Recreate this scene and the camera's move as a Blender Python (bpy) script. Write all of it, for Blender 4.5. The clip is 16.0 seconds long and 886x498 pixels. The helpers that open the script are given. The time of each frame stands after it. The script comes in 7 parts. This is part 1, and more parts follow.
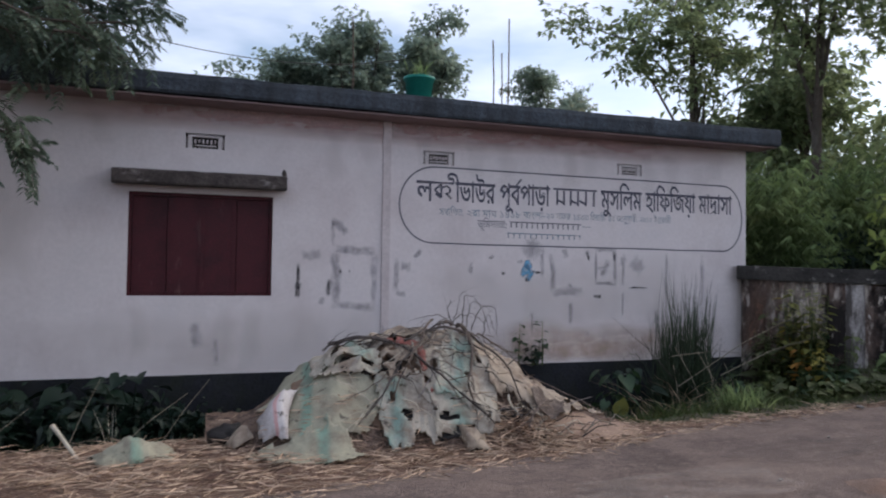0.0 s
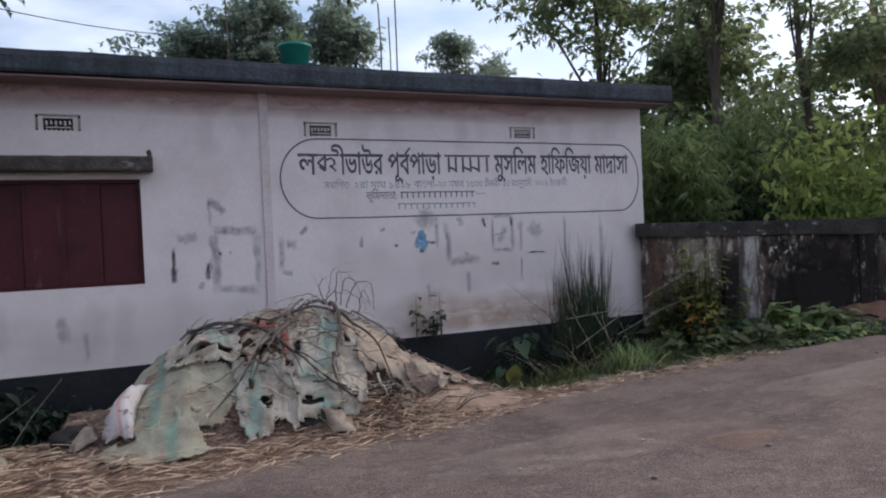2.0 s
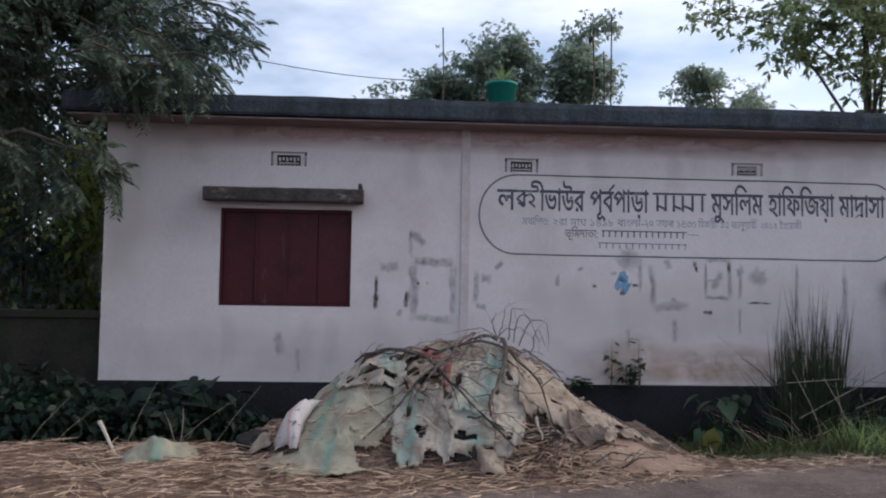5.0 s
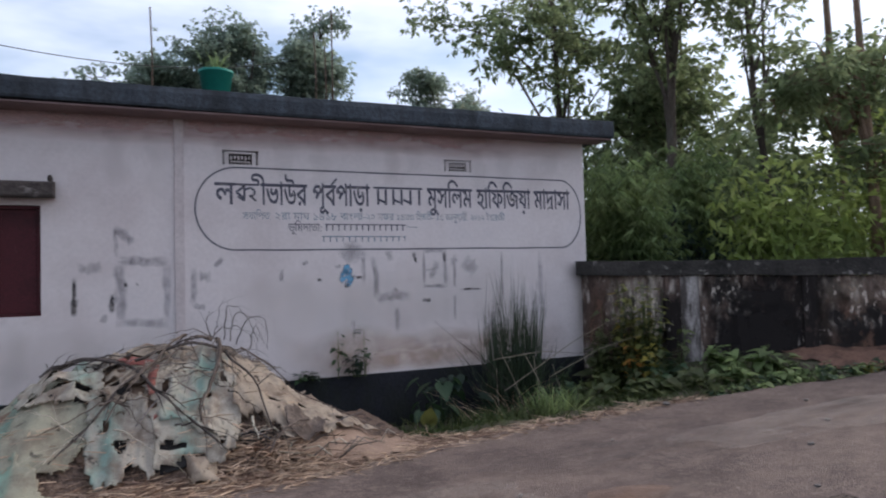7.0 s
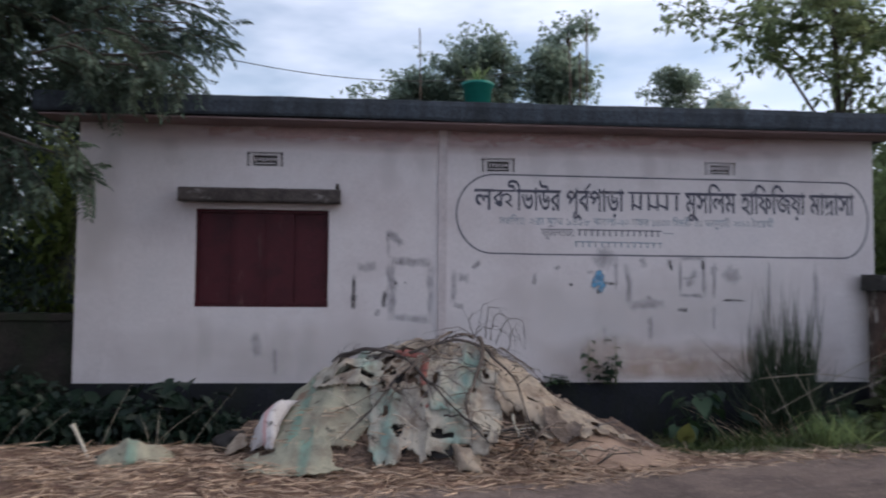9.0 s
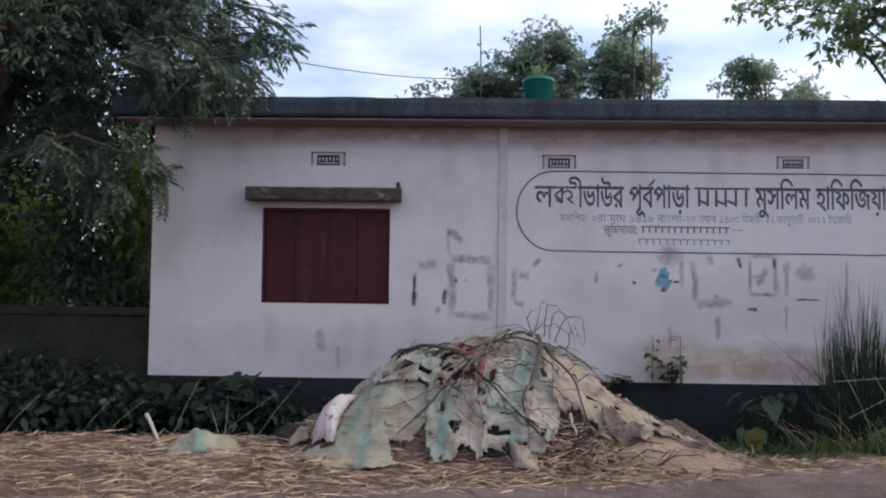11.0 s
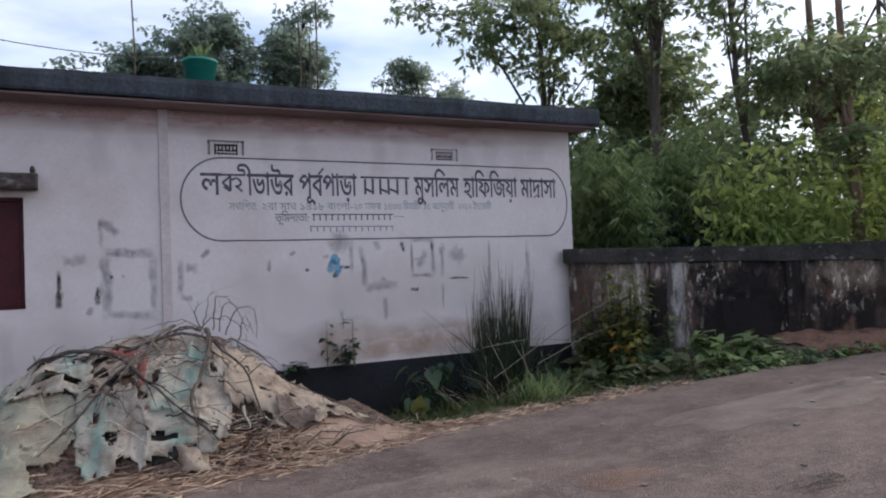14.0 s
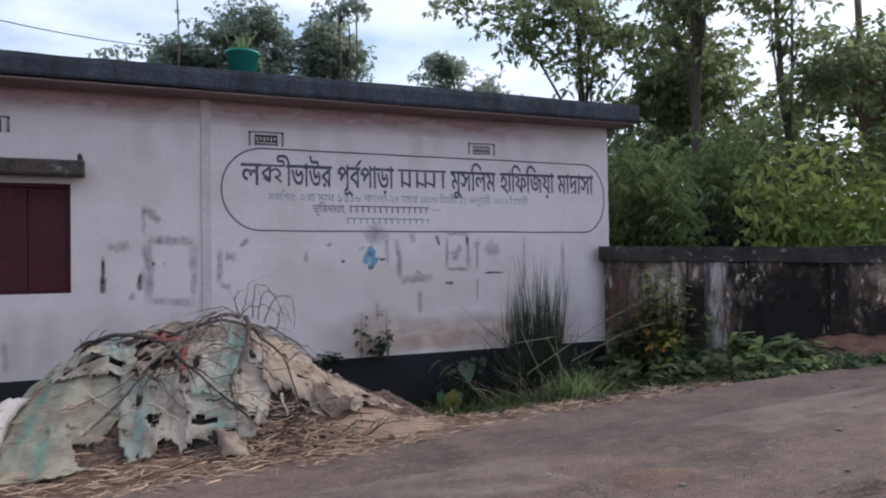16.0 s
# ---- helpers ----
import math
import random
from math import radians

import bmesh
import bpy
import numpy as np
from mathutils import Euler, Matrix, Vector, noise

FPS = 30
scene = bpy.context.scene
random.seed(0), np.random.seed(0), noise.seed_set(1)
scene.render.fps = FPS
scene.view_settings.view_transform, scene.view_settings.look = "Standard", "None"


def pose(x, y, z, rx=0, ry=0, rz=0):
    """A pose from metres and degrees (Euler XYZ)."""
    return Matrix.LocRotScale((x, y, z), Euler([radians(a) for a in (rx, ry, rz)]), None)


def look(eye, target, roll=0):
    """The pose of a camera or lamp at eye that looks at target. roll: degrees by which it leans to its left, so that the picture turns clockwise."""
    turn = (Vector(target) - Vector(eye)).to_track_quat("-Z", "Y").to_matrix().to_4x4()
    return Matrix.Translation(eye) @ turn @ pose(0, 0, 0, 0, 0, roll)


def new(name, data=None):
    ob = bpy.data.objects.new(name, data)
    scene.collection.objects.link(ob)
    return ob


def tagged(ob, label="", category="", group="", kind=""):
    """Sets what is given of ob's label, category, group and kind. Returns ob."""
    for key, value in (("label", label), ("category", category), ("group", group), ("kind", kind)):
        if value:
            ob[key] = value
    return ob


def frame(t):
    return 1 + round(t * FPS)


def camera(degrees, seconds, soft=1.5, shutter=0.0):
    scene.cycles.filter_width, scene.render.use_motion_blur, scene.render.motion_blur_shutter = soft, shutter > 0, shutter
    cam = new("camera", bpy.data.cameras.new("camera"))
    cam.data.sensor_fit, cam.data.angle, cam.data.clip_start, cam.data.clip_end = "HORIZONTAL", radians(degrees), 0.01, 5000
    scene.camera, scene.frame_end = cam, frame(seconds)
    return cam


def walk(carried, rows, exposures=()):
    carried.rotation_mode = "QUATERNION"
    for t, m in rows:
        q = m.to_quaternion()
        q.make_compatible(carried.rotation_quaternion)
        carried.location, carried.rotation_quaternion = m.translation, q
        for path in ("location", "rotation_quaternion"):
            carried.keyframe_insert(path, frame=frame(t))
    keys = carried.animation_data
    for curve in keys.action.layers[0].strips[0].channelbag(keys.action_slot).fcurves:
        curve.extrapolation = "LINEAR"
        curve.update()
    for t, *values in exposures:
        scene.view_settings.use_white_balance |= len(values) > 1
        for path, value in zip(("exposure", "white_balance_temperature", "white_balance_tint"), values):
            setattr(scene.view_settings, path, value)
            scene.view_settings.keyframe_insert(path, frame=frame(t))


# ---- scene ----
cam = camera(65.2, 16.0, 2.0, 0.3)
PATH = [
    (0, (0.875, -8.202, 1.429), (1.507, -6.305, 1.485), 0.8),
    (0.5, (1.046, -8.18, 1.456), (1.782, -6.321, 1.529), -1.9),
    (1, (1.211, -8.168, 1.416), (2.019, -6.341, 1.509), -2.6),
    (1.5, (1.438, -8.21, 1.419), (2.183, -6.354, 1.435), -2.0),
    (2, (1.593, -8.195, 1.433), (2.372, -6.353, 1.404), -2.5),
    (2.5, (1.751, -8.137, 1.393), (2.518, -6.29, 1.339), -0.7),
    (2.8, (1.837, -8.121, 1.344), (2.536, -6.248, 1.282), 1.7),
    (3, (1.902, -8.093, 1.446), (2.556, -6.204, 1.367), 3.4),
    (3.2, (1.885, -8.072, 1.414), (2.459, -6.156, 1.385), 1.0),
    (3.5, (1.909, -8.019, 1.433), (2.154, -6.034, 1.483), -0.5),
    (3.7, (1.957, -8.104, 1.436), (1.994, -6.106, 1.515), 0.8),
    (5.8, (2.346, -8.207, 1.401), (2.6, -6.226, 1.497), 0.9),
    (6, (2.368, -8.213, 1.402), (2.708, -6.244, 1.494), 0.3),
    (6.5, (2.424, -8.202, 1.398), (3.002, -6.289, 1.471), -0.4),
    (7, (2.456, -8.187, 1.38), (3.26, -6.357, 1.458), -1.6),
    (7.5, (2.409, -8.183, 1.36), (3.289, -6.387, 1.409), -2.6),
    (8, (2.349, -8.174, 1.374), (3.007, -6.286, 1.45), -1.6),
    (8.5, (2.311, -8.17, 1.37), (2.719, -6.214, 1.46), -0.6),
    (9, (2.269, -8.207, 1.4), (2.417, -6.215, 1.494), 0.5),
    (9.2, (2.252, -8.218, 1.401), (2.29, -6.221, 1.505), 1.0),
    (11.3, (2.345, -8.226, 1.392), (2.303, -6.228, 1.477), 0.7),
    (11.5, (2.346, -8.222, 1.384), (2.405, -6.225, 1.474), 0.6),
    (12, (2.346, -8.202, 1.361), (2.583, -6.218, 1.451), 0.2),
    (12.5, (2.375, -8.186, 1.357), (2.806, -6.235, 1.434), -0.6),
    (13, (2.408, -8.189, 1.378), (3.011, -6.283, 1.447), -1.4),
    (13.5, (2.41, -8.167, 1.356), (3.178, -6.321, 1.413), -2.1),
    (14, (2.417, -8.178, 1.358), (3.261, -6.365, 1.408), -2.2),
    (14.5, (2.417, -8.183, 1.361), (3.286, -6.383, 1.413), -1.8),
    (15, (2.409, -8.173, 1.346), (3.289, -6.378, 1.386), -2.1),
    (15.5, (2.39, -8.16, 1.351), (3.232, -6.346, 1.391), -1.8),
    (16, (2.362, -8.156, 1.343), (3.125, -6.307, 1.382), -0.9),
]
EXPOSURES = [(0, 0.05), (2.5, 0.1), (3.0, 0.12), (3.5, 0.02), (6.0, 0.04), (7.5, 0.1), (8.2, 0.1), (9.0, -0.05), (11.3, 0.24), (12.0, 0.08), (13.0, 0.1), (14.5, 0.2), (16.0, 0.22)]
walk(cam, [(t, look(eye, target, roll)) for t, eye, target, roll in PATH], EXPOSURES)
SKY_GAIN = 0.175
CLOUD = (1.06, 1.13, 1.37)

# ---- world, sun, exposure ----
world = bpy.data.worlds.new("evening_sky")
scene.world = world
world.use_nodes = True
wn, wl = world.node_tree.nodes, world.node_tree.links
wn.clear()
w_out = wn.new("ShaderNodeOutputWorld")
w_bg = wn.new("ShaderNodeBackground")
w_sky = wn.new("ShaderNodeTexSky")
w_sky.sky_type = "NISHITA"
w_sky.sun_disc = False
w_sky.sun_elevation = radians(28)
w_sky.sun_rotation = radians(84)
w_sky.air_density, w_sky.dust_density, w_sky.ozone_density = 1.0, 1.5, 1.5
w_gain = wn.new("ShaderNodeVectorMath")
w_gain.operation = "SCALE"
w_gain.inputs["Scale"].default_value = SKY_GAIN
w_tc = wn.new("ShaderNodeTexCoord")
w_map = wn.new("ShaderNodeMapping")
w_map.inputs["Scale"].default_value = (1.0, 1.0, 3.2)
w_map.inputs["Rotation"].default_value = (0.0, radians(-9), radians(25))
w_noise = wn.new("ShaderNodeTexNoise")
w_noise.inputs["Scale"].default_value = 2.1
w_noise.inputs["Detail"].default_value = 5.0
w_noise.inputs["Roughness"].default_value = 0.52
w_ramp = wn.new("ShaderNodeValToRGB")
w_ramp.color_ramp.elements[0].position = 0.32
w_ramp.color_ramp.elements[1].position = 0.62
w_mix = wn.new("ShaderNodeMix")
w_mix.data_type = "RGBA"
w_mix.inputs["B"].default_value = (*CLOUD, 1)
wl.new(w_tc.outputs["Generated"], w_map.inputs["Vector"])
wl.new(w_map.outputs["Vector"], w_noise.inputs["Vector"])
wl.new(w_noise.outputs["Fac"], w_ramp.inputs["Fac"])
wl.new(w_ramp.outputs["Color"], w_mix.inputs["Factor"])
wl.new(w_sky.outputs["Color"], w_gain.inputs[0])
wl.new(w_gain.outputs["Vector"], w_mix.inputs["A"])
wl.new(w_mix.outputs["Result"], w_bg.inputs["Color"])
wl.new(w_bg.outputs["Background"], w_out.inputs["Surface"])
w_bg.inputs["Strength"].default_value = 1.0

sun = new("sun", bpy.data.lights.new("sun", "SUN"))
sun.data.energy, sun.data.angle, sun.data.color = 2.5, radians(50), (1.0, 0.88, 0.74)
sun.matrix_world = look((39.8, 4.2, 21.3), (0, 0, 0))

# ---- materials ----


def material(name, colours, rough=0.85, scale=2.0, fine=40.0, bump=0.3, grain=0.25, metal=0.0, per_object=0.0, translucent=0.0, stretch=(1, 1, 1), per_island=0.0, dist=0.02, spread=(0.35, 0.65)):
    """Colours blended by a large noise, varied by a fine one, with bump."""
    m = bpy.data.materials.new(name)
    m.use_nodes = True
    n, l = m.node_tree.nodes, m.node_tree.links
    bsdf = n["Principled BSDF"]
    tc = n.new("ShaderNodeTexCoord")
    mp = n.new("ShaderNodeMapping")
    mp.inputs["Scale"].default_value = stretch
    l.new(tc.outputs["Object"], mp.inputs["Vector"])
    big = n.new("ShaderNodeTexNoise")
    big.inputs["Scale"].default_value, big.inputs["Detail"].default_value, big.inputs["Roughness"].default_value = scale, 6, 0.62
    small = n.new("ShaderNodeTexNoise")
    small.inputs["Scale"].default_value, small.inputs["Detail"].default_value = fine, 4
    for t in (big, small):
        l.new(mp.outputs["Vector"], t.inputs["Vector"])
    ramp = n.new("ShaderNodeValToRGB")
    e = ramp.color_ramp.elements
    e[0].position, e[1].position = spread
    e[0].color, e[1].color = (*colours[0], 1), (*colours[-1], 1)
    for k, c in enumerate(colours[1:-1]):
        x = e.new(spread[0] + (spread[1] - spread[0]) * (k + 1) / (len(colours) - 1))
        x.color = (*c, 1)
    l.new(big.outputs["Fac"], ramp.inputs["Fac"])
    hsv = n.new("ShaderNodeHueSaturation")
    l.new(ramp.outputs["Color"], hsv.inputs["Color"])
    rng = n.new("ShaderNodeMapRange")
    rng.inputs["From Min"].default_value, rng.inputs["From Max"].default_value = 0.3, 0.7
    rng.inputs["To Min"].default_value, rng.inputs["To Max"].default_value = 1 - grain, 1 + grain
    l.new(small.outputs["Fac"], rng.inputs["Value"])
    value = rng.outputs["Result"]
    if per_object or per_island:
        src = n.new("ShaderNodeNewGeometry").outputs["Random Per Island"] if per_island else n.new("ShaderNodeObjectInfo").outputs["Random"]
        k = per_object or per_island
        r2 = n.new("ShaderNodeMapRange")
        r2.inputs["To Min"].default_value, r2.inputs["To Max"].default_value = 1 - k, 1 + k
        l.new(src, r2.inputs["Value"])
        mul = n.new("ShaderNodeMath")
        mul.operation = "MULTIPLY"
        l.new(value, mul.inputs[0])
        l.new(r2.outputs["Result"], mul.inputs[1])
        value = mul.outputs["Value"]
    l.new(value, hsv.inputs["Value"])
    l.new(hsv.outputs["Color"], bsdf.inputs["Base Color"])
    bsdf.inputs["Roughness"].default_value, bsdf.inputs["Metallic"].default_value = rough, metal
    bsdf.inputs["Specular IOR Level"].default_value = 0.3
    if bump:
        b = n.new("ShaderNodeBump")
        b.inputs["Strength"].default_value, b.inputs["Distance"].default_value = bump, dist
        l.new(small.outputs["Fac"], b.inputs["Height"])
        l.new(b.outputs["Normal"], bsdf.inputs["Normal"])
    if translucent:
        tr = n.new("ShaderNodeBsdfTranslucent")
        l.new(hsv.outputs["Color"], tr.inputs["Color"])
        mx = n.new("ShaderNodeMixShader")
        mx.inputs["Fac"].default_value = translucent
        l.new(bsdf.outputs["BSDF"], mx.inputs[1])
        l.new(tr.outputs["BSDF"], mx.inputs[2])
        l.new(mx.outputs["Shader"], n["Material Output"].inputs["Surface"])
    return m


def streaked(m, colour, amount=0.6, scale=3.0, stretch=(1, 1, 0.12), threshold=0.5, soft=0.12):
    """Adds stains that run down the surface over a material's base colour."""
    n, l = m.node_tree.nodes, m.node_tree.links
    bsdf = n["Principled BSDF"]
    old = bsdf.inputs["Base Color"].links[0].from_socket
    tc, mp, t = n.new("ShaderNodeTexCoord"), n.new("ShaderNodeMapping"), n.new("ShaderNodeTexNoise")
    mp.inputs["Scale"].default_value = stretch
    t.inputs["Scale"].default_value, t.inputs["Detail"].default_value, t.inputs["Roughness"].default_value = scale, 7, 0.66
    l.new(tc.outputs["Object"], mp.inputs["Vector"])
    l.new(mp.outputs["Vector"], t.inputs["Vector"])
    r = n.new("ShaderNodeMapRange")
    r.inputs["From Min"].default_value, r.inputs["From Max"].default_value = threshold - soft, threshold + soft
    r.inputs["To Max"].default_value = amount
    l.new(t.outputs["Fac"], r.inputs["Value"])
    mix = n.new("ShaderNodeMix")
    mix.data_type = "RGBA"
    mix.inputs["B"].default_value = (*colour, 1)
    l.new(r.outputs["Result"], mix.inputs["Factor"])
    l.new(old, mix.inputs["A"])
    l.new(mix.outputs["Result"], bsdf.inputs["Base Color"])
    return m


def patchy(name, colour, scale, threshold, soft=0.08, strength=1.0, stretch=(1, 1, 1), feather=False):
    """A worn stain or thin paint: colour where the noise is high, clear elsewhere; feather fades it by the mesh's UV."""
    m = material(name, [colour, tuple(c * 1.25 for c in colour)], 0.9, 3, 60, 0.0)
    n, l = m.node_tree.nodes, m.node_tree.links
    tc, mp, t = n.new("ShaderNodeTexCoord"), n.new("ShaderNodeMapping"), n.new("ShaderNodeTexNoise")
    mp.inputs["Scale"].default_value = stretch
    t.inputs["Scale"].default_value, t.inputs["Detail"].default_value, t.inputs["Roughness"].default_value = scale, 6, 0.7
    l.new(tc.outputs["Object"], mp.inputs["Vector"])
    l.new(mp.outputs["Vector"], t.inputs["Vector"])
    r = n.new("ShaderNodeMapRange")
    r.inputs["From Min"].default_value, r.inputs["From Max"].default_value = threshold - soft, threshold + soft
    r.inputs["To Max"].default_value = strength
    l.new(t.outputs["Fac"], r.inputs["Value"])
    amount = r.outputs["Result"]
    if feather:
        uv, sep, mul = n.new("ShaderNodeUVMap"), n.new("ShaderNodeSeparateXYZ"), n.new("ShaderNodeMath")
        mul.operation = "MULTIPLY"
        l.new(uv.outputs["UV"], sep.inputs["Vector"])
        l.new(sep.outputs["Y"], mul.inputs[0])
        l.new(amount, mul.inputs[1])
        amount = mul.outputs["Value"]
    clear, mx = n.new("ShaderNodeBsdfTransparent"), n.new("ShaderNodeMixShader")
    l.new(amount, mx.inputs["Fac"])
    l.new(clear.outputs["BSDF"], mx.inputs[1])
    l.new(n["Principled BSDF"].outputs["BSDF"], mx.inputs[2])
    l.new(mx.outputs["Shader"], n["Material Output"].inputs["Surface"])
    return m


M_WALL = streaked(material("whitewash", [(0.56, 0.50, 0.50), (0.63, 0.575, 0.575), (0.59, 0.545, 0.55)], 0.9, 0.7, 22, 0.12, 0.04), (0.42, 0.38, 0.36), 0.15, 2.2, (1, 1, 0.16), 0.66, 0.14)
# soffit pink, toned down for the shade beneath the overhang
M_SOFFIT = material("pink_shaded_soffit", [(0.20, 0.14, 0.138), (0.28, 0.20, 0.195)], 0.9, 1.5, 30, 0.2, 0.08)
# pinkish plaster, darkened a little for the shadows in its grooves
M_STRIP = material("pinkish_groove_shade_strip", [(0.46, 0.40, 0.40), (0.55, 0.49, 0.49)], 0.9, 2.0, 25, 0.2, 0.08)
M_SLAB = streaked(material("mossy_slab", [(0.028, 0.036, 0.048), (0.054, 0.065, 0.081), (0.040, 0.049, 0.062)], 0.9, 1.2, 26, 0.5, 0.25), (0.016, 0.018, 0.02), 0.7, 4, (1, 1, 0.3), 0.52)
M_PLINTH = streaked(material("dark_plinth", [(0.008, 0.009, 0.013), (0.017, 0.018, 0.024)], 0.85, 1.6, 30, 0.4, 0.25), (0.016, 0.02, 0.012), 0.6, 3, (1, 1, 0.6), 0.56)
M_LOWWALL = streaked(material("mossy_low_wall", [(0.012, 0.010, 0.009), (0.035, 0.028, 0.024)], 0.92, 2.4, 26, 0.6, 0.3), (0.02, 0.028, 0.014), 0.6, 3, (1, 1, 0.6), 0.52)
M_SHUTTER = streaked(material("maroon_shutter", [(0.034, 0.004, 0.008), (0.060, 0.007, 0.012), (0.046, 0.0055, 0.010)], 0.6, 2.2, 50, 0.15, 0.22), (0.22, 0.14, 0.13), 0.32, 9, (1, 1, 0.22), 0.66, 0.06)
M_SHADE = streaked(material("weathered_sunshade", [(0.032, 0.026, 0.025), (0.075, 0.062, 0.058), (0.045, 0.037, 0.035)], 0.9, 2.5, 35, 0.5, 0.25), (0.40, 0.37, 0.35), 0.55, 3.2, (0.8, 1, 1.6), 0.63, 0.05)
M_SLOT = material("opening_shade", [(0.02, 0.02, 0.02), (0.04, 0.04, 0.04)], 0.95, 8, 40, 0.0)
M_VENT = material("vent_block", [(0.54, 0.49, 0.49), (0.60, 0.55, 0.55)], 0.9, 6, 50, 0.2, 0.12)
M_INK = patchy("sign_paint", (0.075, 0.075, 0.10), 7, 0.33, 0.12, 0.92)
M_INK_THIN = patchy("sign_border_paint", (0.10, 0.10, 0.12), 7, 0.30, 0.1, 0.9)
M_INK_FADED = patchy("faded_sign_paint", (0.22, 0.28, 0.34), 9, 0.42, 0.16, 0.8)
M_SMEAR = patchy("grey_smear", (0.16, 0.155, 0.185), 11, 0.48, 0.2, 0.68, (1, 1, 0.6), True)
M_SMEAR_SOFT = patchy("faint_smear", (0.22, 0.215, 0.245), 7, 0.48, 0.22, 0.6, (1, 1, 0.7), True)
M_SMEAR_BLACK = patchy("black_smear", (0.03, 0.03, 0.035), 12, 0.43, 0.14, 1.0, (1, 1, 1), True)
M_BLUE = patchy("blue_poster_scrap", (0.12, 0.29, 0.44), 14, 0.44, 0.10, 1.7, (1, 1, 1), True)
M_EAVE_SHADE = patchy("pink_eave_shade", (0.44, 0.28, 0.28), 2.0, 0.36, 0.3, 0.75, (0.6, 1, 1.6), True)
M_RUST = patchy("rust_stain", (0.40, 0.27, 0.18), 3.5, 0.44, 0.25, 0.6, (1, 1, 1), True)
M_MOULD = patchy("black_mould", (0.010, 0.008, 0.008), 4.5, 0.43, 0.06, 1.6, (1, 1, 0.8), True)
M_BROWN = patchy("brown_seep", (0.10, 0.058, 0.042), 4.0, 0.46, 0.10, 1.0, (1, 1, 0.6), True)
M_BWALL = streaked(streaked(streaked(material("stained_boundary_plaster", [(0.030, 0.021, 0.018), (0.085, 0.058, 0.048), (0.15, 0.11, 0.092)], 0.92, 3.4, 26, 0.6, 0.3, stretch=(1, 1, 0.45)), (0.40, 0.35, 0.31), 0.9, 6.0, (1, 1, 0.28), 0.565, 0.035), (0.010, 0.008, 0.008), 0.96, 1.7, (1, 1, 0.6), 0.49, 0.05), (0.44, 0.40, 0.37), 0.9, 13, (1, 1, 0.32), 0.635, 0.025)
M_CAP = streaked(material("mossy_coping", [(0.018, 0.017, 0.016), (0.048, 0.044, 0.041)], 0.92, 3, 30, 0.6, 0.3), (0.30, 0.28, 0.26), 0.7, 7, (1, 1, 1.4), 0.63, 0.05)
M_PIER = streaked(material("pale_pier", [(0.22, 0.20, 0.195), (0.38, 0.355, 0.345)], 0.92, 3, 30, 0.5, 0.2), (0.045, 0.038, 0.035), 0.9, 8, (1, 1, 0.22), 0.47, 0.07)
M_ROAD = streaked(material("worn_asphalt", [(0.088, 0.064, 0.058), (0.170, 0.126, 0.110), (0.118, 0.086, 0.077)], 0.9, 1.1, 75, 1.0, 0.5, dist=0.018), (0.225, 0.168, 0.142), 0.65, 1.3, (0.35, 1, 1), 0.57, 0.10)
M_ROAD = streaked(streaked(M_ROAD, (0.34, 0.30, 0.275), 0.7, 55, (1, 1, 1), 0.66, 0.03), (0.07, 0.058, 0.054), 0.7, 34, (1, 1, 1), 0.67, 0.03)
M_ROAD = streaked(streaked(M_ROAD, (0.075, 0.056, 0.052), 0.5, 6.5, (0.6, 1, 1), 0.55, 0.12), (0.27, 0.215, 0.185), 0.45, 17, (0.8, 1, 1), 0.60, 0.06)
M_DUST = patchy("light_dust", (0.29, 0.25, 0.225), 4.5, 0.57, 0.2, 0.4, (0.5, 1.4, 1))
M_GROUND = streaked(material("verge_soil", [(0.045, 0.036, 0.028), (0.09, 0.07, 0.052), (0.065, 0.06, 0.035)], 0.95, 1.3, 30, 0.8, 0.3, dist=0.04), (0.035, 0.055, 0.022), 0.8, 2.5, (1, 1, 1), 0.52)
M_EARTH = material("red_earth", [(0.075, 0.042, 0.031), (0.19, 0.105, 0.074), (0.12, 0.068, 0.05)], 0.95, 2.5, 45, 0.8, 0.3, dist=0.03)
M_LITTER = material("straw_litter", [(0.085, 0.047, 0.035), (0.21, 0.135, 0.10), (0.13, 0.078, 0.058)], 0.95, 5, 70, 0.9, 0.35, stretch=(1, 2.2, 1), dist=0.03)
M_STRAW = material("straw", [(0.26, 0.168, 0.12), (0.47, 0.345, 0.25), (0.165, 0.10, 0.073)], 0.85, 3, 60, 0.1, 0.2, per_island=0.4)
M_HEAP = material("heap_core", [(0.05, 0.036, 0.032), (0.19, 0.13, 0.10), (0.10, 0.07, 0.056)], 0.95, 5, 45, 0.9, 0.35, dist=0.04)
M_SAND = material("sawdust", [(0.225, 0.152, 0.115), (0.325, 0.228, 0.172)], 0.95, 4, 80, 0.5, 0.15)
M_TWIG = material("dead_frond", [(0.032, 0.026, 0.025), (0.085, 0.07, 0.064)], 0.9, 6, 60, 0.4, 0.3, per_object=0.35)
M_TWIG_GREY = material("grey_twig", [(0.10, 0.088, 0.085), (0.19, 0.165, 0.155)], 0.9, 6, 60, 0.3, 0.3, per_object=0.3)
M_TWIG_BROWN = material("brown_dead_leaf", [(0.07, 0.052, 0.044), (0.16, 0.125, 0.105)], 0.9, 6, 60, 0.4, 0.3, per_object=0.3)
M_NEAR_BLACK = material("black_plastic_sheet", [(0.010, 0.009, 0.009), (0.022, 0.018, 0.017)], 0.6, 6, 50, 0.3, 0.2)
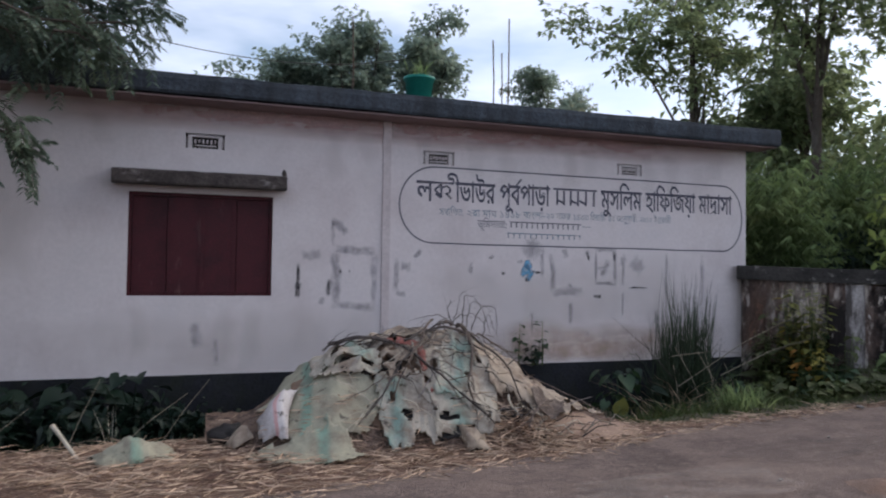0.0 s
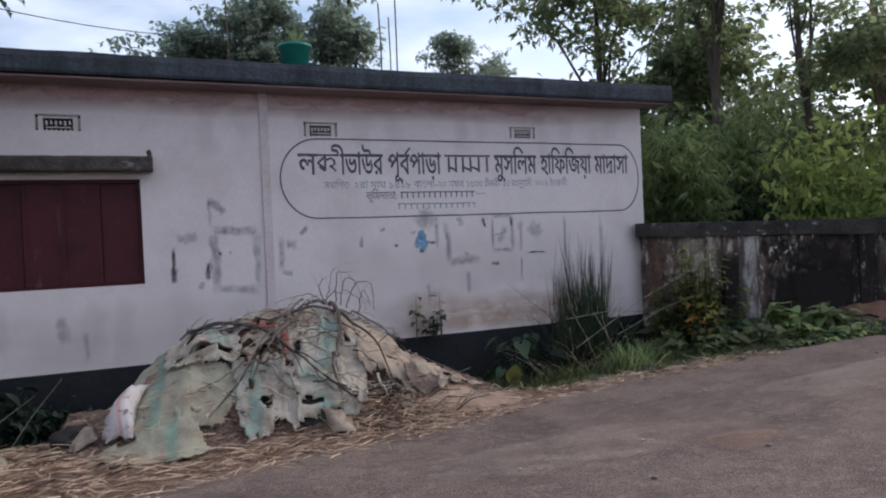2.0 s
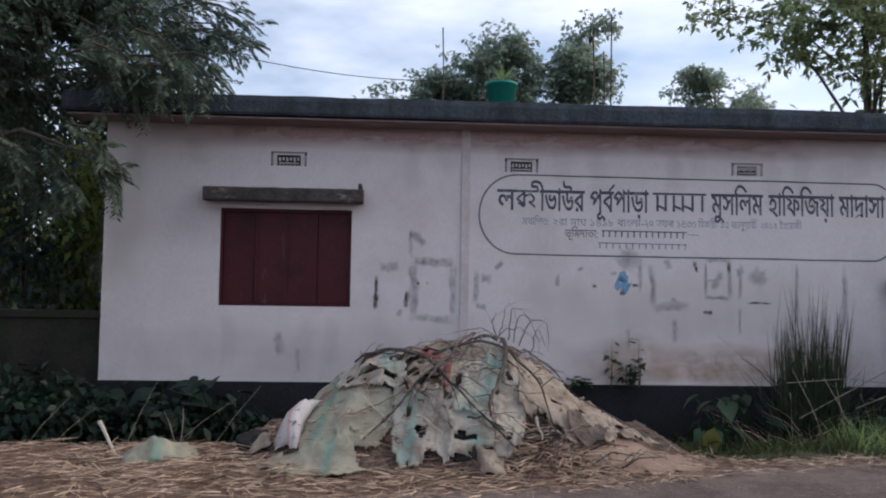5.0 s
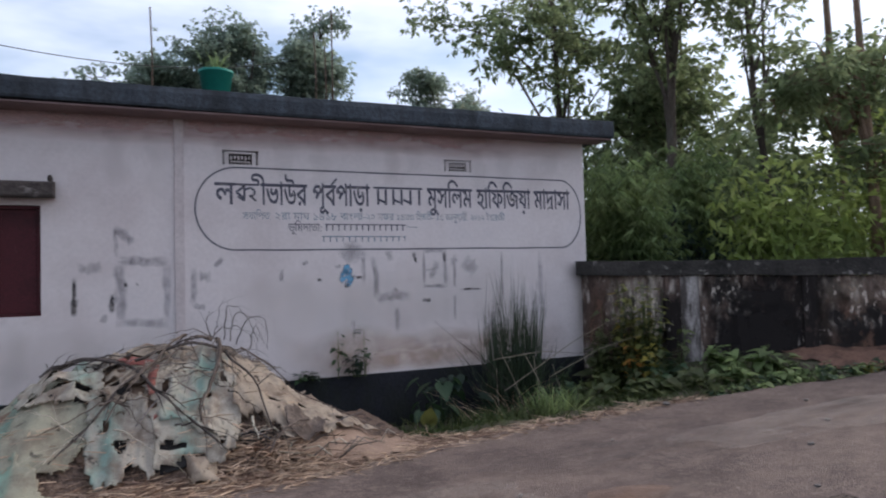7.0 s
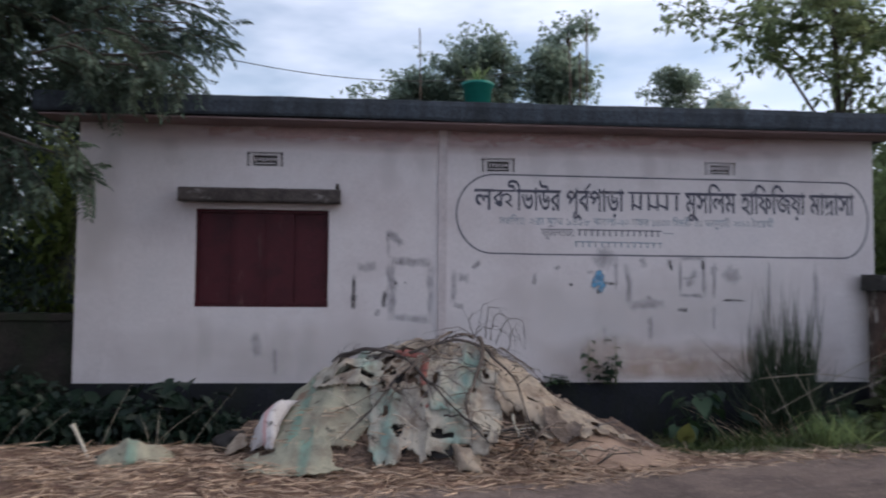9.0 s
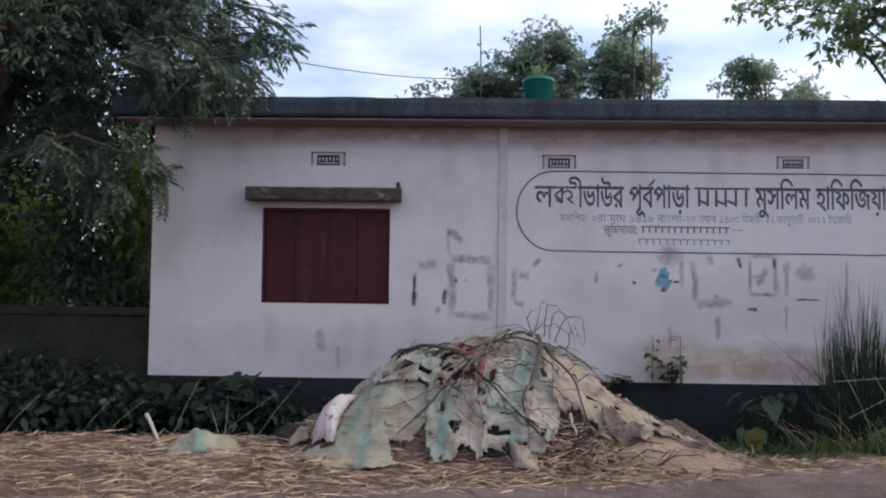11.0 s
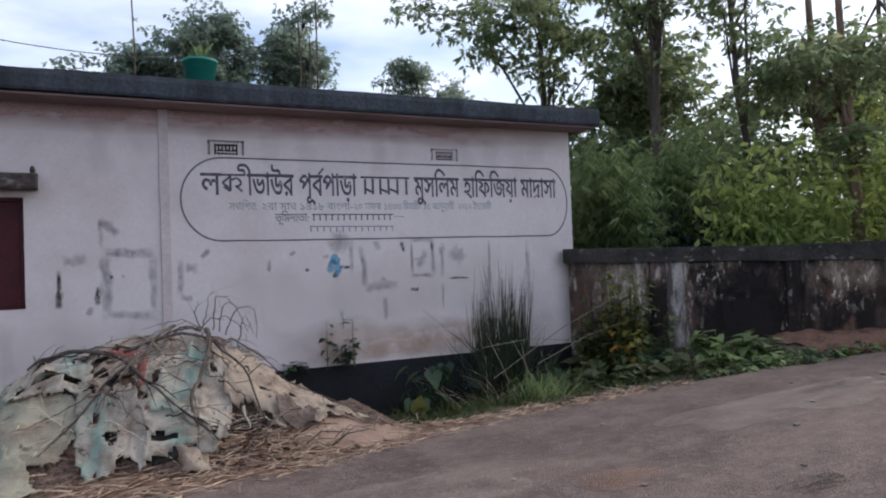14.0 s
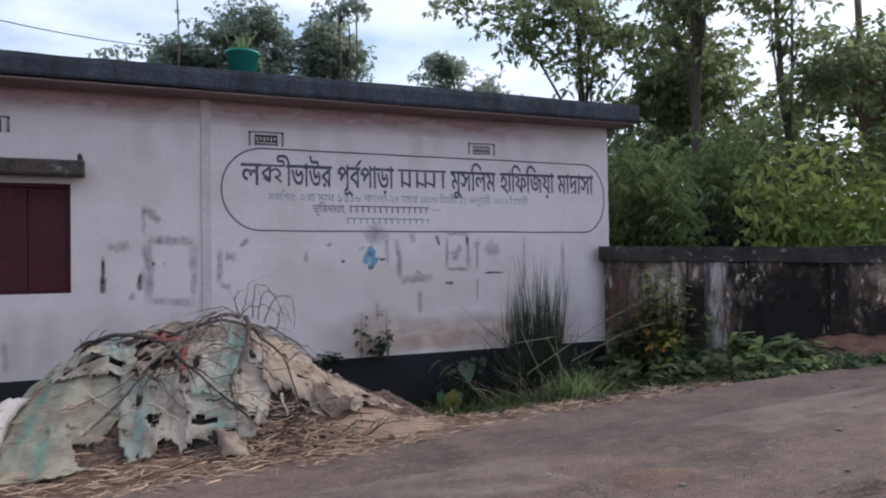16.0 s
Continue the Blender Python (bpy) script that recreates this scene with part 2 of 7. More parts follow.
M_STALK = material("grey_straw_stalk", [(0.17, 0.145, 0.11), (0.27, 0.235, 0.18)], 0.85, 6, 60, 0.2, 0.2)
M_DRY = material("dry_stalk", [(0.34, 0.30, 0.24), (0.46, 0.42, 0.35)], 0.85, 6, 60, 0.2, 0.2)
M_BARK = streaked(material("tree_bark", [(0.045, 0.036, 0.03), (0.10, 0.08, 0.066)], 0.95, 3, 40, 0.9, 0.35, stretch=(1, 1, 0.25), dist=0.03), (0.17, 0.16, 0.14), 0.5, 4, (1, 1, 0.6), 0.62)
M_BARK_WARM = material("brown_bark", [(0.12, 0.08, 0.055), (0.24, 0.165, 0.12)], 0.95, 4, 40, 0.9, 0.3, stretch=(1, 1, 0.25), dist=0.03)
M_RED = material("red_cloth", [(0.17, 0.05, 0.042), (0.30, 0.12, 0.10)], 0.9, 8, 80, 0.3, 0.2)
M_TUB = material("green_plastic_pot", [(0.012, 0.19, 0.15), (0.02, 0.24, 0.19)], 0.5, 4, 40, 0.05, 0.08)
M_IRON = material("rusted_rebar", [(0.07, 0.045, 0.035), (0.12, 0.08, 0.06)], 0.8, 10, 80, 0.3, 0.2)
M_CABLE = material("black_cable", [(0.02, 0.02, 0.02), (0.04, 0.04, 0.04)], 0.7, 5, 40, 0.0)
M_STONE = material("grey_stone", [(0.18, 0.16, 0.15), (0.30, 0.27, 0.25)], 0.9, 8, 60, 0.6, 0.25, per_object=0.3)


def foliage(name, a, b, c, k=0.35, t=0.35, rough=0.6):
    return material(name, [a, b, c], rough, 0.9, 8, 0.0, 0.15, translucent=t, per_island=k)


M_LEAF = foliage("tree_leaf", (0.14, 0.19, 0.105), (0.195, 0.245, 0.13), (0.24, 0.28, 0.155), 0.4, 0.7)
# tree leaf darkened so that its colour holds the thicket's shade
M_LEAF_SHADED = foliage("dark_leaf", (0.030, 0.052, 0.044), (0.046, 0.072, 0.052), (0.062, 0.088, 0.054), 0.3, 0.3)
M_LEAF_FEATHER = foliage("feathery_leaf", (0.062, 0.095, 0.080), (0.085, 0.122, 0.092), (0.105, 0.14, 0.092), 0.3, 0.4)
# leaf green paled and blued to carry the haze of distance
M_LEAF_HAZY = foliage("hazy_leaf", (0.20, 0.265, 0.225), (0.25, 0.315, 0.255), (0.29, 0.34, 0.265), 0.3, 0.66)
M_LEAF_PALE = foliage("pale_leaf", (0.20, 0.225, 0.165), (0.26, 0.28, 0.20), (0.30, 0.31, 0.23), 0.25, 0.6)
M_BAMBOO = foliage("bamboo_leaf", (0.15, 0.215, 0.095), (0.205, 0.275, 0.12), (0.26, 0.315, 0.14), 0.4, 0.55)
M_LIME = foliage("lime_leaf", (0.20, 0.27, 0.085), (0.28, 0.35, 0.11), (0.34, 0.38, 0.135), 0.4, 0.62)
M_GRASS = foliage("grass_blade", (0.030, 0.048, 0.016), (0.055, 0.078, 0.024), (0.095, 0.105, 0.038), 0.45, 0.25)
M_REED = foliage("reed_blade", (0.022, 0.036, 0.022), (0.036, 0.054, 0.030), (0.055, 0.070, 0.038), 0.4, 0.2)
M_WEED = foliage("weed_leaf", (0.045, 0.062, 0.026), (0.075, 0.092, 0.036), (0.115, 0.125, 0.05), 0.5, 0.3, 0.5)
M_TARO = foliage("taro_leaf", (0.018, 0.042, 0.022), (0.030, 0.060, 0.028), (0.042, 0.072, 0.032), 0.3, 0.25, 0.5)
# taro green darkened: the shade at the wall's foot is in the colour
M_TARO_SHADED = foliage("shaded_taro_leaf", (0.007, 0.018, 0.012), (0.011, 0.025, 0.016), (0.016, 0.032, 0.018), 0.3, 0.15, 0.5)
M_YELLOW = foliage("yellow_leaf", (0.16, 0.15, 0.03), (0.24, 0.20, 0.04), (0.28, 0.16, 0.035), 0.35, 0.35)
M_OLIVE = foliage("olive_leaf", (0.10, 0.11, 0.035), (0.16, 0.165, 0.05), (0.20, 0.19, 0.065), 0.45, 0.35)
M_ORANGE = foliage("orange_leaf", (0.26, 0.12, 0.03), (0.34, 0.17, 0.04), (0.30, 0.20, 0.06), 0.3, 0.3)


def sack_material(name, ground, stripe, width, gap, axis="X", dirt=0.78, broken=0.0):
    """Woven plastic sacking with printed stripes, dirt and wear."""
    m = material(name, [tuple(c * 0.82 for c in ground), ground, tuple(c * 0.9 for c in ground)], 0.75, 6, 120, 0.25, 0.12, dist=0.01)
    n, l = m.node_tree.nodes, m.node_tree.links
    bsdf = n["Principled BSDF"]
    old = bsdf.inputs["Base Color"].links[0].from_socket
    uv = n.new("ShaderNodeUVMap")
    sep = n.new("ShaderNodeSeparateXYZ")
    l.new(uv.outputs["UV"], sep.inputs["Vector"])
    mod = n.new("ShaderNodeMath")
    mod.operation = "PINGPONG"
    mod.inputs[1].default_value = gap
    l.new(sep.outputs[axis], mod.inputs[0])
    less = n.new("ShaderNodeMapRange")
    less.inputs["From Min"].default_value, less.inputs["From Max"].default_value = width * 1.15, width * 0.35
    less.inputs["To Max"].default_value = 0.7
    l.new(mod.outputs["Value"], less.inputs["Value"])
    mix = n.new("ShaderNodeMix")
    mix.data_type = "RGBA"
    mix.inputs["B"].default_value = (*stripe, 1)
    # print worn off in blotches
    worn, keep, mul = n.new("ShaderNodeTexNoise"), n.new("ShaderNodeMapRange"), n.new("ShaderNodeMath")
    worn.inputs["Scale"].default_value, worn.inputs["Detail"].default_value = 4.5, 5
    l.new(uv.outputs["UV"], worn.inputs["Vector"])
    keep.inputs["From Min"].default_value, keep.inputs["From Max"].default_value = 0.25 + broken, 0.45 + broken
    l.new(worn.outputs["Fac"], keep.inputs["Value"])
    mul.operation = "MULTIPLY"
    l.new(less.outputs["Result"], mul.inputs[0])
    l.new(keep.outputs["Result"], mul.inputs[1])
    l.new(mul.outputs["Value"], mix.inputs["Factor"])
    l.new(old, mix.inputs["A"])
    l.new(mix.outputs["Result"], bsdf.inputs["Base Color"])
    streaked(streaked(m, (0.15, 0.105, 0.08), dirt, 5.5, (1, 1, 1), 0.55, 0.09), (0.035, 0.028, 0.026), 0.85, 9, (1, 1, 1), 0.64, 0.03)
    # frayed holes
    tc, t, r = n.new("ShaderNodeTexCoord"), n.new("ShaderNodeTexNoise"), n.new("ShaderNodeMapRange")
    t.inputs["Scale"].default_value, t.inputs["Detail"].default_value, t.inputs["Roughness"].default_value = 8.5, 6, 0.7
    r.inputs["From Min"].default_value, r.inputs["From Max"].default_value = 0.37, 0.36
    l.new(tc.outputs["Object"], t.inputs["Vector"])
    l.new(t.outputs["Fac"], r.inputs["Value"])
    clear, mx = n.new("ShaderNodeBsdfTransparent"), n.new("ShaderNodeMixShader")
    l.new(r.outputs["Result"], mx.inputs["Fac"])
    l.new(bsdf.outputs["BSDF"], mx.inputs[1])
    l.new(clear.outputs["BSDF"], mx.inputs[2])
    l.new(mx.outputs["Shader"], n["Material Output"].inputs["Surface"])
    return m


M_SACK = [
    sack_material("cream_sack", (0.335, 0.272, 0.212), (0.30, 0.243, 0.186), 0.03, 0.30, dirt=0.82),
    sack_material("green_striped_sack", (0.295, 0.28, 0.21), (0.14, 0.28, 0.225), 0.050, 0.60, dirt=0.55, broken=-0.05),
    sack_material("white_red_striped_sack", (0.46, 0.43, 0.43), (0.42, 0.18, 0.18), 0.02, 0.09, dirt=0.5),
    sack_material("pale_sack", (0.36, 0.325, 0.27), (0.19, 0.30, 0.255), 0.10, 0.45, "X", dirt=0.82, broken=0.12),
    sack_material("teal_patched_sack", (0.36, 0.325, 0.275), (0.145, 0.285, 0.245), 0.13, 0.30, "Y", dirt=0.82, broken=0.12),
    sack_material("brown_burlap", (0.22, 0.142, 0.10), (0.16, 0.10, 0.072), 0.02, 0.2, "X"),
]

# ---- mesh helpers ----
from mathutils.geometry import interpolate_bezier, tessellate_polygon


def obj(name, mesh, mat, parent=None, label=""):
    o = new(name, mesh)
    if mat:
        mesh.materials.append(mat)
    if parent:
        o.parent = parent
    if label:
        o["label"] = label
    return o


def part(name, bm, mat, parent=None, label="", smooth=False):
    mesh = bpy.data.meshes.new(name)
    bmesh.ops.recalc_face_normals(bm, faces=bm.faces)
    bm.to_mesh(mesh)
    bm.free()
    if smooth:
        mesh.polygons.foreach_set("use_smooth", [True] * len(mesh.polygons))
    return obj(name, mesh, mat, parent, label)


def arrays(name, verts, faces, mat, parent=None, label="", smooth=False):
    """A mesh from numpy arrays; faces are all of one size."""
    verts, faces = np.asarray(verts, dtype=np.float32), np.asarray(faces, dtype=np.int32)
    mesh = bpy.data.meshes.new(name)
    mesh.vertices.add(len(verts))
    mesh.vertices.foreach_set("co", verts.ravel())
    k = faces.shape[1]
    mesh.loops.add(faces.size)
    mesh.loops.foreach_set("vertex_index", faces.ravel())
    mesh.polygons.add(len(faces))
    mesh.polygons.foreach_set("loop_start", np.arange(0, faces.size, k, dtype=np.int32))
    if smooth:
        mesh.polygons.foreach_set("use_smooth", np.ones(len(faces), dtype=bool))
    mesh.update(calc_edges=True)
    mesh.validate()
    return obj(name, mesh, mat, parent, label)


def uv_by_vertex(o, uvs):
    lay = o.data.uv_layers.new(name="UVMap")
    idx = np.zeros(len(o.data.loops), dtype=np.int32)
    o.data.loops.foreach_get("vertex_index", idx)
    lay.data.foreach_set("uv", np.asarray(uvs, dtype=np.float32)[idx].ravel())


def thing(name, label, category, group="", at=(0, 0, 0), kind=""):
    e = new(name)
    e.empty_display_size = 0.1
    e.location = at
    return tagged(e, label, category, group, kind)


def box(bm, x0, x1, y0, y1, z0, z1, bevel=0.0, cuts=0):
    r = bmesh.ops.create_cube(bm, size=1.0)
    for v in r["verts"]:
        v.co = Vector((x0 + (v.co.x + 0.5) * (x1 - x0), y0 + (v.co.y + 0.5) * (y1 - y0), z0 + (v.co.z + 0.5) * (z1 - z0)))
    if bevel:
        edges = list({e for v in r["verts"] for e in v.link_edges})
        bmesh.ops.bevel(bm, geom=edges, offset=bevel, segments=2, affect="EDGES")
    return bm


def one_box(*a, **k):
    return box(bmesh.new(), *a, **k)


def grid_mesh(name, xs, ys, height, mat, parent=None, label="", keep=None, smooth=True):
    xs, ys = np.asarray(xs, float), np.asarray(ys, float)
    X, Y = np.meshgrid(xs, ys)
    Z = np.vectorize(height)(X, Y)
    verts = np.stack([X, Y, Z], -1).reshape(-1, 3)
    nx, ny = len(xs), len(ys)
    i = (np.arange(ny - 1)[:, None] * nx + np.arange(nx - 1)[None]).ravel()
    faces = np.stack([i, i + 1, i + nx + 1, i + nx], -1)
    if keep is not None:
        mid = verts[faces].mean(1)
        faces = faces[[keep(*p) for p in mid]]
    return arrays(name, verts, faces, mat, parent, label, smooth)


def tube(points, radii, sides=6):
    """Vertices and quads of a tapered tube along points."""
    pts = [Vector(p) for p in points]
    V, F = [], []
    for k, p in enumerate(pts):
        d = (pts[min(k + 1, len(pts) - 1)] - pts[max(k - 1, 0)]).normalized()
        a = d.orthogonal().normalized()
        b = d.cross(a)
        for s in range(sides):
            q = 2 * math.pi * s / sides
            V.append(p + (a * math.cos(q) + b * math.sin(q)) * radii[k])
        if k:
            for s in range(sides):
                t = (s + 1) % sides
                F.append(((k - 1) * sides + s, (k - 1) * sides + t, k * sides + t, k * sides + s))
    return [tuple(v) for v in V], F


class Tubes:
    """Gathers tubes into one mesh."""

    def __init__(self):
        self.v, self.f = [], []

    def add(self, points, radii, sides=6):
        v, f = tube(points, radii, sides)
        k = len(self.v)
        self.v += v
        self.f += [tuple(i + k for i in q) for q in f]

    def make(self, name, mat, parent=None, label=""):
        return arrays(name, self.v, self.f, mat, parent, label, True)


def unit(a):
    return a / np.maximum(np.linalg.norm(a, axis=-1, keepdims=True), 1e-9)


def leaves(name, P, D, L, W, mat, parent=None, label="", rng=None, fold=0.12):
    """Many folded leaf blades: base points P, directions D, lengths L, widths W."""
    n = len(P)
    rng = rng or np.random.default_rng(1)
    D = unit(D)
    S = unit(np.cross(D, unit(rng.normal(size=(n, 3)) + np.array([0, 0, 0.8]))))
    N = np.cross(S, D)
    L, W = np.broadcast_to(L, n)[:, None], np.broadcast_to(W, n)[:, None]
    mid = P + D * L * 0.45
    tip = P + D * L - np.array([0, 0, 1]) * L * 0.18
    V = np.stack([P, mid + S * W / 2 + N * W * fold, tip, mid - S * W / 2 + N * W * fold], 1).reshape(-1, 3)
    b = (np.arange(n) * 4)[:, None]
    F = np.concatenate([b + np.array([0, 1, 2]), b + np.array([0, 2, 3])], 1).reshape(-1, 3)
    return arrays(name, V, F, mat, parent, label)


def blades(name, P, D, L, W, mat, parent=None, label="", bend=0.3, rng=None):
    """Many long grass blades of three segments that bow with their own weight."""
    n = len(P)
    rng = rng or np.random.default_rng(2)
    D = unit(D)
    S = unit(np.cross(D, rng.normal(size=(n, 3))))
    L, W = np.broadcast_to(L, n)[:, None], np.broadcast_to(W, n)[:, None]
    out = unit(D * np.array([1, 1, 0]) + rng.normal(size=(n, 3)) * np.array([0.2, 0.2, 0]))
    rows = []
    for s, w in ((0, 0.8), (0.35, 1), (0.7, 0.7), (1.0, 0.08)):
        c = P + D * L * s + (out * 0.8 - np.array([0, 0, 0.5])) * L * bend * s * s
        rows += [c - S * W * w / 2, c + S * W * w / 2]
    V = np.stack(rows, 1).reshape(-1, 3)
    b = (np.arange(n) * 8)[:, None]
    F = np.concatenate([b + np.array(q) for q in ([0, 1, 3, 2], [2, 3, 5, 4], [4, 5, 7, 6])], 1).reshape(-1, 4)
    return arrays(name, V, F, mat, parent, label)


def smooth01(a, b, x):
    t = min(max((x - a) / (b - a), 0.0), 1.0)
    return t * t * (3 - 2 * t)


# ---- ground, road ----


def road_z(x):
    """The road climbs gently towards the far end of the boundary wall."""
    return 0.04 * (x - 5) * smooth01(4.5, 7, x) if x < 14 else 0.36


def road_edge(x):
    return -2.72 - 0.10 * max(0.0, min(x - 6.5, 6)) + 0.07 * noise.noise((x * 1.3, 0.3, 0)) + 0.025 * noise.noise((x * 6, 2.3, 0))


def bwall_y(x):
    """Front line of the boundary wall, which leans towards the road."""
    return -0.10 - 0.84 * (x - 8.03)


def ground_z(x, y):
    z = road_z(x)
    e = road_edge(x)
    if y < e + 0.1:
        return z - 0.06
    ditch = 0.44 * smooth01(e + 0.25, -0.9, y) * (1 - smooth01(7.4, 9.0, x))
    mound = 0.13 * smooth01(8.8, 10.4, x) * smooth01(e - 0.05, bwall_y(x), y)
    far = smooth01(14, 30, math.hypot(x, y))
    bump = 0.035 * noise.noise((x * 1.7, y * 1.7, 0)) + 0.015 * noise.noise((x * 6, y * 6, 1))
    return (z - ditch + mound) * (1 - far) - 0.03 + bump * (1 - far)


def spaced(lo, hi, step, reach):
    core = list(np.arange(lo, hi + 1e-6, step))
    grow = [step * 1.5 ** k for k in range(1, 60)]
    a, b = [], []
    x = lo
    for g in grow:
        x -= g
        a.append(x)
        if x < -reach:
            break
    x = hi
    for g in grow:
        x += g
        b.append(x)
        if x > reach:
            break
    return a[::-1] + core + b


tagged(grid_mesh("ground", spaced(-5, 14, 0.14, 900), spaced(-4.2, 1.0, 0.12, 900), ground_z, M_GROUND), "dark damp soil with patches of moss and weeds", "ground", kind="stuff")
bpy.data.objects["ground"]["kind"] = "structure"

RX = list(np.arange(-40, -4, 1.0)) + list(np.arange(-4, 15, 0.1)) + list(np.arange(15, 60, 1.0))
rv, rf = [], []
for i, x in enumerate(RX):
    e = road_edge(x)
    for j, s in enumerate((0, 0.04, 0.12, 0.3, 0.7, 1.5, 3.0, 5.0, 7.5)):
        z = road_z(x) + 0.012 * noise.noise((x * 0.8, s * 1.2, 4)) + 0.012 * smooth01(0, 3, s) - (0.05 if j == 0 else 0)
        rv.append((x, e - s, z))
        if i and j:
            a, n9 = i * 9 + j, 9
            rf.append((a, a - 1, a - n9 - 1, a - n9))
tagged(arrays("road", rv, rf, M_ROAD, smooth=True), "worn grey-brown asphalt village road with dusty patches", "road", kind="structure")
rng = np.random.default_rng(5)


def road_mark(x, y, rx, ry, mat, label, seed, name="road_patch"):
    """A thin worn patch that follows the road's surface."""
    bm = bmesh.new()
    mid = bm.verts.new((x, y, road_z(x) + 0.030))
    ring = []
    for k in range(36):
        q = 2 * math.pi * k / 36
        f = 1 + 0.45 * noise.noise((math.cos(q) * 1.7, math.sin(q) * 1.7, seed))
        px, py = x + rx * f * math.cos(q), y + ry * f * math.sin(q)
        ring.append(bm.verts.new((px, py, road_z(px) + 0.028)))
    for k in range(36):
        bm.faces.new([mid, ring[k], ring[(k + 1) % 36]])
    o = part(name, bm, mat)
    o.visible_shadow = False
    return tagged(o, label, "road patch", kind="structure")


road_mark(5.95, -5.45, 0.24, 0.10, patchy("pothole_dirt", (0.028, 0.022, 0.02), 9, 0.52, 0.08, 0.9, (0.6, 1.6, 1)), "dark broken scar in the asphalt", 3.0)
road_mark(5.15, -4.75, 0.30, 0.16, patchy("red_dust", (0.20, 0.115, 0.08), 5, 0.50, 0.2, 0.5), "reddish dust patch on the asphalt", 5.0)
road_mark(7.5, -4.1, 1.2, 0.4, patchy("pale_dust", (0.30, 0.26, 0.235), 4, 0.56, 0.2, 0.45, (0.5, 1.4, 1)), "pale dust patch on the asphalt", 7.0)
road_mark(5.6, -3.9, 1.0, 0.28, patchy("dark_damp", (0.09, 0.075, 0.075), 4, 0.54, 0.2, 0.45, (0.5, 1.4, 1)), "darker damp patch on the asphalt", 9.0)
road_mark(9.3, -4.4, 0.9, 0.35, M_DUST, "pale dust patch on the asphalt", 11.0)
road_mark(3.9, -4.35, 0.9, 0.3, M_DUST, "pale dust patch on the asphalt", 13.0)

# ---- the school building ----
X0, X1, TOP, PLINTH = -1.33, 8.27, 3.23, 0.21
building = thing("school_building", "single-storey whitewashed school with dark flat concrete roof slab and black plinth", "building", at=(0, 0, 0))
WIN = (0.0, 1.53, 1.085, 2.225)
VENTS = [(0.565, 0.985, 2.735, 2.905), (3.335, 3.74, 2.725, 2.892), (6.10, 6.49, 2.742, 2.898)]


def holed_wall(name, x0, x1, z0, z1, y0, y1, holes, mat, parent):
    """A wall with thickness and openings that go through it."""
    xs = sorted({x0, x1, *[h[0] for h in holes], *[h[1] for h in holes]})
    zs = sorted({z0, z1, *[h[2] for h in holes], *[h[3] for h in holes]})
    bm = bmesh.new()
    v = {(i, k, s): bm.verts.new((x, (y0, y1)[s], z)) for i, x in enumerate(xs) for k, z in enumerate(zs) for s in (0, 1)}

    def solid(i, k):
        if not (0 <= i < len(xs) - 1 and 0 <= k < len(zs) - 1):
            return False
        cx, cz = (xs[i] + xs[i + 1]) / 2, (zs[k] + zs[k + 1]) / 2
        return not any(h[0] < cx < h[1] and h[2] < cz < h[3] for h in holes)

    for i in range(len(xs) - 1):
        for k in range(len(zs) - 1):
            if not solid(i, k):
                continue
            for s in (0, 1):
                bm.faces.new([v[i, k, s], v[i + 1, k, s], v[i + 1, k + 1, s], v[i, k + 1, s]])
            for di, dk, (a, b) in ((-1, 0, ((i, k), (i, k + 1))), (1, 0, ((i + 1, k), (i + 1, k + 1))), (0, -1, ((i, k), (i + 1, k))), (0, 1, ((i, k + 1), (i + 1, k + 1)))):
                if not solid(i + di, k + dk):
                    bm.faces.new([v[(*a, 0)], v[(*b, 0)], v[(*b, 1)], v[(*a, 1)]])
    return part(name, bm, mat, parent)


front = holed_wall("front_wall", X0, X1, PLINTH, TOP, 0.0, 0.25, [WIN, *VENTS], M_WALL, building)
part("side_wall", one_box(X0, X0 + 0.25, 0.25, 6.0, PLINTH, TOP), M_WALL, building)
part("side_wall", one_box(X1 - 0.25, X1, 0.25, 6.0, PLINTH, TOP), M_WALL, building)
part("back_wall", one_box(X0, X1, 6.0, 6.25, PLINTH, TOP), M_WALL, building)
part("plinth", one_box(X0 - 0.02, X1 + 0.02, -0.02, 6.27, -0.9, PLINTH, 0.008), M_PLINTH, building, "black painted damp plinth")
part("pier_strip", one_box(2.82, 2.92, -0.022, 0.0, PLINTH + 0.002, TOP - 0.002, 0.005), M_STRIP, building, "shallow plastered pier strip")
part("floor_slab", one_box(X0 + 0.25, X1 - 0.25, 0.25, 6.0, PLINTH, PLINTH + 0.05), M_PLINTH, building)
# roof slab: a drip-edged concrete plate whose face is uneven
bm = bmesh.new()
SX = np.linspace(-1.66, 8.52, 70)
prof = [(-0.40, 3.232), (-0.413, 3.26), (-0.415, 3.40), (-0.40, 3.462), (-0.30, 3.47), (6.6, 3.47), (6.6, 3.232)]
rows = []
for i, x in enumerate(SX):
    row = []
    for y, z in prof:
        w = 0.012 * noise.noise((x * 1.9, z * 3, y)) + 0.006 * noise.noise((x * 9, z * 9, 2))
        row.append(bm.verts.new((x, y + w * (y < 0), z + (w if z > 3.3 else 0.3 * w) + (0.012 if x < 2.85 and z < 3.3 else 0))))
    rows.append(row)
for a, b in zip(rows, rows[1:]):
    for k in range(len(prof)):
        n2 = (k + 1) % len(prof)
        bm.faces.new([a[k], b[k], b[n2], a[n2]])
bm.faces.new(rows[0])
bm.faces.new(rows[-1][::-1])
part("roof_slab", bm, M_SLAB, building, "dark weathered concrete roof slab with moss")
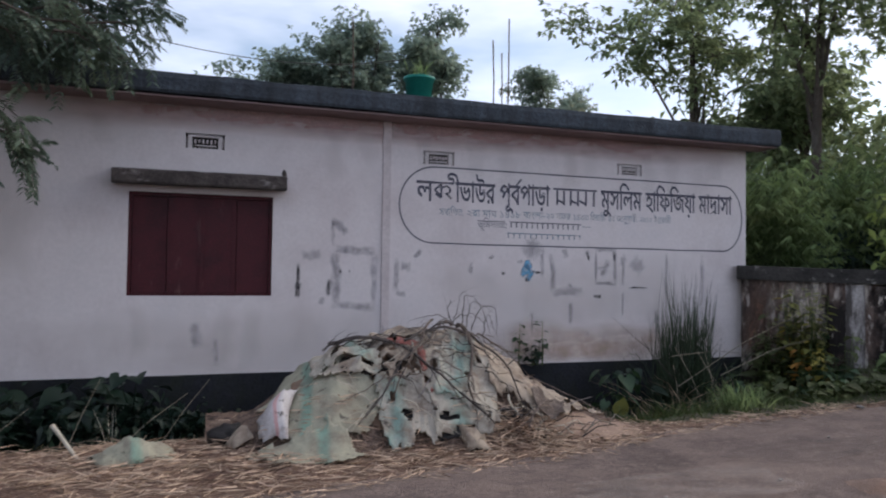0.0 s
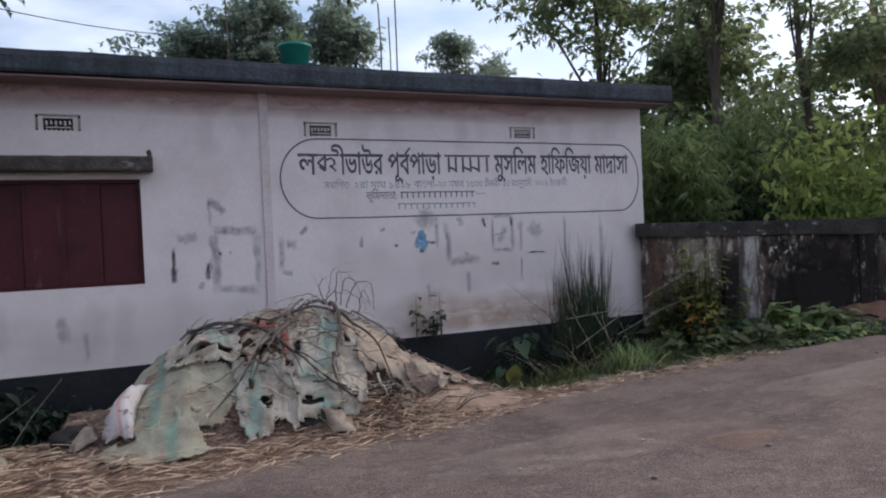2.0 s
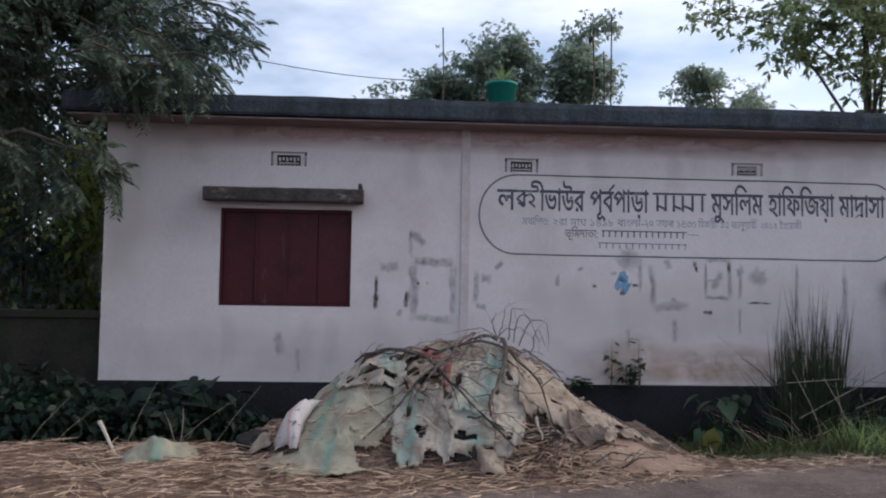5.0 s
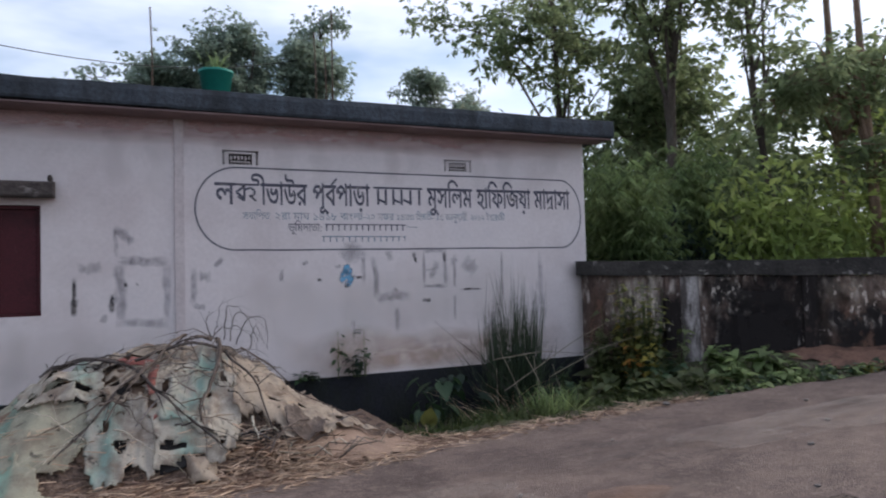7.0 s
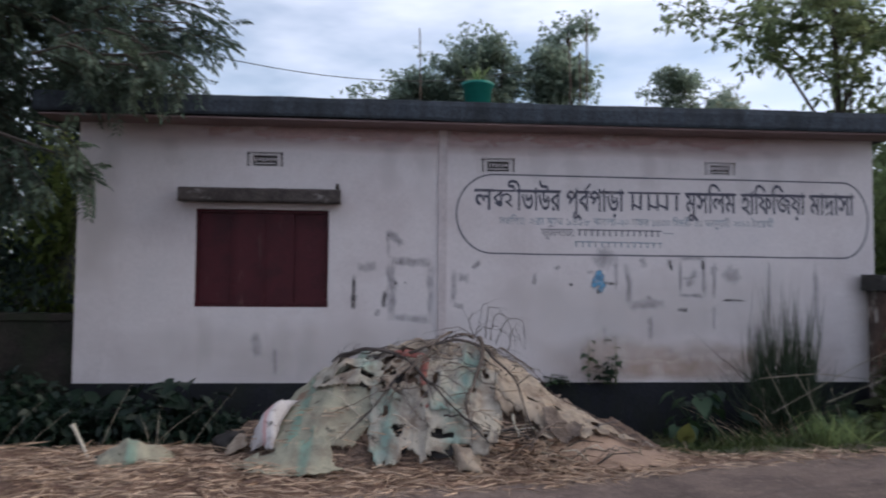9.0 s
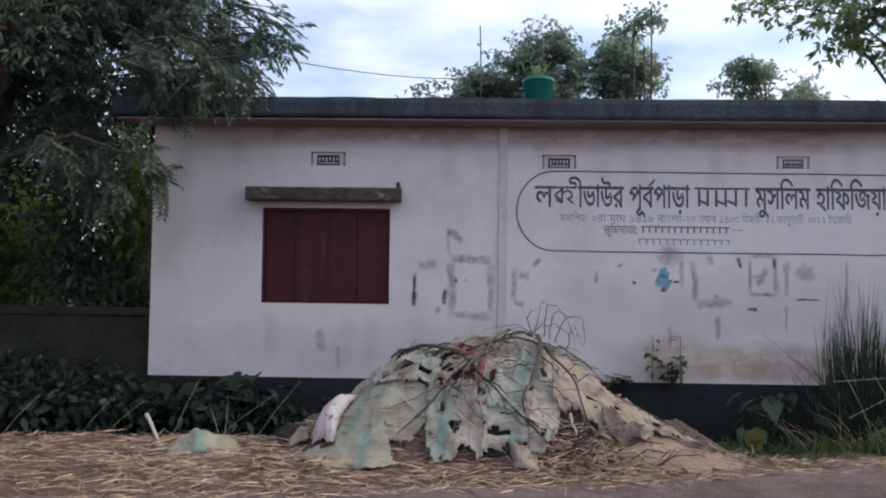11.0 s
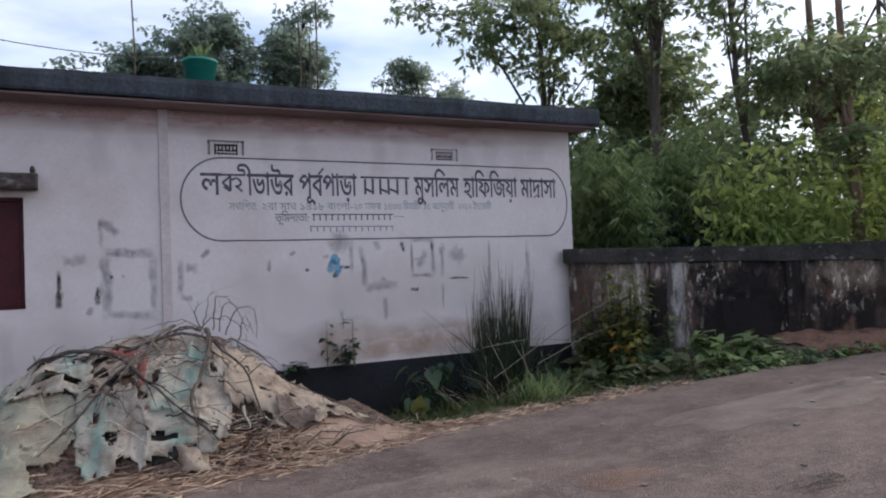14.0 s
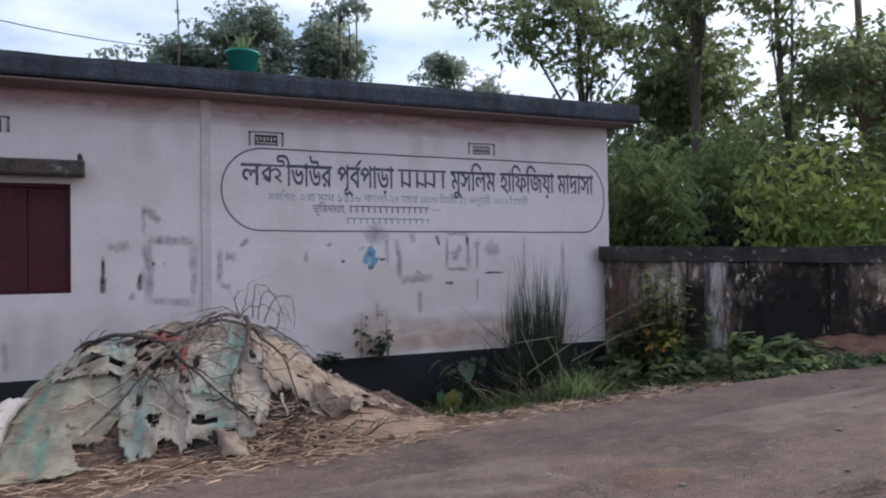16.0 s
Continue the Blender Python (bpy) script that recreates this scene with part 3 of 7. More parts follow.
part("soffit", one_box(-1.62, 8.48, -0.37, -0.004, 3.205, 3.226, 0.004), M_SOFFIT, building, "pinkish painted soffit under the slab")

# window with four plank shutters and a frame
window = new("window")
window.parent = building
window["label"] = "maroon shuttered window, closed"
fb = bmesh.new()
for a in ((0.0, 0.035, 1.085, 2.225), (1.495, 1.53, 1.085, 2.225), (0.035, 1.495, 2.185, 2.225), (0.035, 1.495, 1.085, 1.11)):
    box(fb, a[0] + 0.001, a[1] - 0.001, 0.025, 0.10, a[2] + 0.001, a[3] - 0.001, 0.004)
part("window_frame", fb, M_SHUTTER, window)
for k, (a, b) in enumerate(((0.038, 0.395), (0.400, 0.762), (0.768, 1.130), (1.135, 1.492))):
    y = 0.045 + (0.014, -0.004, 0.002, 0.018)[k]
    sb = bmesh.new()
    box(sb, a, b, y, y + 0.03, 1.113, 2.182, 0.004)
    for c in (a + 0.002, b - 0.042):
        box(sb, c, c + 0.04, y - 0.010, y - 0.001, 1.115, 2.18, 0.003)
    part("shutter", sb, M_SHUTTER, window)
part("meeting_bar", one_box(0.745, 0.785, 0.02, 0.034, 1.113, 2.182, 0.004), M_SHUTTER, window)
# dark panel standing in for the unlit room
part("back_panel", one_box(0.02, 1.51, 0.12, 0.14, 1.1, 2.21), M_SLOT, window)
# concrete sunshade over the window
bm = bmesh.new()
sx = np.linspace(-0.15, 1.665, 26)
rows = []
for x in sx:
    w = 0.006 * noise.noise((x * 7, 0, 5))
    rows.append([bm.verts.new(c) for c in ((x, 0.0, 2.30), (x, -0.21 + w, 2.29 + w), (x, -0.222 + w, 2.31), (x, -0.222 + w, 2.43 + w), (x, -0.20, 2.45 + w), (x, 0.0, 2.47))])
for a, b in zip(rows, rows[1:]):
    for k in range(6):
        n2 = (k + 1) % 6
        bm.faces.new([a[k], b[k], b[n2], a[n2]])
bm.faces.new(rows[0])
bm.faces.new(rows[-1][::-1])
part("sunshade", bm, M_SHADE, building, "weathered grey concrete sunshade")
bm = bmesh.new()
bmesh.ops.create_icosphere(bm, subdivisions=2, radius=0.028)
for v in bm.verts:
    v.co = Vector((1.635 + v.co.x, -0.16 + v.co.y, 2.485 + v.co.z * 1.5)) + Vector((1, 1, 1)) * 0.008 * noise.noise(v.co * 40)
part("mortar_lump", bm, M_SHADE, building)

# cast lattice vents
for a, b, c, d in VENTS:
    vent = new("vent")
    vent.parent = building
    vent["label"] = "cast lattice vent block with dark slots"
    # near-black plate that supplies the shade inside the slots
    part("slot_shade_plate", one_box(a + 0.003, b - 0.003, 0.05, 0.07, c + 0.003, d - 0.003), M_SLOT, vent)
    w, h = b - a, d - c
    lb = bmesh.new()
    # a dotted slot down each side and along the top, and a fretted square in the middle
    for x0, x1 in ((a + 0.030, a + 0.072), (b - 0.072, b - 0.030)):
        box(lb, x0, x1, 0.001, 0.045, c, d - 0.022)
    for k in range(6):
        z = c + 0.020 + k * (h - 0.045) / 6
        box(lb, a, a + 0.029, 0.002, 0.04, z, z + 0.007)
        box(lb, b - 0.029, b, 0.002, 0.04, z, z + 0.007)
    for k in range(12):
        x = a + 0.030 + k * (w - 0.068) / 11
        box(lb, x, x + 0.009, 0.002, 0.045, d - 0.021, d)
    box(lb, a + 0.073, b - 0.073, 0.001, 0.045, d - 0.040, d - 0.022)
    box(lb, a + 0.092, b - 0.092, 0.002, 0.045, c + 0.030, c + 0.041)
    for k in range(6):
        x = a + 0.094 + k * (w - 0.206) / 5
        box(lb, x, x + 0.018, 0.002, 0.045, c + 0.058 + 0.010 * (k % 2), c + 0.102)
        box(lb, x + 0.004, x + 0.016, 0.002, 0.045, c, c + 0.016)
    part("lattice", lb, M_VENT, vent)

# ---- painted sign ----
INK_Y = -0.003


def flat(name, quads, mat, parent, y=INK_Y, label=""):
    """Thin paint on the wall from x, z polygons."""
    bm = bmesh.new()
    for q in quads:
        bm.faces.new([bm.verts.new((x, y, z)) for x, z in q])
    o = part(name, bm, mat, parent, label)
    o.visible_shadow = False
    return o


def stroke(a, b, w):
    (x0, z0), (x1, z1) = a, b
    d = math.hypot(x1 - x0, z1 - z0) or 1e-6
    nx, nz = -(z1 - z0) / d * w / 2, (x1 - x0) / d * w / 2
    return [(x0 + nx, z0 + nz), (x0 - nx, z0 - nz), (x1 - nx, z1 - nz), (x1 + nx, z1 + nz)]


def glyphs(text):
    """The built-in font's outlines of text: for each character, its closed contours."""
    cu = bpy.data.curves.new("text", "FONT")
    cu.body = text
    tmp = new("text", cu)
    bpy.context.view_layer.update()
    flat_curve = tmp.to_curve(bpy.context.evaluated_depsgraph_get())
    found = {}
    for sp in flat_curve.splines:
        bp, loop = sp.bezier_points, []
        for k in range(len(bp)):
            a, c = bp[k], bp[(k + 1) % len(bp)]
            loop += [(q.x, q.y) for q in interpolate_bezier(a.co, a.handle_right, c.handle_left, c.co, 5)[:-1]]
        clean = []
        for q in loop:
            if not clean or math.hypot(q[0] - clean[-1][0], q[1] - clean[-1][1]) > 0.004:
                clean.append(q)
        bent = [q for k, q in enumerate(clean) if abs((q[0] - clean[k - 1][0]) * (clean[(k + 1) % len(clean)][1] - q[1]) - (q[1] - clean[k - 1][1]) * (clean[(k + 1) % len(clean)][0] - q[0])) > 1e-6]
        found.setdefault(sp.character_index, []).append(bent)
    tmp.to_curve_clear()
    bpy.data.objects.remove(tmp)
    return found


def area(loop):
    return sum(a[0] * c[1] - c[0] * a[1] for a, c in zip(loop, loop[1:] + loop[:1])) / 2


def inside(q, loop):
    hit = False
    for (ax, ay), (bx, by) in zip(loop, loop[1:] + loop[:1]):
        if (ay > q[1]) != (by > q[1]) and q[0] < (bx - ax) * (q[1] - ay) / (by - ay) + ax:
            hit = not hit
    return hit


ref_z = [q[1] for loops in glyphs("\u09b2").values() for loop in loops for q in loop]
REF_LO, REF_HI = min(ref_z), max(ref_z)


def fatter(loop, w):
    """A contour moved outwards by w."""
    made = []
    for k, (x, z) in enumerate(loop):
        (xa, za), (xb, zb) = loop[k - 1], loop[(k + 1) % len(loop)]
        d1, d2 = math.hypot(x - xa, z - za) or 1e-6, math.hypot(xb - x, zb - z) or 1e-6
        n1, n2 = ((z - za) / d1, -(x - xa) / d1), ((zb - z) / d2, -(xb - x) / d2)
        s = 1 + n1[0] * n2[0] + n1[1] * n2[1]
        f = w / max(s, 0.6)
        made.append((x + (n1[0] + n2[0]) * f, z + (n1[1] + n2[1]) * f))
    return made


def lettering(text, x0, x1, zlo, zhi, mat, parent, bold=0.0):
    """Writes one word between x0 and x1, its headline at zhi and its foot at zlo, a part for each letter."""
    chars = glyphs(text)
    xs = [q[0] for loops in chars.values() for loop in loops for q in loop]
    lo, hi = min(xs), max(xs)
    kx, kz = (x1 - x0) / (hi - lo), (zhi - zlo) / (REF_HI - REF_LO)
    for n, loops in enumerate(chars.values()):
        loops = [[(x0 + (x - lo) * kx, zlo + (z - REF_LO) * kz) for x, z in loop] for loop in loops]
        sign_of = math.copysign(1, area(max(loops, key=lambda q: abs(area(q)))))
        thin = loops
        loops = [fatter(q, bold * sign_of) for q in thin]
        loops = [q if area(q) * area(o) > 0 and abs(area(q)) > 0.3 * abs(area(o)) else o for q, o in zip(loops, thin)]
        bm = bmesh.new()
        outers = [q for q in loops if area(q) * sign_of > 0]
        for m, outer in enumerate(outers):
            y = INK_Y - 0.0003 * m - 0.0006 * (n % 2)
            polys = [outer] + [q for q in loops if area(q) * sign_of < 0 and sum(inside(c, outer) for c in q) * 2 > len(q)]
            flat_pts = [Vector((x, z, 0)) for q in polys for x, z in q]
            vs = [bm.verts.new((q.x, y, q.y)) for q in flat_pts]
            tris = [t for t in tessellate_polygon([[Vector((x, z, 0)) for x, z in q] for q in polys]) if len(set(t)) == 3]
            filled = sum(abs((flat_pts[t[1]] - flat_pts[t[0]]).cross(flat_pts[t[2]] - flat_pts[t[0]]).z) / 2 for t in tris)
            if 0.9 < filled / max(1e-9, sum(area(q) * sign_of for q in polys)) < 1.06:
                for t in tris:
                    bm.faces.new([vs[k] for k in t])
                continue
            # a contour that crosses itself is filled row by row
            for v in vs:
                bm.verts.remove(v)
            zlo_q, zhi_q = min(q[1] for q in outer), max(q[1] for q in outer)
            rows_n = 40
            for r in range(rows_n):
                za, zb = zlo_q + (zhi_q - zlo_q) * r / rows_n, zlo_q + (zhi_q - zlo_q) * (r + 1) / rows_n
                zm, cuts = (za + zb) / 2, []
                for q in [outer] + [q for q in loops if area(q) * sign_of < 0]:
                    for (ax, az), (cx2, cz2) in zip(q, q[1:] + q[:1]):
                        if (az > zm) != (cz2 > zm):
                            cuts.append((ax + (cx2 - ax) * (zm - az) / (cz2 - az), 1 if cz2 > az else -1))
                cuts.sort()
                wind = 0
                for (xa, s1), (xb, _) in zip(cuts, cuts[1:]):
                    wind += s1
                    if wind and xb - xa > 1e-4:
                        bm.faces.new([bm.verts.new(c) for c in ((xa, y, za), (xb, y, za), (xb, y, zb), (xa, y, zb))])
        bmesh.ops.remove_doubles(bm, verts=bm.verts, dist=0.0008)
        part("letter", bm, mat, parent).visible_shadow = False


sign = new("painted_sign")
sign.parent = building
sign["label"] = "dark painted Bengali name sign inside a rounded outline"
# rounded outline
bm = bmesh.new()
outline = []
cl, cr, rz = 3.48, 7.86, 2.215
for k in range(25):
    q = math.pi / 2 + math.pi * k / 24
    outline.append((cl + 0.445 * math.cos(q), rz + 0.475 * math.sin(q)))
for k in range(25):
    q = -math.pi / 2 + math.pi * k / 24
    outline.append((cr + 0.335 * math.cos(q), rz - 0.012 + 0.472 * math.sin(q)))
pts = []
for a, b in zip(outline, outline[1:] + outline[:1]):
    m = max(1, int(math.hypot(b[0] - a[0], b[1] - a[1]) / 0.12))
    pts += [(a[0] + (b[0] - a[0]) * s / m, a[1] + (b[1] - a[1]) * s / m) for s in range(m)]
pts = [(x, z + 0.006 * noise.noise((x * 2, z * 2, 8))) for x, z in pts]
inner, outer = [], []
for k, (x, z) in enumerate(pts):
    (xa, za), (xb, zb) = pts[k - 1], pts[(k + 1) % len(pts)]
    d = math.hypot(xb - xa, zb - za)
    nx, nz = -(zb - za) / d, (xb - xa) / d
    w = 0.0095 + 0.002 * noise.noise((x * 3, z * 3, 1))
    outer.append(bm.verts.new((x + nx * w, INK_Y, z + nz * w)))
    inner.append(bm.verts.new((x - nx * w, INK_Y, z - nz * w)))
for k in range(len(pts)):
    j = (k + 1) % len(pts)
    bm.faces.new([outer[k], outer[j], inner[j], inner[k]])
part("outline", bm, M_INK_THIN, sign).visible_shadow = False
HI, LO = 2.512, 2.268
B = 0.0042
for text, a, b in (("ল", 3.25, 3.47), ("ীভাউর", 3.655, 4.30), ("পূবপাড়া", 4.37, 5.08), ("মুসিলম", 5.85, 6.49), ("হািফিজয়া", 6.56, 7.38), ("মাদাসা", 7.44, 8.015)):
    lettering(text, a, b, LO, HI, M_INK, sign, B)
# the joined letter kssa
path = [[(-0.1, 1), (1.15, 1)], [(0.42, 0.98), (0.42, 0.12)], [(0.42, 0.92), (0.04, 0.56), (0.42, 0.24)], [(0.10, 0.34), (0.42, 0.10)], [(0.42, 0.70), (0.72, 0.84), (0.92, 0.66), (0.88, 0.42), (0.66, 0.36)], [(0.66, 0.40), (0.88, 0.20), (0.98, 0.08)]]
kssa = bmesh.new()
for m, (p, q) in enumerate([pq for line in path for pq in zip(line, line[1:])]):
    quad = stroke(*[(3.475 + u * 0.235, LO + 0.02 + v * (HI - LO - 0.035)) for u, v in (p, q)], 0.026)
    kssa.faces.new([kssa.verts.new((x, INK_Y - 0.0002 * m, z)) for x, z in quad])
part("letter", kssa, M_INK, sign).visible_shadow = False
strokes = [stroke((4.60, 2.52), (4.665, 2.60), 0.024), stroke((7.70, 2.30), (7.645, 2.262), 0.018), stroke((7.70, 2.30), (7.735, 2.262), 0.016)]
for q in strokes:
    flat("letter_stroke", [q], M_INK, sign)
# a name on the wall stands as plain bars
bars = [stroke((5.13, HI - 0.012), (5.785, HI - 0.012), 0.026)] + [stroke((x, HI - 0.03), (x, LO + 0.02), 0.03) for x in (5.19, 5.29, 5.39, 5.50, 5.62, 5.74)] + [stroke((x, LO + 0.09), (x + 0.09, LO + 0.05), 0.03) for x in (5.19, 5.39, 5.52)]
for q in bars:
    flat("painted_bar", [q], M_INK, sign)
for text, a, b in (("সথািপত:", 3.55, 3.87), ("২রা মাঘ ১৪১৮", 3.92, 4.66), ("বাংলা-", 4.70, 5.02), ("২০ সফর ১৪৩৩", 5.03, 5.66), ("িহজরী-", 5.69, 5.93), ("১৫ জানুয়ারী", 5.97, 6.42), ("২০১২ ইংেরজী", 6.46, 6.97)):
    lettering(text, a, b, 2.092 + 0.003 * (a - 3.5), 2.175 + 0.002 * (a - 3.5), M_INK_FADED, sign)
lettering("ভূিমদাতা:", 4.065, 4.465, 1.955, 2.045, M_INK, sign)
flat("painted_bar", [stroke((4.51, 2.04), (5.55, 2.037), 0.014)], M_INK, sign)
for x in np.arange(4.53, 5.54, 0.075):
    flat("painted_bar", [stroke((x, 2.035), (x, 1.965), 0.016)], M_INK, sign)
flat("faded_dash", [stroke((5.56, 2.012), (5.70, 2.008), 0.008)], M_INK_FADED, sign)
flat("painted_bar", [stroke((4.47, 1.895), (5.545, 1.888), 0.014)], M_INK_FADED, sign)
for x in np.arange(4.49, 5.54, 0.08):
    flat("painted_bar", [stroke((x, 1.89), (x, 1.83), 0.016)], M_INK_FADED, sign)


def smear(x0, z0, x1, z1, w, mat, n=12, seed=0, y=-0.0016):
    """A ragged brush of dirt from one point to another."""
    d = math.hypot(x1 - x0, z1 - z0)
    nx, nz = -(z1 - z0) / d, (x1 - x0) / d
    w *= 1.35
    verts, faces, fade = [], [], []
    for k in range(n + 1):
        t = k / n
        x, z = x0 + (x1 - x0) * t, z0 + (z1 - z0) * t
        a = w / 2 * (1 + 0.6 * noise.noise((t * 5, seed, 0.5)))
        c = w / 2 * (1 + 0.6 * noise.noise((t * 5, seed, 7.5)))
        end = min(1.0, 5 * t, 5 * (1 - t))
        for off, f in ((a, 0.0), (a * 0.5, 0.75), (0.0, 1.0), (-c * 0.5, 0.75), (-c, 0.0)):
            verts.append((x + nx * off, y, z + nz * off))
            fade.append((t, f * end))
        if k:
            for m in range(4):
                q = (k - 1) * 5 + m
                faces.append((q, q + 1, q + 6, q + 5))
    o = arrays("wall_smear", verts, faces, mat, building)
    uv_by_vertex(o, fade)
    o.visible_shadow = False
    return o


SM, SS, SB = M_SMEAR, M_SMEAR_SOFT, M_SMEAR_BLACK
smears = [
    (2.27, 1.66, 2.27, 0.92, 0.11, SM), (2.22, 1.64, 2.76, 1.62, 0.09, SM), (2.73, 1.64, 2.73, 0.96, 0.07, SS), (2.25, 0.97, 2.76, 0.95, 0.09, SS),
    (2.22, 2.02, 2.24, 1.66, 0.04, SM), (2.22, 2.0, 2.40, 1.82, 0.09, SM), (1.86, 1.55, 2.10, 1.58, 0.10, SS),
    (1.83, 1.48, 1.83, 1.06, 0.045, SB), (1.83, 1.25, 1.83, 1.06, 0.06, SB), (2.20, 1.29, 2.18, 1.08, 0.045, SB), (2.10, 0.98, 2.12, 1.08, 0.06, SS),
    (2.30, 1.38, 2.34, 1.39, 0.05, SB), (2.42, 1.38, 2.45, 1.38, 0.03, SB),
    (3.02, 1.56, 3.0, 1.12, 0.06, SM), (3.0, 1.13, 3.14, 1.10, 0.06, SM), (3.23, 1.55, 3.33, 1.66, 0.05, SM), (3.06, 1.45, 3.2, 1.44, 0.10, SS),
    (3.99, 1.52, 3.98, 1.36, 0.04, SM), (4.22, 1.56, 4.30, 1.60, 0.04, SS), (4.40, 1.38, 4.46, 1.37, 0.03, SB),
    (4.70, 1.62, 4.95, 1.80, 0.22, SS), (4.98, 1.76, 4.98, 1.30, 0.05, SS), (4.62, 1.52, 4.70, 1.54, 0.04, SM),
    (5.10, 1.66, 5.16, 1.12, 0.07, SM), (5.12, 1.12, 5.60, 1.16, 0.10, SM), (5.30, 1.72, 5.34, 1.58, 0.07, SS), (5.40, 1.02, 5.40, 0.70, 0.06, SM), (4.83, 0.88, 4.85, 0.62, 0.05, SS), (5.36, 1.24, 5.42, 1.20, 0.05, SM),
    (5.64, 1.70, 5.68, 1.55, 0.04, SB), (5.76, 1.71, 6.08, 1.71, 0.05, SM), (6.07, 1.74, 6.08, 1.25, 0.055, SM), (5.78, 1.70, 5.78, 1.28, 0.035, SM), (5.76, 1.26, 6.10, 1.25, 0.045, SM), (5.80, 1.45, 6.0, 1.50, 0.04, SS), (5.74, 1.08, 5.87, 1.08, 0.04, SB), (6.06, 1.70, 6.07, 1.55, 0.04, SB), (5.86, 1.35, 5.98, 1.58, 0.08, SS),
    (6.20, 1.62, 6.20, 1.50, 0.08, SM), (6.22, 1.68, 6.20, 1.22, 0.04, SM), (6.34, 1.60, 6.52, 1.42, 0.16, SS), (6.28, 1.20, 6.60, 1.20, 0.025, SB), (6.2, 1.15, 6.2, 0.8, 0.03, SS), (6.9, 1.7, 6.9, 1.0, 0.04, SS), (5.66, 0.62, 5.66, 0.54, 0.03, SM), (5.9, 0.6, 5.9, 0.42, 0.03, SS),
    (0.93, 0.62, 0.95, 0.30, 0.05, SS), (0.70, 0.80, 0.74, 0.50, 0.09, SS),
    (6.75, 0.9, 6.75, 0.42, 0.12, SS), (7.5, 1.7, 7.5, 0.8, 0.06, SS),
]
for k, s in enumerate(smears):
    smear(*s, seed=k * 1.7)
for k, s in enumerate(((4.68, 1.44, 4.86, 1.36, 0.14), (4.76, 1.56, 4.79, 1.42, 0.09), (4.74, 1.34, 4.82, 1.30, 0.06))):
    smear(*s, M_BLUE, seed=90 + k)
smear(4.80, 1.40, 4.97, 1.39, 0.035, SB, seed=95)
smear(4.73, 1.30, 4.80, 1.29, 0.04, SB, seed=96)
M_DAMP = patchy("damp_stain", (0.34, 0.305, 0.275), 1.7, 0.45, 0.3, 0.26, (1, 1, 0.5), True)
M_RUN = patchy("rain_run", (0.36, 0.335, 0.32), 5.0, 0.47, 0.28, 0.14, (1, 1, 0.15), True)
smear(-1.2, 0.55, 3.6, 0.50, 0.75, M_DAMP, 40, seed=201, y=-0.0008)
smear(3.2, 1.1, 7.9, 1.0, 0.9, M_DAMP, 40, seed=203, y=-0.0008)
smear(-1.2, 1.2, -1.1, 3.0, 0.5, M_DAMP, 20, seed=204, y=-0.0011)
for k in range(15):
    x = -1.0 + 0.62 * k + 0.17 * math.sin(k * 2.7)
    if -0.3 < x < 1.8:
        smear(x, 1.04, x + 0.02, 0.32 + 0.1 * math.sin(k), 0.16, M_RUN, 14, seed=220 + k, y=-0.0012)
    else:
        smear(x, 3.05, x + 0.03, 2.45 + 0.25 * math.sin(k * 1.9), 0.20, M_RUN, 14, seed=220 + k, y=-0.0012)
# pinkish shade below the roof slab, painted as a fading band
smear(-1.32, 3.16, 8.26, 3.16, 0.34, M_EAVE_SHADE, 60, seed=99)
smear(3.9, 0.42, 7.9, 0.50, 0.42, M_RUST, 40, seed=97)
smear(4.9, 0.34, 6.4, 0.36, 0.22, M_RUST, 30, seed=98)

# ---- boundary walls ----


bw = tagged(new("boundary_wall"), "stained old plastered boundary wall with piers and mossy coping", "wall", kind="structure")
tilt = math.atan2(-0.84, 1)
ca, sa = math.cos(tilt), math.sin(tilt)


def along(s, off, z):
    """A point s metres along the boundary wall, off metres behind its face."""
    return (8.05 + s * ca - off * sa, -0.12 + s * sa + off * ca, z)


def wall_bar(name, s0, s1, off0, off1, z0, z1, mat, slope=True, n=24, rough=0.008, label=""):
    bm = bmesh.new()
    rows = []
    for k in range(n + 1):
        s = s0 + (s1 - s0) * k / n
        dz = -0.025 * s if slope else 0
        row = []
        for off, z in ((off0, z0), (off0, (z0 * 2 + z1) / 3), (off0, (z0 + 2 * z1) / 3), (off0, z1 + dz), (off1, z1 + dz), (off1, z0)):
            w = rough * noise.noise((s * 2.1, z * 2.3, off * 3))
            row.append(bm.verts.new(along(s, off + w, z + (w + (-0.025 * s if slope and z < z1 + dz - 1e-6 else 0) if z > 1.2 else 0))))
        rows.append(row)
    for a, b in zip(rows, rows[1:]):
        for k in range(6):
            j = (k + 1) % 6
            bm.faces.new([a[k], b[k], b[j], a[j]])
    bm.faces.new(rows[0])
    bm.faces.new(rows[-1][::-1])
    return part(name, bm, mat, bw, label)


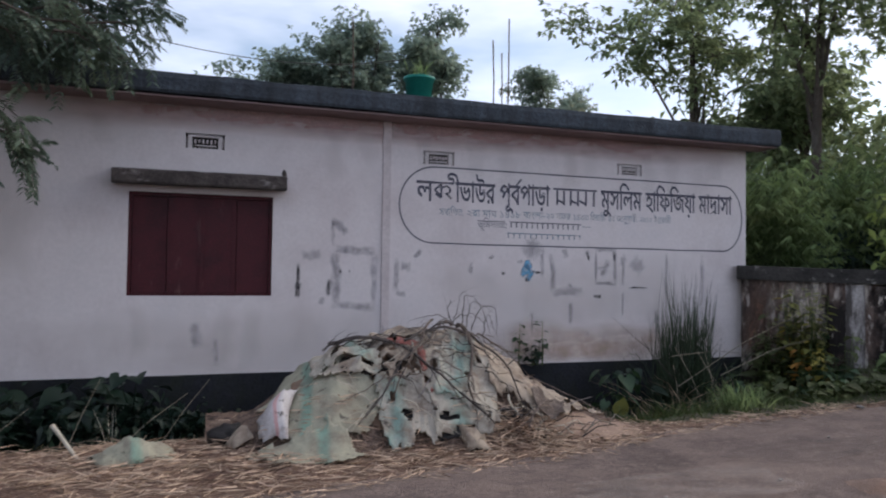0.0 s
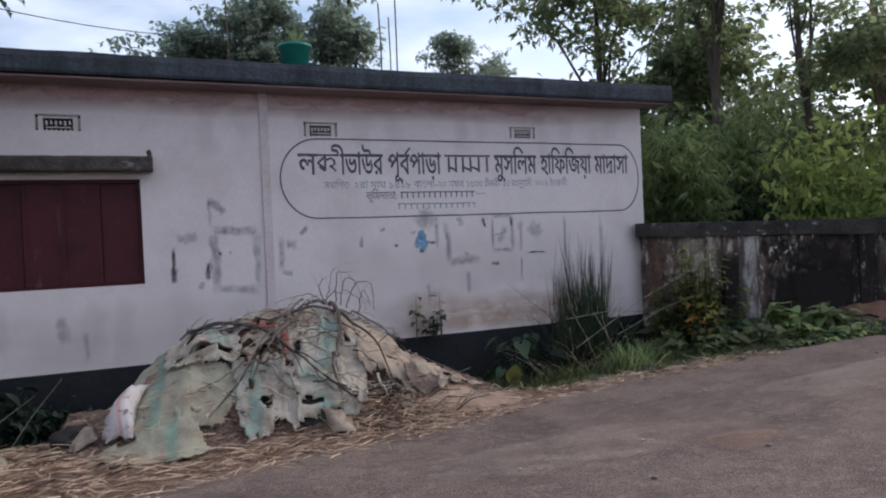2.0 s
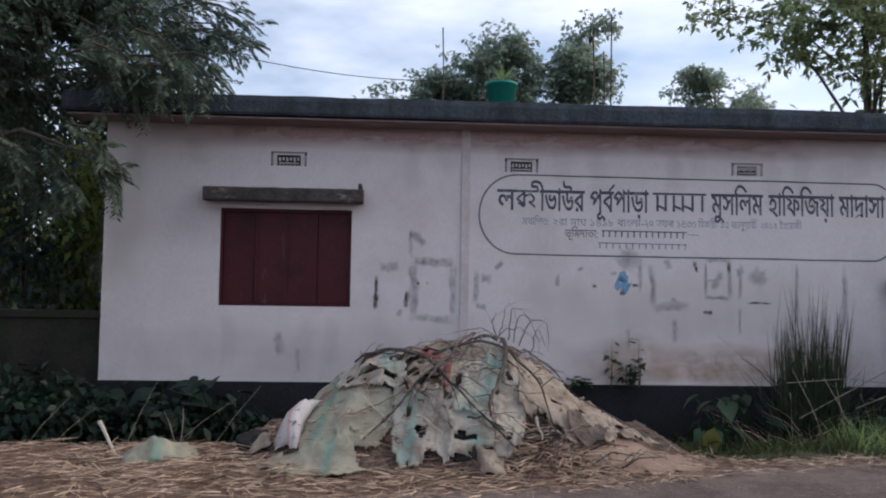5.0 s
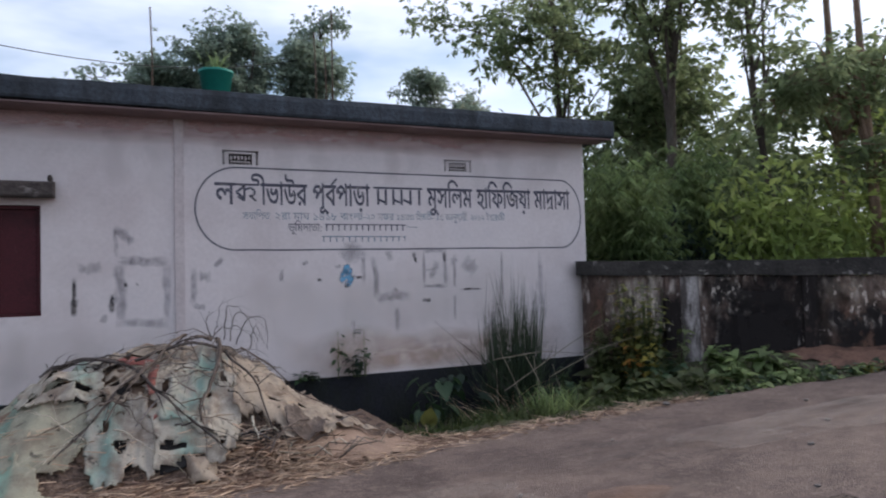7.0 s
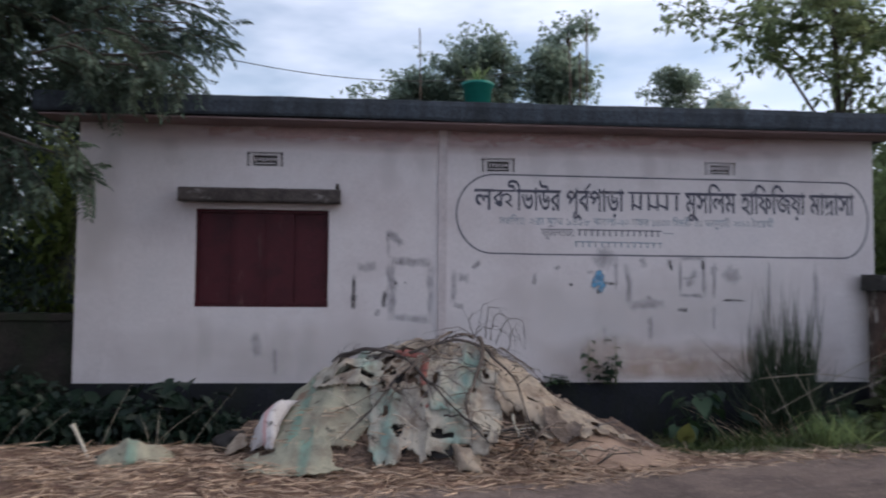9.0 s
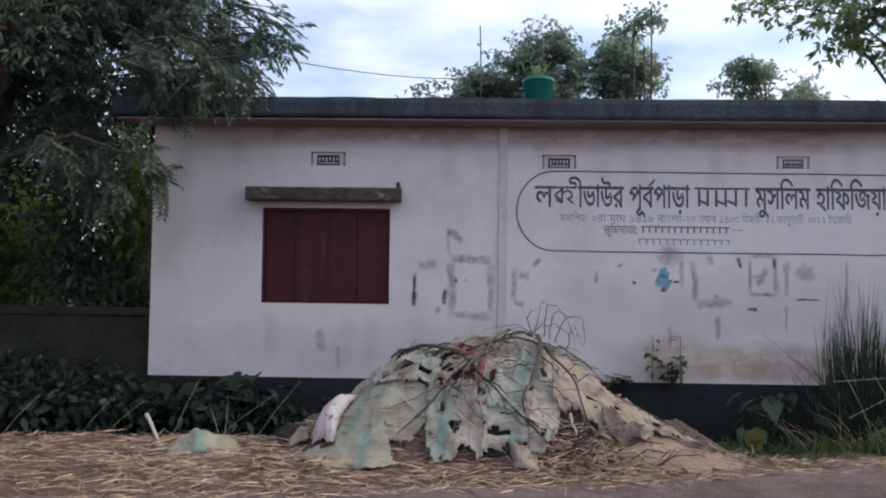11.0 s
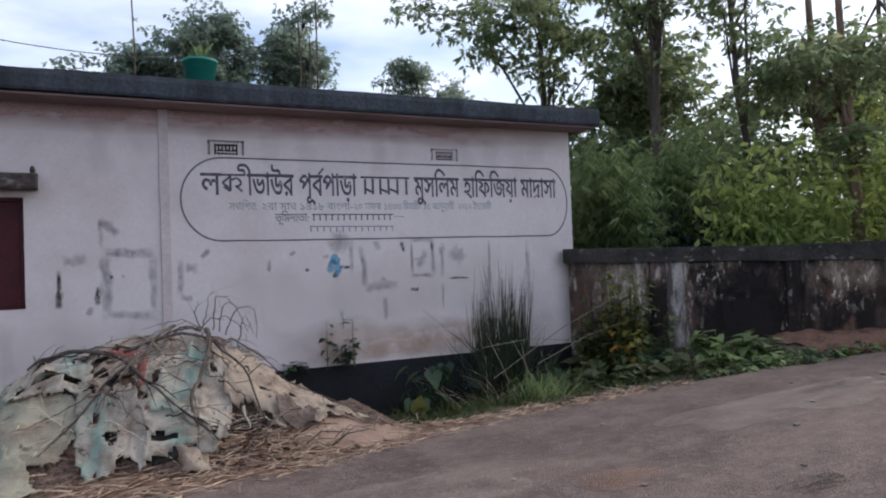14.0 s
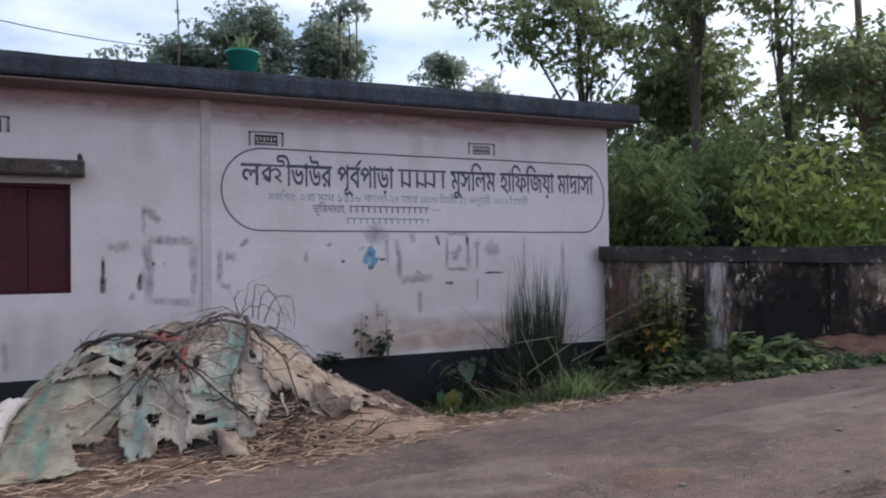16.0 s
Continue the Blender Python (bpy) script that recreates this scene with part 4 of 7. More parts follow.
wall_bar("wall_body", 0.03, 9.2, 0.0, 0.13, -0.6, 1.335, M_BWALL, n=60)
wall_bar("coping", -0.03, 9.2, -0.06, 0.19, 1.337, 1.53, M_CAP, n=70, rough=0.014)
for s, w in ((1.13, 0.19), (2.80, 0.15), (4.03, 0.2), (5.8, 0.2)):
    dz = -0.025 * s
    wall_bar("pier", s, s + w, -0.045, -0.002, -0.4, 1.330 + dz, M_BWALL, False, 3)
wall_bar("plaster_patch", 1.33, 1.56, -0.016, -0.002, 0.1, 1.29, M_PIER, False, 6, label="pale plaster patch with streaks")
def wall_stain(s0, s1, z0, z1, mat, seed, off=-0.014):
    """A stain that fades out at its edges on the boundary wall's face."""
    verts, faces, fade = [], [], []
    n, m = 14, 10
    for i in range(n + 1):
        for k in range(m + 1):
            u, v = i / n, k / m
            s, z = s0 + (s1 - s0) * u, z0 + (z1 - z0) * v
            verts.append(along(s + 0.05 * noise.noise((u * 4, v * 4, seed)), off, z))
            e = min(u, 1 - u, v, 1 - v) * 3.2 + 0.35 * noise.noise((u * 5, v * 5, seed + 3))
            fade.append((u, 0.0 if min(u, 1 - u, v, 1 - v) == 0 else min(1.0, max(0.0, e))))
    for i in range(n):
        for k in range(m):
            a = i * (m + 1) + k
            faces.append((a, a + 1, a + m + 2, a + m + 1))
    o = arrays("wall_stain", verts, faces, mat, bw)
    uv_by_vertex(o, fade)
    o.visible_shadow = False


wall_stain(1.62, 2.78, 0.15, 1.30, M_MOULD, 1.0)
wall_stain(1.9, 2.78, 0.1, 0.95, M_MOULD, 2.0, -0.017)
M_FLAKE = patchy("flaked_limewash", (0.40, 0.35, 0.305), 15.0, 0.575, 0.04, 0.9, (1, 1, 0.38), True)
wall_stain(0.25, 1.12, 0.45, 1.34, M_FLAKE, 21.0, -0.020)
wall_stain(1.58, 2.20, 0.75, 1.32, M_FLAKE, 22.0, -0.021)
wall_stain(2.97, 4.0, 0.55, 1.30, M_FLAKE, 23.0, -0.020)
wall_stain(4.25, 5.7, 0.5, 1.27, M_FLAKE, 24.0, -0.020)
wall_stain(0.05, 0.40, 0.1, 1.30, M_BROWN, 3.0)
wall_stain(0.3, 1.12, 0.0, 0.85, M_BROWN, 4.0)
M_PATCH = patchy("peeling_limewash", (0.44, 0.385, 0.33), 5.0, 0.52, 0.05, 0.95, (1, 1, 0.32), True)
wall_stain(0.40, 1.12, 0.5, 1.36, M_PATCH, 31.0, -0.024)
wall_stain(0.70, 1.12, 0.3, 1.2, M_PATCH, 32.0, -0.025)
M_TAN = patchy("tan_plaster", (0.26, 0.205, 0.16), 5.0, 0.52, 0.10, 0.7, (1, 1, 0.45), True)
wall_stain(2.97, 4.02, 0.45, 1.32, M_TAN, 15.0, -0.012)
wall_stain(0.35, 1.10, 0.35, 1.34, M_TAN, 16.0, -0.012)
wall_stain(4.25, 5.7, 0.6, 1.3, M_TAN, 17.0, -0.012)
wall_stain(2.98, 4.0, 0.1, 1.05, M_BROWN, 5.0, -0.016)
wall_stain(4.25, 5.8, 0.1, 1.0, M_BROWN, 6.0, -0.016)
wall_stain(3.0, 4.0, 0.2, 0.95, M_MOULD, 26.0, -0.018)
wall_stain(4.3, 5.6, 0.2, 1.25, M_MOULD, 7.0)
lw = tagged(new("boundary_wall"), "low dark mossy wall beside the school", "wall", kind="structure")
bm = bmesh.new()
rows = []
for k in range(40):
    x = -9.0 + k * (9.0 - 1.36) / 39
    w = 0.012 * noise.noise((x * 2, 0, 3))
    rows.append([bm.verts.new(c) for c in ((x, 0.06, -0.7), (x, 0.06 + w, 0.9), (x, 0.03 + w, 0.92), (x, 0.03, 1.0 + w), (x, 0.24, 1.0 + w), (x, 0.24, -0.7))])
for a, b in zip(rows, rows[1:]):
    for k in range(6):
        j = (k + 1) % 6
        bm.faces.new([a[k], b[k], b[j], a[j]])
bm.faces.new(rows[0])
bm.faces.new(rows[-1][::-1])
part("wall_body", bm, M_LOWWALL, lw)

# ---- the heap under torn sacks ----


def heap_top(x):
    xs = [0.9, 1.23, 1.54, 1.88, 2.24, 2.49, 2.89, 3.06, 3.39, 3.63, 4.06, 4.35]
    zs = [0.0, 0.20, 0.45, 0.66, 0.76, 0.81, 0.825, 0.78, 0.61, 0.40, 0.14, 0.0]
    return float(np.interp(x, xs, zs))


def heap_z(x, y):
    t = heap_top(x)
    front = 0.62 + 0.45 * min(1.0, t / 0.6)
    mid = -2.12 - 0.20 * smooth01(2.2, 1.2, x) - 0.25 * smooth01(3.4, 4.4, x)
    s = (y - mid) / (front if y < mid else 1.0)
    prof = max(0.0, 1 - abs(s) ** 2.1)
    lump = 0.05 * noise.noise((x * 2.6, y * 2.6, 3)) + 0.025 * noise.noise((x * 7, y * 7, 5))
    hollow = 0.17 * math.exp(-((x - 3.22) / 0.16) ** 2 - ((y + 2.93) / 0.10) ** 2)
    return t * prof + (lump - hollow) * min(1.0, 3 * t * prof) - 0.02


heap = grid_mesh("straw_mound", np.arange(0.85, 4.65, 0.035), np.arange(-3.35, -1.0, 0.035), lambda x, y: max(heap_z(x, y) + 0.03 * noise.noise((x * 16, y * 16, 0)), ground_z(x, y) - 0.03) , M_HEAP)
tagged(heap, "heap of straw and soil weighed down under torn sacks", "mound")


def largest_island(faces):
    """The largest set of faces that hang together by their edges."""
    root = list(range(len(faces)))

    def find(a):
        while root[a] != a:
            root[a] = root[root[a]]
            a = root[a]
        return a

    owner = {}
    for k, q in enumerate(faces):
        for e in zip(q, q[1:] + q[:1]):
            e = (min(e), max(e))
            if e in owner:
                root[find(k)] = find(owner[e])
            owner[e] = k
    sets = {}
    for k, q in enumerate(faces):
        sets.setdefault(find(k), []).append(q)
    return max(sets.values(), key=len)


def sack(cx, cy, sx, sy, turn, mat, lift, label, seed, ragged=0.25, holes=0.30, name="torn_sack", dome=0.0):
    """A torn woven sack draped over the heap."""
    nx, ny = int(sx / 0.021), int(sy / 0.021)
    c, s = math.cos(radians(turn)), math.sin(radians(turn))
    verts, uvs = [], []
    for j in range(ny + 1):
        for i in range(nx + 1):
            u, v = (i / nx - 0.5) * sx, (j / ny - 0.5) * sy
            ed = 0.08 * noise.noise((u * 4, v * 4, seed)) + 0.012 * noise.noise((u * 60, v * 60, seed))
            x, y = cx + (u + ed) * c - (v + ed) * s, cy + (u - ed) * s + (v + ed) * c
            h = max(heap_z(x, y), ground_z(x, y) + 0.02, road_z(x) + 0.012 if y < -2.75 else -1)
            wr = 0.035 * noise.noise((x * 5 + seed, y * 5, 1)) + 0.045 * abs(noise.noise((u * 9 + v * 3, v * 2.5, seed * 3.1))) + 0.012 * noise.noise((u * 25, v * 25, seed))
            bulge = dome * max(0.0, 1 - (2 * u / sx) ** 2) * max(0.0, 1 - (2 * v / sy) ** 2)
            verts.append((x, y - 0.4 * lift, h + lift + bulge + max(wr, -0.02)))
            uvs.append((u, v))
    faces = []
    for j in range(ny):
        for i in range(nx):
            u, v = (i + 0.5) / nx - 0.5, (j + 0.5) / ny - 0.5
            edge = 0.5 - max(abs(u), abs(v))
            tear = noise.noise((u * sx * 5.5, v * sy * 5.5, seed * 2.3)) * 0.6 + noise.noise((u * sx * 14, v * sy * 14, seed * 5.3)) * 0.4
            if edge < ragged * (0.30 + 0.6 * tear) or tear > holes:
                continue
            a = j * (nx + 1) + i
            faces.append((a, a + 1, a + nx + 2, a + nx + 1))
    faces = largest_island(faces)
    o = arrays(name, verts, faces, mat, smooth=True)
    lay = o.data.uv_layers.new(name="UVMap")
    idx = np.zeros(len(o.data.loops), dtype=np.int32)
    o.data.loops.foreach_get("vertex_index", idx)
    lay.data.foreach_set("uv", np.asarray(uvs, dtype=np.float32)[idx].ravel())
    sol = o.modifiers.new("thickness", "SOLIDIFY")
    sol.thickness = 0.006
    return tagged(o, label, "sack", "torn sacks on the heap")


def draped(outline, mat, lift, label, seed, tears=(), grain=0.0, origin=(0, 0), ragged=0.05, curl=0.05, folds=0.05, name="torn_sack", category="sack", group="torn sacks on the heap"):
    """Sacking laid over the heap inside a plan outline, with frayed edges, torn holes (x, y and half-sizes) and folds along the angle grain."""
    step = 0.017
    P = np.array(outline, float)
    lo, hi = P.min(0) - 0.08, P.max(0) + 0.08
    nx, ny = int((hi[0] - lo[0]) / step), int((hi[1] - lo[1]) / step)
    c, s = math.cos(radians(grain)), math.sin(radians(grain))
    A, B = P, np.roll(P, -1, 0)

    def depth(x, y):
        """How far inside the outline a point lies; negative outside."""
        q = np.array((x, y))
        e = B - A
        t = np.clip(((q - A) * e).sum(1) / (e * e).sum(1), 0, 1)
        d = np.sqrt(((A + e * t[:, None] - q) ** 2).sum(1)).min()
        return d if inside((x, y), outline) else -d

    verts, uvs, gap = [], [], []
    for j in range(ny + 1):
        for i in range(nx + 1):
            x, y = lo[0] + i * step, lo[1] + j * step
            u, v = (x - origin[0]) * c + (y - origin[1]) * s, -(x - origin[0]) * s + (y - origin[1]) * c
            d = depth(x, y) + ragged * (0.7 * noise.noise((x * 7, y * 7, seed)) + 0.8 * noise.noise((x * 24, y * 24, seed)) + 0.4 * noise.noise((x * 55, y * 55, seed)))
            for hx, hy, rx, ry in tears:
                k = math.hypot((x - hx) / rx, (y - hy) / ry) - 1 + 0.75 * noise.noise((x * 17, y * 17, seed + 3)) + 0.5 * noise.noise((x * 45, y * 45, seed + 4))
                d = min(d, k * min(rx, ry))
            h = max(heap_z(x, y), ground_z(x, y) + 0.02, road_z(x) + 0.012 if y < -2.75 else -1)
            ridge = 1 - abs(noise.noise((u * 2.2 + 0.25 * noise.noise((x * 5, y * 5, seed)), v * 7.5, seed * 3.1)))
            cross = 1 - abs(noise.noise((x * 4.5, y * 4.5, seed * 1.7)))
            wr = folds * (0.75 * ridge ** 5 + 0.5 * cross ** 7) + 0.010 * noise.noise((u * 14, v * 26, seed)) + 0.03 * noise.noise((x * 3, y * 3, seed))
            lip = curl * max(0.0, 1 - max(d, 0) / 0.07) * (0.35 + 0.9 * noise.noise((x * 6, y * 6, seed + 8)))
            verts.append((x + 0.02 * noise.noise((x * 9, y * 9, seed)), y - 0.5 * (lift + lip), h + lift + wr + lip))
            uvs.append((u, v))
            gap.append(d)
    gap = np.array(gap)
    faces = []
    for j in range(ny):
        for i in range(nx):
            a = j * (nx + 1) + i
            q = (a, a + 1, a + nx + 2, a + nx + 1)
            if gap[list(q)].mean() > 0:
                faces.append(q)
    o = arrays(name, verts, largest_island(faces), mat, smooth=True)
    uv_by_vertex(o, uvs)
    o.modifiers.new("thickness", "SOLIDIFY").thickness = 0.006
    return tagged(o, label, category, group)


CREAM, GREEN, REDW, PALE, TEAL, BURLAP = M_SACK
HOLE_BACKING = M_NEAR_BLACK
SHEET = dict(ragged=0.015, curl=0.02, folds=0.03, name="plastic_scrap", category="plastic sheet", group="black plastic scraps in the heap")
# near-black sheets added under the tears and the hollow to darken them
for k, (x, y, rx, ry) in enumerate(((1.90, -2.52, 0.20, 0.16), (2.12, -2.62, 0.14, 0.08), (2.33, -3.0, 0.13, 0.10), (2.66, -3.05, 0.15, 0.08), (2.95, -3.02, 0.10, 0.08), (3.22, -2.92, 0.13, 0.06), (2.30, -2.60, 0.10, 0.08), (3.60, -2.52, 0.20, 0.09))):
    ring = [(x + rx * math.cos(a * math.pi / 5), y + ry * math.sin(a * math.pi / 5)) for a in range(10)]
    draped(ring, HOLE_BACKING, 0.012, "scrap of black plastic sheeting showing through the torn sacks", 300.3 + k * 1.7, **SHEET)
# straw-coloured sacking that shows between the torn ones
draped([(1.55, -2.1), (2.4, -2.02), (3.2, -2.05), (3.5, -2.3), (3.2, -2.65), (3.0, -2.95), (2.6, -3.0), (2.1, -3.02), (1.8, -2.9), (1.5, -2.6)], BURLAP, 0.006, "brown burlap sheet under the torn sacks", 61.4, folds=0.02, curl=0.0, name="burlap_sheet")
draped([(1.24, -2.30), (1.50, -2.08), (1.86, -2.02), (1.95, -2.35), (1.85, -2.60), (2.20, -2.74), (2.14, -2.93), (1.95, -3.10), (1.74, -3.10), (1.50, -3.13), (1.40, -2.95), (1.36, -2.62)], GREEN, 0.030, "pale green sack with one wide teal stripe", 2.7, grain=-8, origin=(1.61, -2.6), ragged=0.02, curl=0.02, folds=0.045)
draped([(1.83, -2.02), (2.16, -2.12), (2.22, -2.42), (2.19, -2.70), (1.98, -2.70), (1.74, -2.64), (1.64, -2.50), (1.70, -2.22)], PALE, 0.052, "off-white sack with blackened torn holes", 7.7, ((1.86, -2.42, 0.05, 0.06), (1.93, -2.56, 0.10, 0.032), (2.10, -2.62, 0.07, 0.025), (1.77, -2.54, 0.04, 0.02), (2.06, -2.40, 0.03, 0.03)), grain=10, origin=(2.08, -2.45), ragged=0.06)
draped([(2.05, -1.98), (2.55, -1.86), (2.95, -1.88), (3.16, -2.02), (3.06, -2.36), (2.72, -2.46), (2.56, -2.34), (2.28, -2.32)], CREAM, 0.034, "cream woven sack over the crest of the heap", 1.1, grain=5, ragged=0.04, folds=0.06)
draped([(2.23, -2.40), (2.46, -2.42), (2.50, -2.66), (2.40, -2.86), (2.24, -2.80), (2.20, -2.58)], CREAM, 0.034, "cream scrap of sack with brown tears", 31.7, ((2.28, -2.58, 0.06, 0.05), (2.38, -2.68, 0.05, 0.07), (2.32, -2.47, 0.05, 0.025)), grain=30, ragged=0.07)
draped([(2.50, -2.36), (2.97, -2.28), (3.12, -2.55), (3.10, -2.88), (3.02, -3.02), (2.80, -2.99), (2.56, -2.93), (2.47, -2.66)], TEAL, 0.046, "off-white sack with teal patches, draped over the heap", 5.3, ((2.62, -2.72, 0.03, 0.05), (2.90, -2.80, 0.03, 0.04), (3.02, -2.70, 0.025, 0.05), (2.73, -2.60, 0.035, 0.02)), grain=62, origin=(2.76, -2.84), ragged=0.05, folds=0.06)
draped([(2.12, -2.76), (2.48, -2.82), (2.56, -3.02), (2.50, -3.15), (2.40, -3.11), (2.28, -3.18), (2.18, -3.20), (2.10, -2.98)], TEAL, 0.050, "off-white sack with a teal corner and a round hole", 10.9, ((2.32, -3.01, 0.045, 0.038), (2.40, -3.12, 0.05, 0.02), (2.24, -2.90, 0.02, 0.03)), grain=84, origin=(2.20, -3.04), ragged=0.06)
draped([(2.52, -2.86), (2.80, -2.90), (3.08, -2.90), (3.07, -3.11), (2.92, -3.14), (2.82, -3.08), (2.66, -3.10), (2.52, -3.15)], PALE, 0.052, "off-white torn sack at the foot of the heap", 6.2, ((2.66, -3.05, 0.075, 0.018), (2.97, -3.05, 0.028, 0.022)), grain=0, origin=(2.75, -3.0), ragged=0.06)
draped([(3.08, -2.02), (3.36, -2.02), (3.72, -2.18), (4.10, -2.42), (4.28, -2.66), (4.02, -2.68), (3.74, -2.84), (3.48, -2.95), (3.34, -2.97), (3.10, -2.84), (3.06, -2.55), (3.02, -2.30)], CREAM, 0.048, "cream sack sliding down the side of the heap, speckled with holes", 8.3, ((3.52, -2.42, 0.05, 0.02), (3.63, -2.52, 0.06, 0.02), (3.30, -2.55, 0.03, 0.04), (3.78, -2.58, 0.06, 0.018), (3.40, -2.70, 0.04, 0.025), (3.24, -2.90, 0.15, 0.055), (3.95, -2.58, 0.05, 0.02)), grain=-32, ragged=0.05, curl=0.06)
draped([(3.46, -2.82), (3.78, -2.74), (3.74, -2.90), (3.58, -2.98), (3.46, -2.93)], M_TWIG_BROWN, 0.085, "dark flap of burlap propped over the sawdust", 41.5, grain=-20, ragged=0.05, curl=0.06)
draped([(1.14, -2.98), (1.50, -3.02), (1.82, -3.04), (1.92, -3.26), (1.80, -3.40), (1.45, -3.36), (1.20, -3.18)], GREEN, 0.045, "pale green sack with a teal stripe lying on straw", 4.4, grain=-4, origin=(1.66, -3.2), ragged=0.07, curl=0.02, folds=0.03)
sack(1.36, -2.78, 0.24, 0.42, -4, REDW, 0.062, "white sack with thin red stripes, bulging", 3.9, 0.06, 0.7, "torn_sack", 0.15)
sack(2.87, -3.12, 0.24, 0.17, 0, CREAM, 0.030, "small stuffed white bag at the foot of the heap", 14.6, 0.05, 0.7, "stuffed_bag", 0.10)
sack(1.10, -2.72, 0.15, 0.22, 20, CREAM, 0.05, "cream scrap of sack beside the striped sack", 13.4, 0.08, 0.7, "torn_sack", 0.08)
for a in ((2.28, -2.36, 0.24, 0.055, -14, 15.2), (2.46, -2.46, 0.20, 0.085, -20, 16.6), (2.53, -2.66, 0.22, 0.05, -80, 17.9), (2.56, -2.86, 0.10, 0.045, -70, 18.8)):
    tagged(sack(a[0], a[1], a[2], a[3], a[4], M_RED, 0.085, "faded red cloth strip", a[5], 0.2, 0.45, "cloth_strip"), "faded red cloth strip tangled among sacks", "cloth", "red cloth strips")


def branch(points, r, label="dark dead palm frond lying over the sacks", name="dead_branch", mat=None, over=True, twigs=0, seed=0, lift=0.125, group="branches on the heap"):
    """A bent dead branch laid over the heap, or free in the air, with side twigs."""
    rg = random.Random(seed)
    T = Tubes()
    pts = []
    for k in range(15):
        t = k / 14 * (len(points) - 1)
        i = min(int(t), len(points) - 2)
        q = [Vector(points[min(max(m, 0), len(points) - 1)]) for m in (i - 1, i, i + 1, i + 2)]
        f = t - i
        p = 0.5 * (2 * q[1] + (q[2] - q[0]) * f + (2 * q[0] - 5 * q[1] + 4 * q[2] - q[3]) * f * f + (3 * q[1] - q[0] - 3 * q[2] + q[3]) * f ** 3)
        if over:
            p.z = max(heap_z(p.x, p.y), ground_z(p.x, p.y)) + lift + (p.z if len(points[0]) > 2 else 0)
        if over:
            p.y -= 0.07 * smooth01(-2.3, -2.7, p.y)
        p += Vector((noise.noise((k * 0.4, seed, 0)), noise.noise((k * 0.4, seed, 5)), noise.noise((k * 0.4, seed, 9)))) * 0.03
        pts.append(p)
    T.add(pts, [r * (1 - 0.65 * k / 14) for k in range(15)], 6)
    stem = tagged(T.make(name, mat or M_TWIG), label, "branch", group)
    for k in range(twigs):
        i = rg.randrange(2, 13)
        d = (pts[i + 1] - pts[i - 1]).normalized()
        q = (d + Vector((rg.uniform(-1, 1), rg.uniform(-1, 0.2), rg.uniform(-0.35, 0.15)))).normalized()
        a, L = pts[i], rg.uniform(0.12, 0.32)
        S = Tubes()
        S.add([a, a + q * L * 0.5 + Vector((0, 0, 0.01)), a + q * L - Vector((0, 0, 0.03))], [r * 0.35, r * 0.25, r * 0.1], 4)
        S.make("side_twig", mat or M_TWIG, stem)
    return stem


branch([(1.84, -2.20, 0.03), (2.05, -2.32, 0.05), (2.35, -2.52, 0.02), (2.58, -2.83, 0.02), (2.79, -2.97, 0.01), (3.00, -3.12, 0.0)], 0.019, twigs=6, seed=1)
branch([(1.78, -2.30, 0.0), (1.95, -2.32, 0.04), (2.15, -2.36, 0.05), (2.35, -2.45, 0.03)], 0.011, twigs=7, seed=2)
branch([(1.86, -2.42, 0.0), (2.02, -2.36, 0.04), (2.22, -2.40, 0.04)], 0.008, twigs=9, seed=3)
branch([(2.46, -2.62, 0.02), (2.21, -2.85, 0.02), (1.92, -3.09, 0.0)], 0.014, twigs=3, seed=12)
branch([(2.62, -2.42, 0.02), (2.98, -2.38, 0.03), (3.15, -2.60, 0.03), (3.28, -2.79, 0.02), (3.35, -2.95, 0.0)], 0.014, twigs=4, seed=13)
branch([(2.42, -2.52, 0.03), (2.70, -2.40, 0.04), (2.98, -2.28, 0.03)], 0.014, twigs=5, seed=14)
branch([(2.20, -2.81, 0.02), (2.35, -2.84, 0.03), (2.52, -2.84, 0.02)], 0.010, twigs=5, seed=15, mat=M_TWIG_BROWN)
branch([(2.80, -2.15, 0.02), (2.62, -2.45, 0.03), (2.42, -2.72, 0.03), (2.22, -2.92, 0.02)], 0.013, twigs=8, seed=4, mat=M_TWIG_BROWN)
branch([(3.05, -2.12, 0.03), (3.02, -2.50, 0.03), (2.90, -2.82, 0.03), (2.82, -3.00, 0.02)], 0.022, "grey-brown rope of twisted dead leaves", twigs=9, seed=6, mat=M_TWIG_BROWN)
branch([(3.00, -2.10, 0.03), (2.80, -2.35, 0.03), (2.55, -2.62, 0.03)], 0.014, "grey-brown rope of twisted dead leaves", twigs=5, seed=7, mat=M_TWIG_BROWN)
branch([(3.22, -2.20, 0.02), (3.60, -2.42, 0.02), (4.00, -2.58, 0.02), (4.35, -2.72, 0.0)], 0.008, twigs=10, seed=8, mat=M_TWIG_BROWN)
branch([(3.20, -2.90, 0.10), (3.21, -2.98, 0.06), (3.22, -3.06, 0.02)], 0.011, "pale bent stalk standing at the heap's hollow", twigs=0, seed=10, mat=M_DRY)
branch([(3.62, -2.86, 0.06), (3.44, -2.98, 0.03), (3.28, -3.12, 0.0)], 0.012, twigs=5, seed=11, mat=M_TWIG_BROWN)
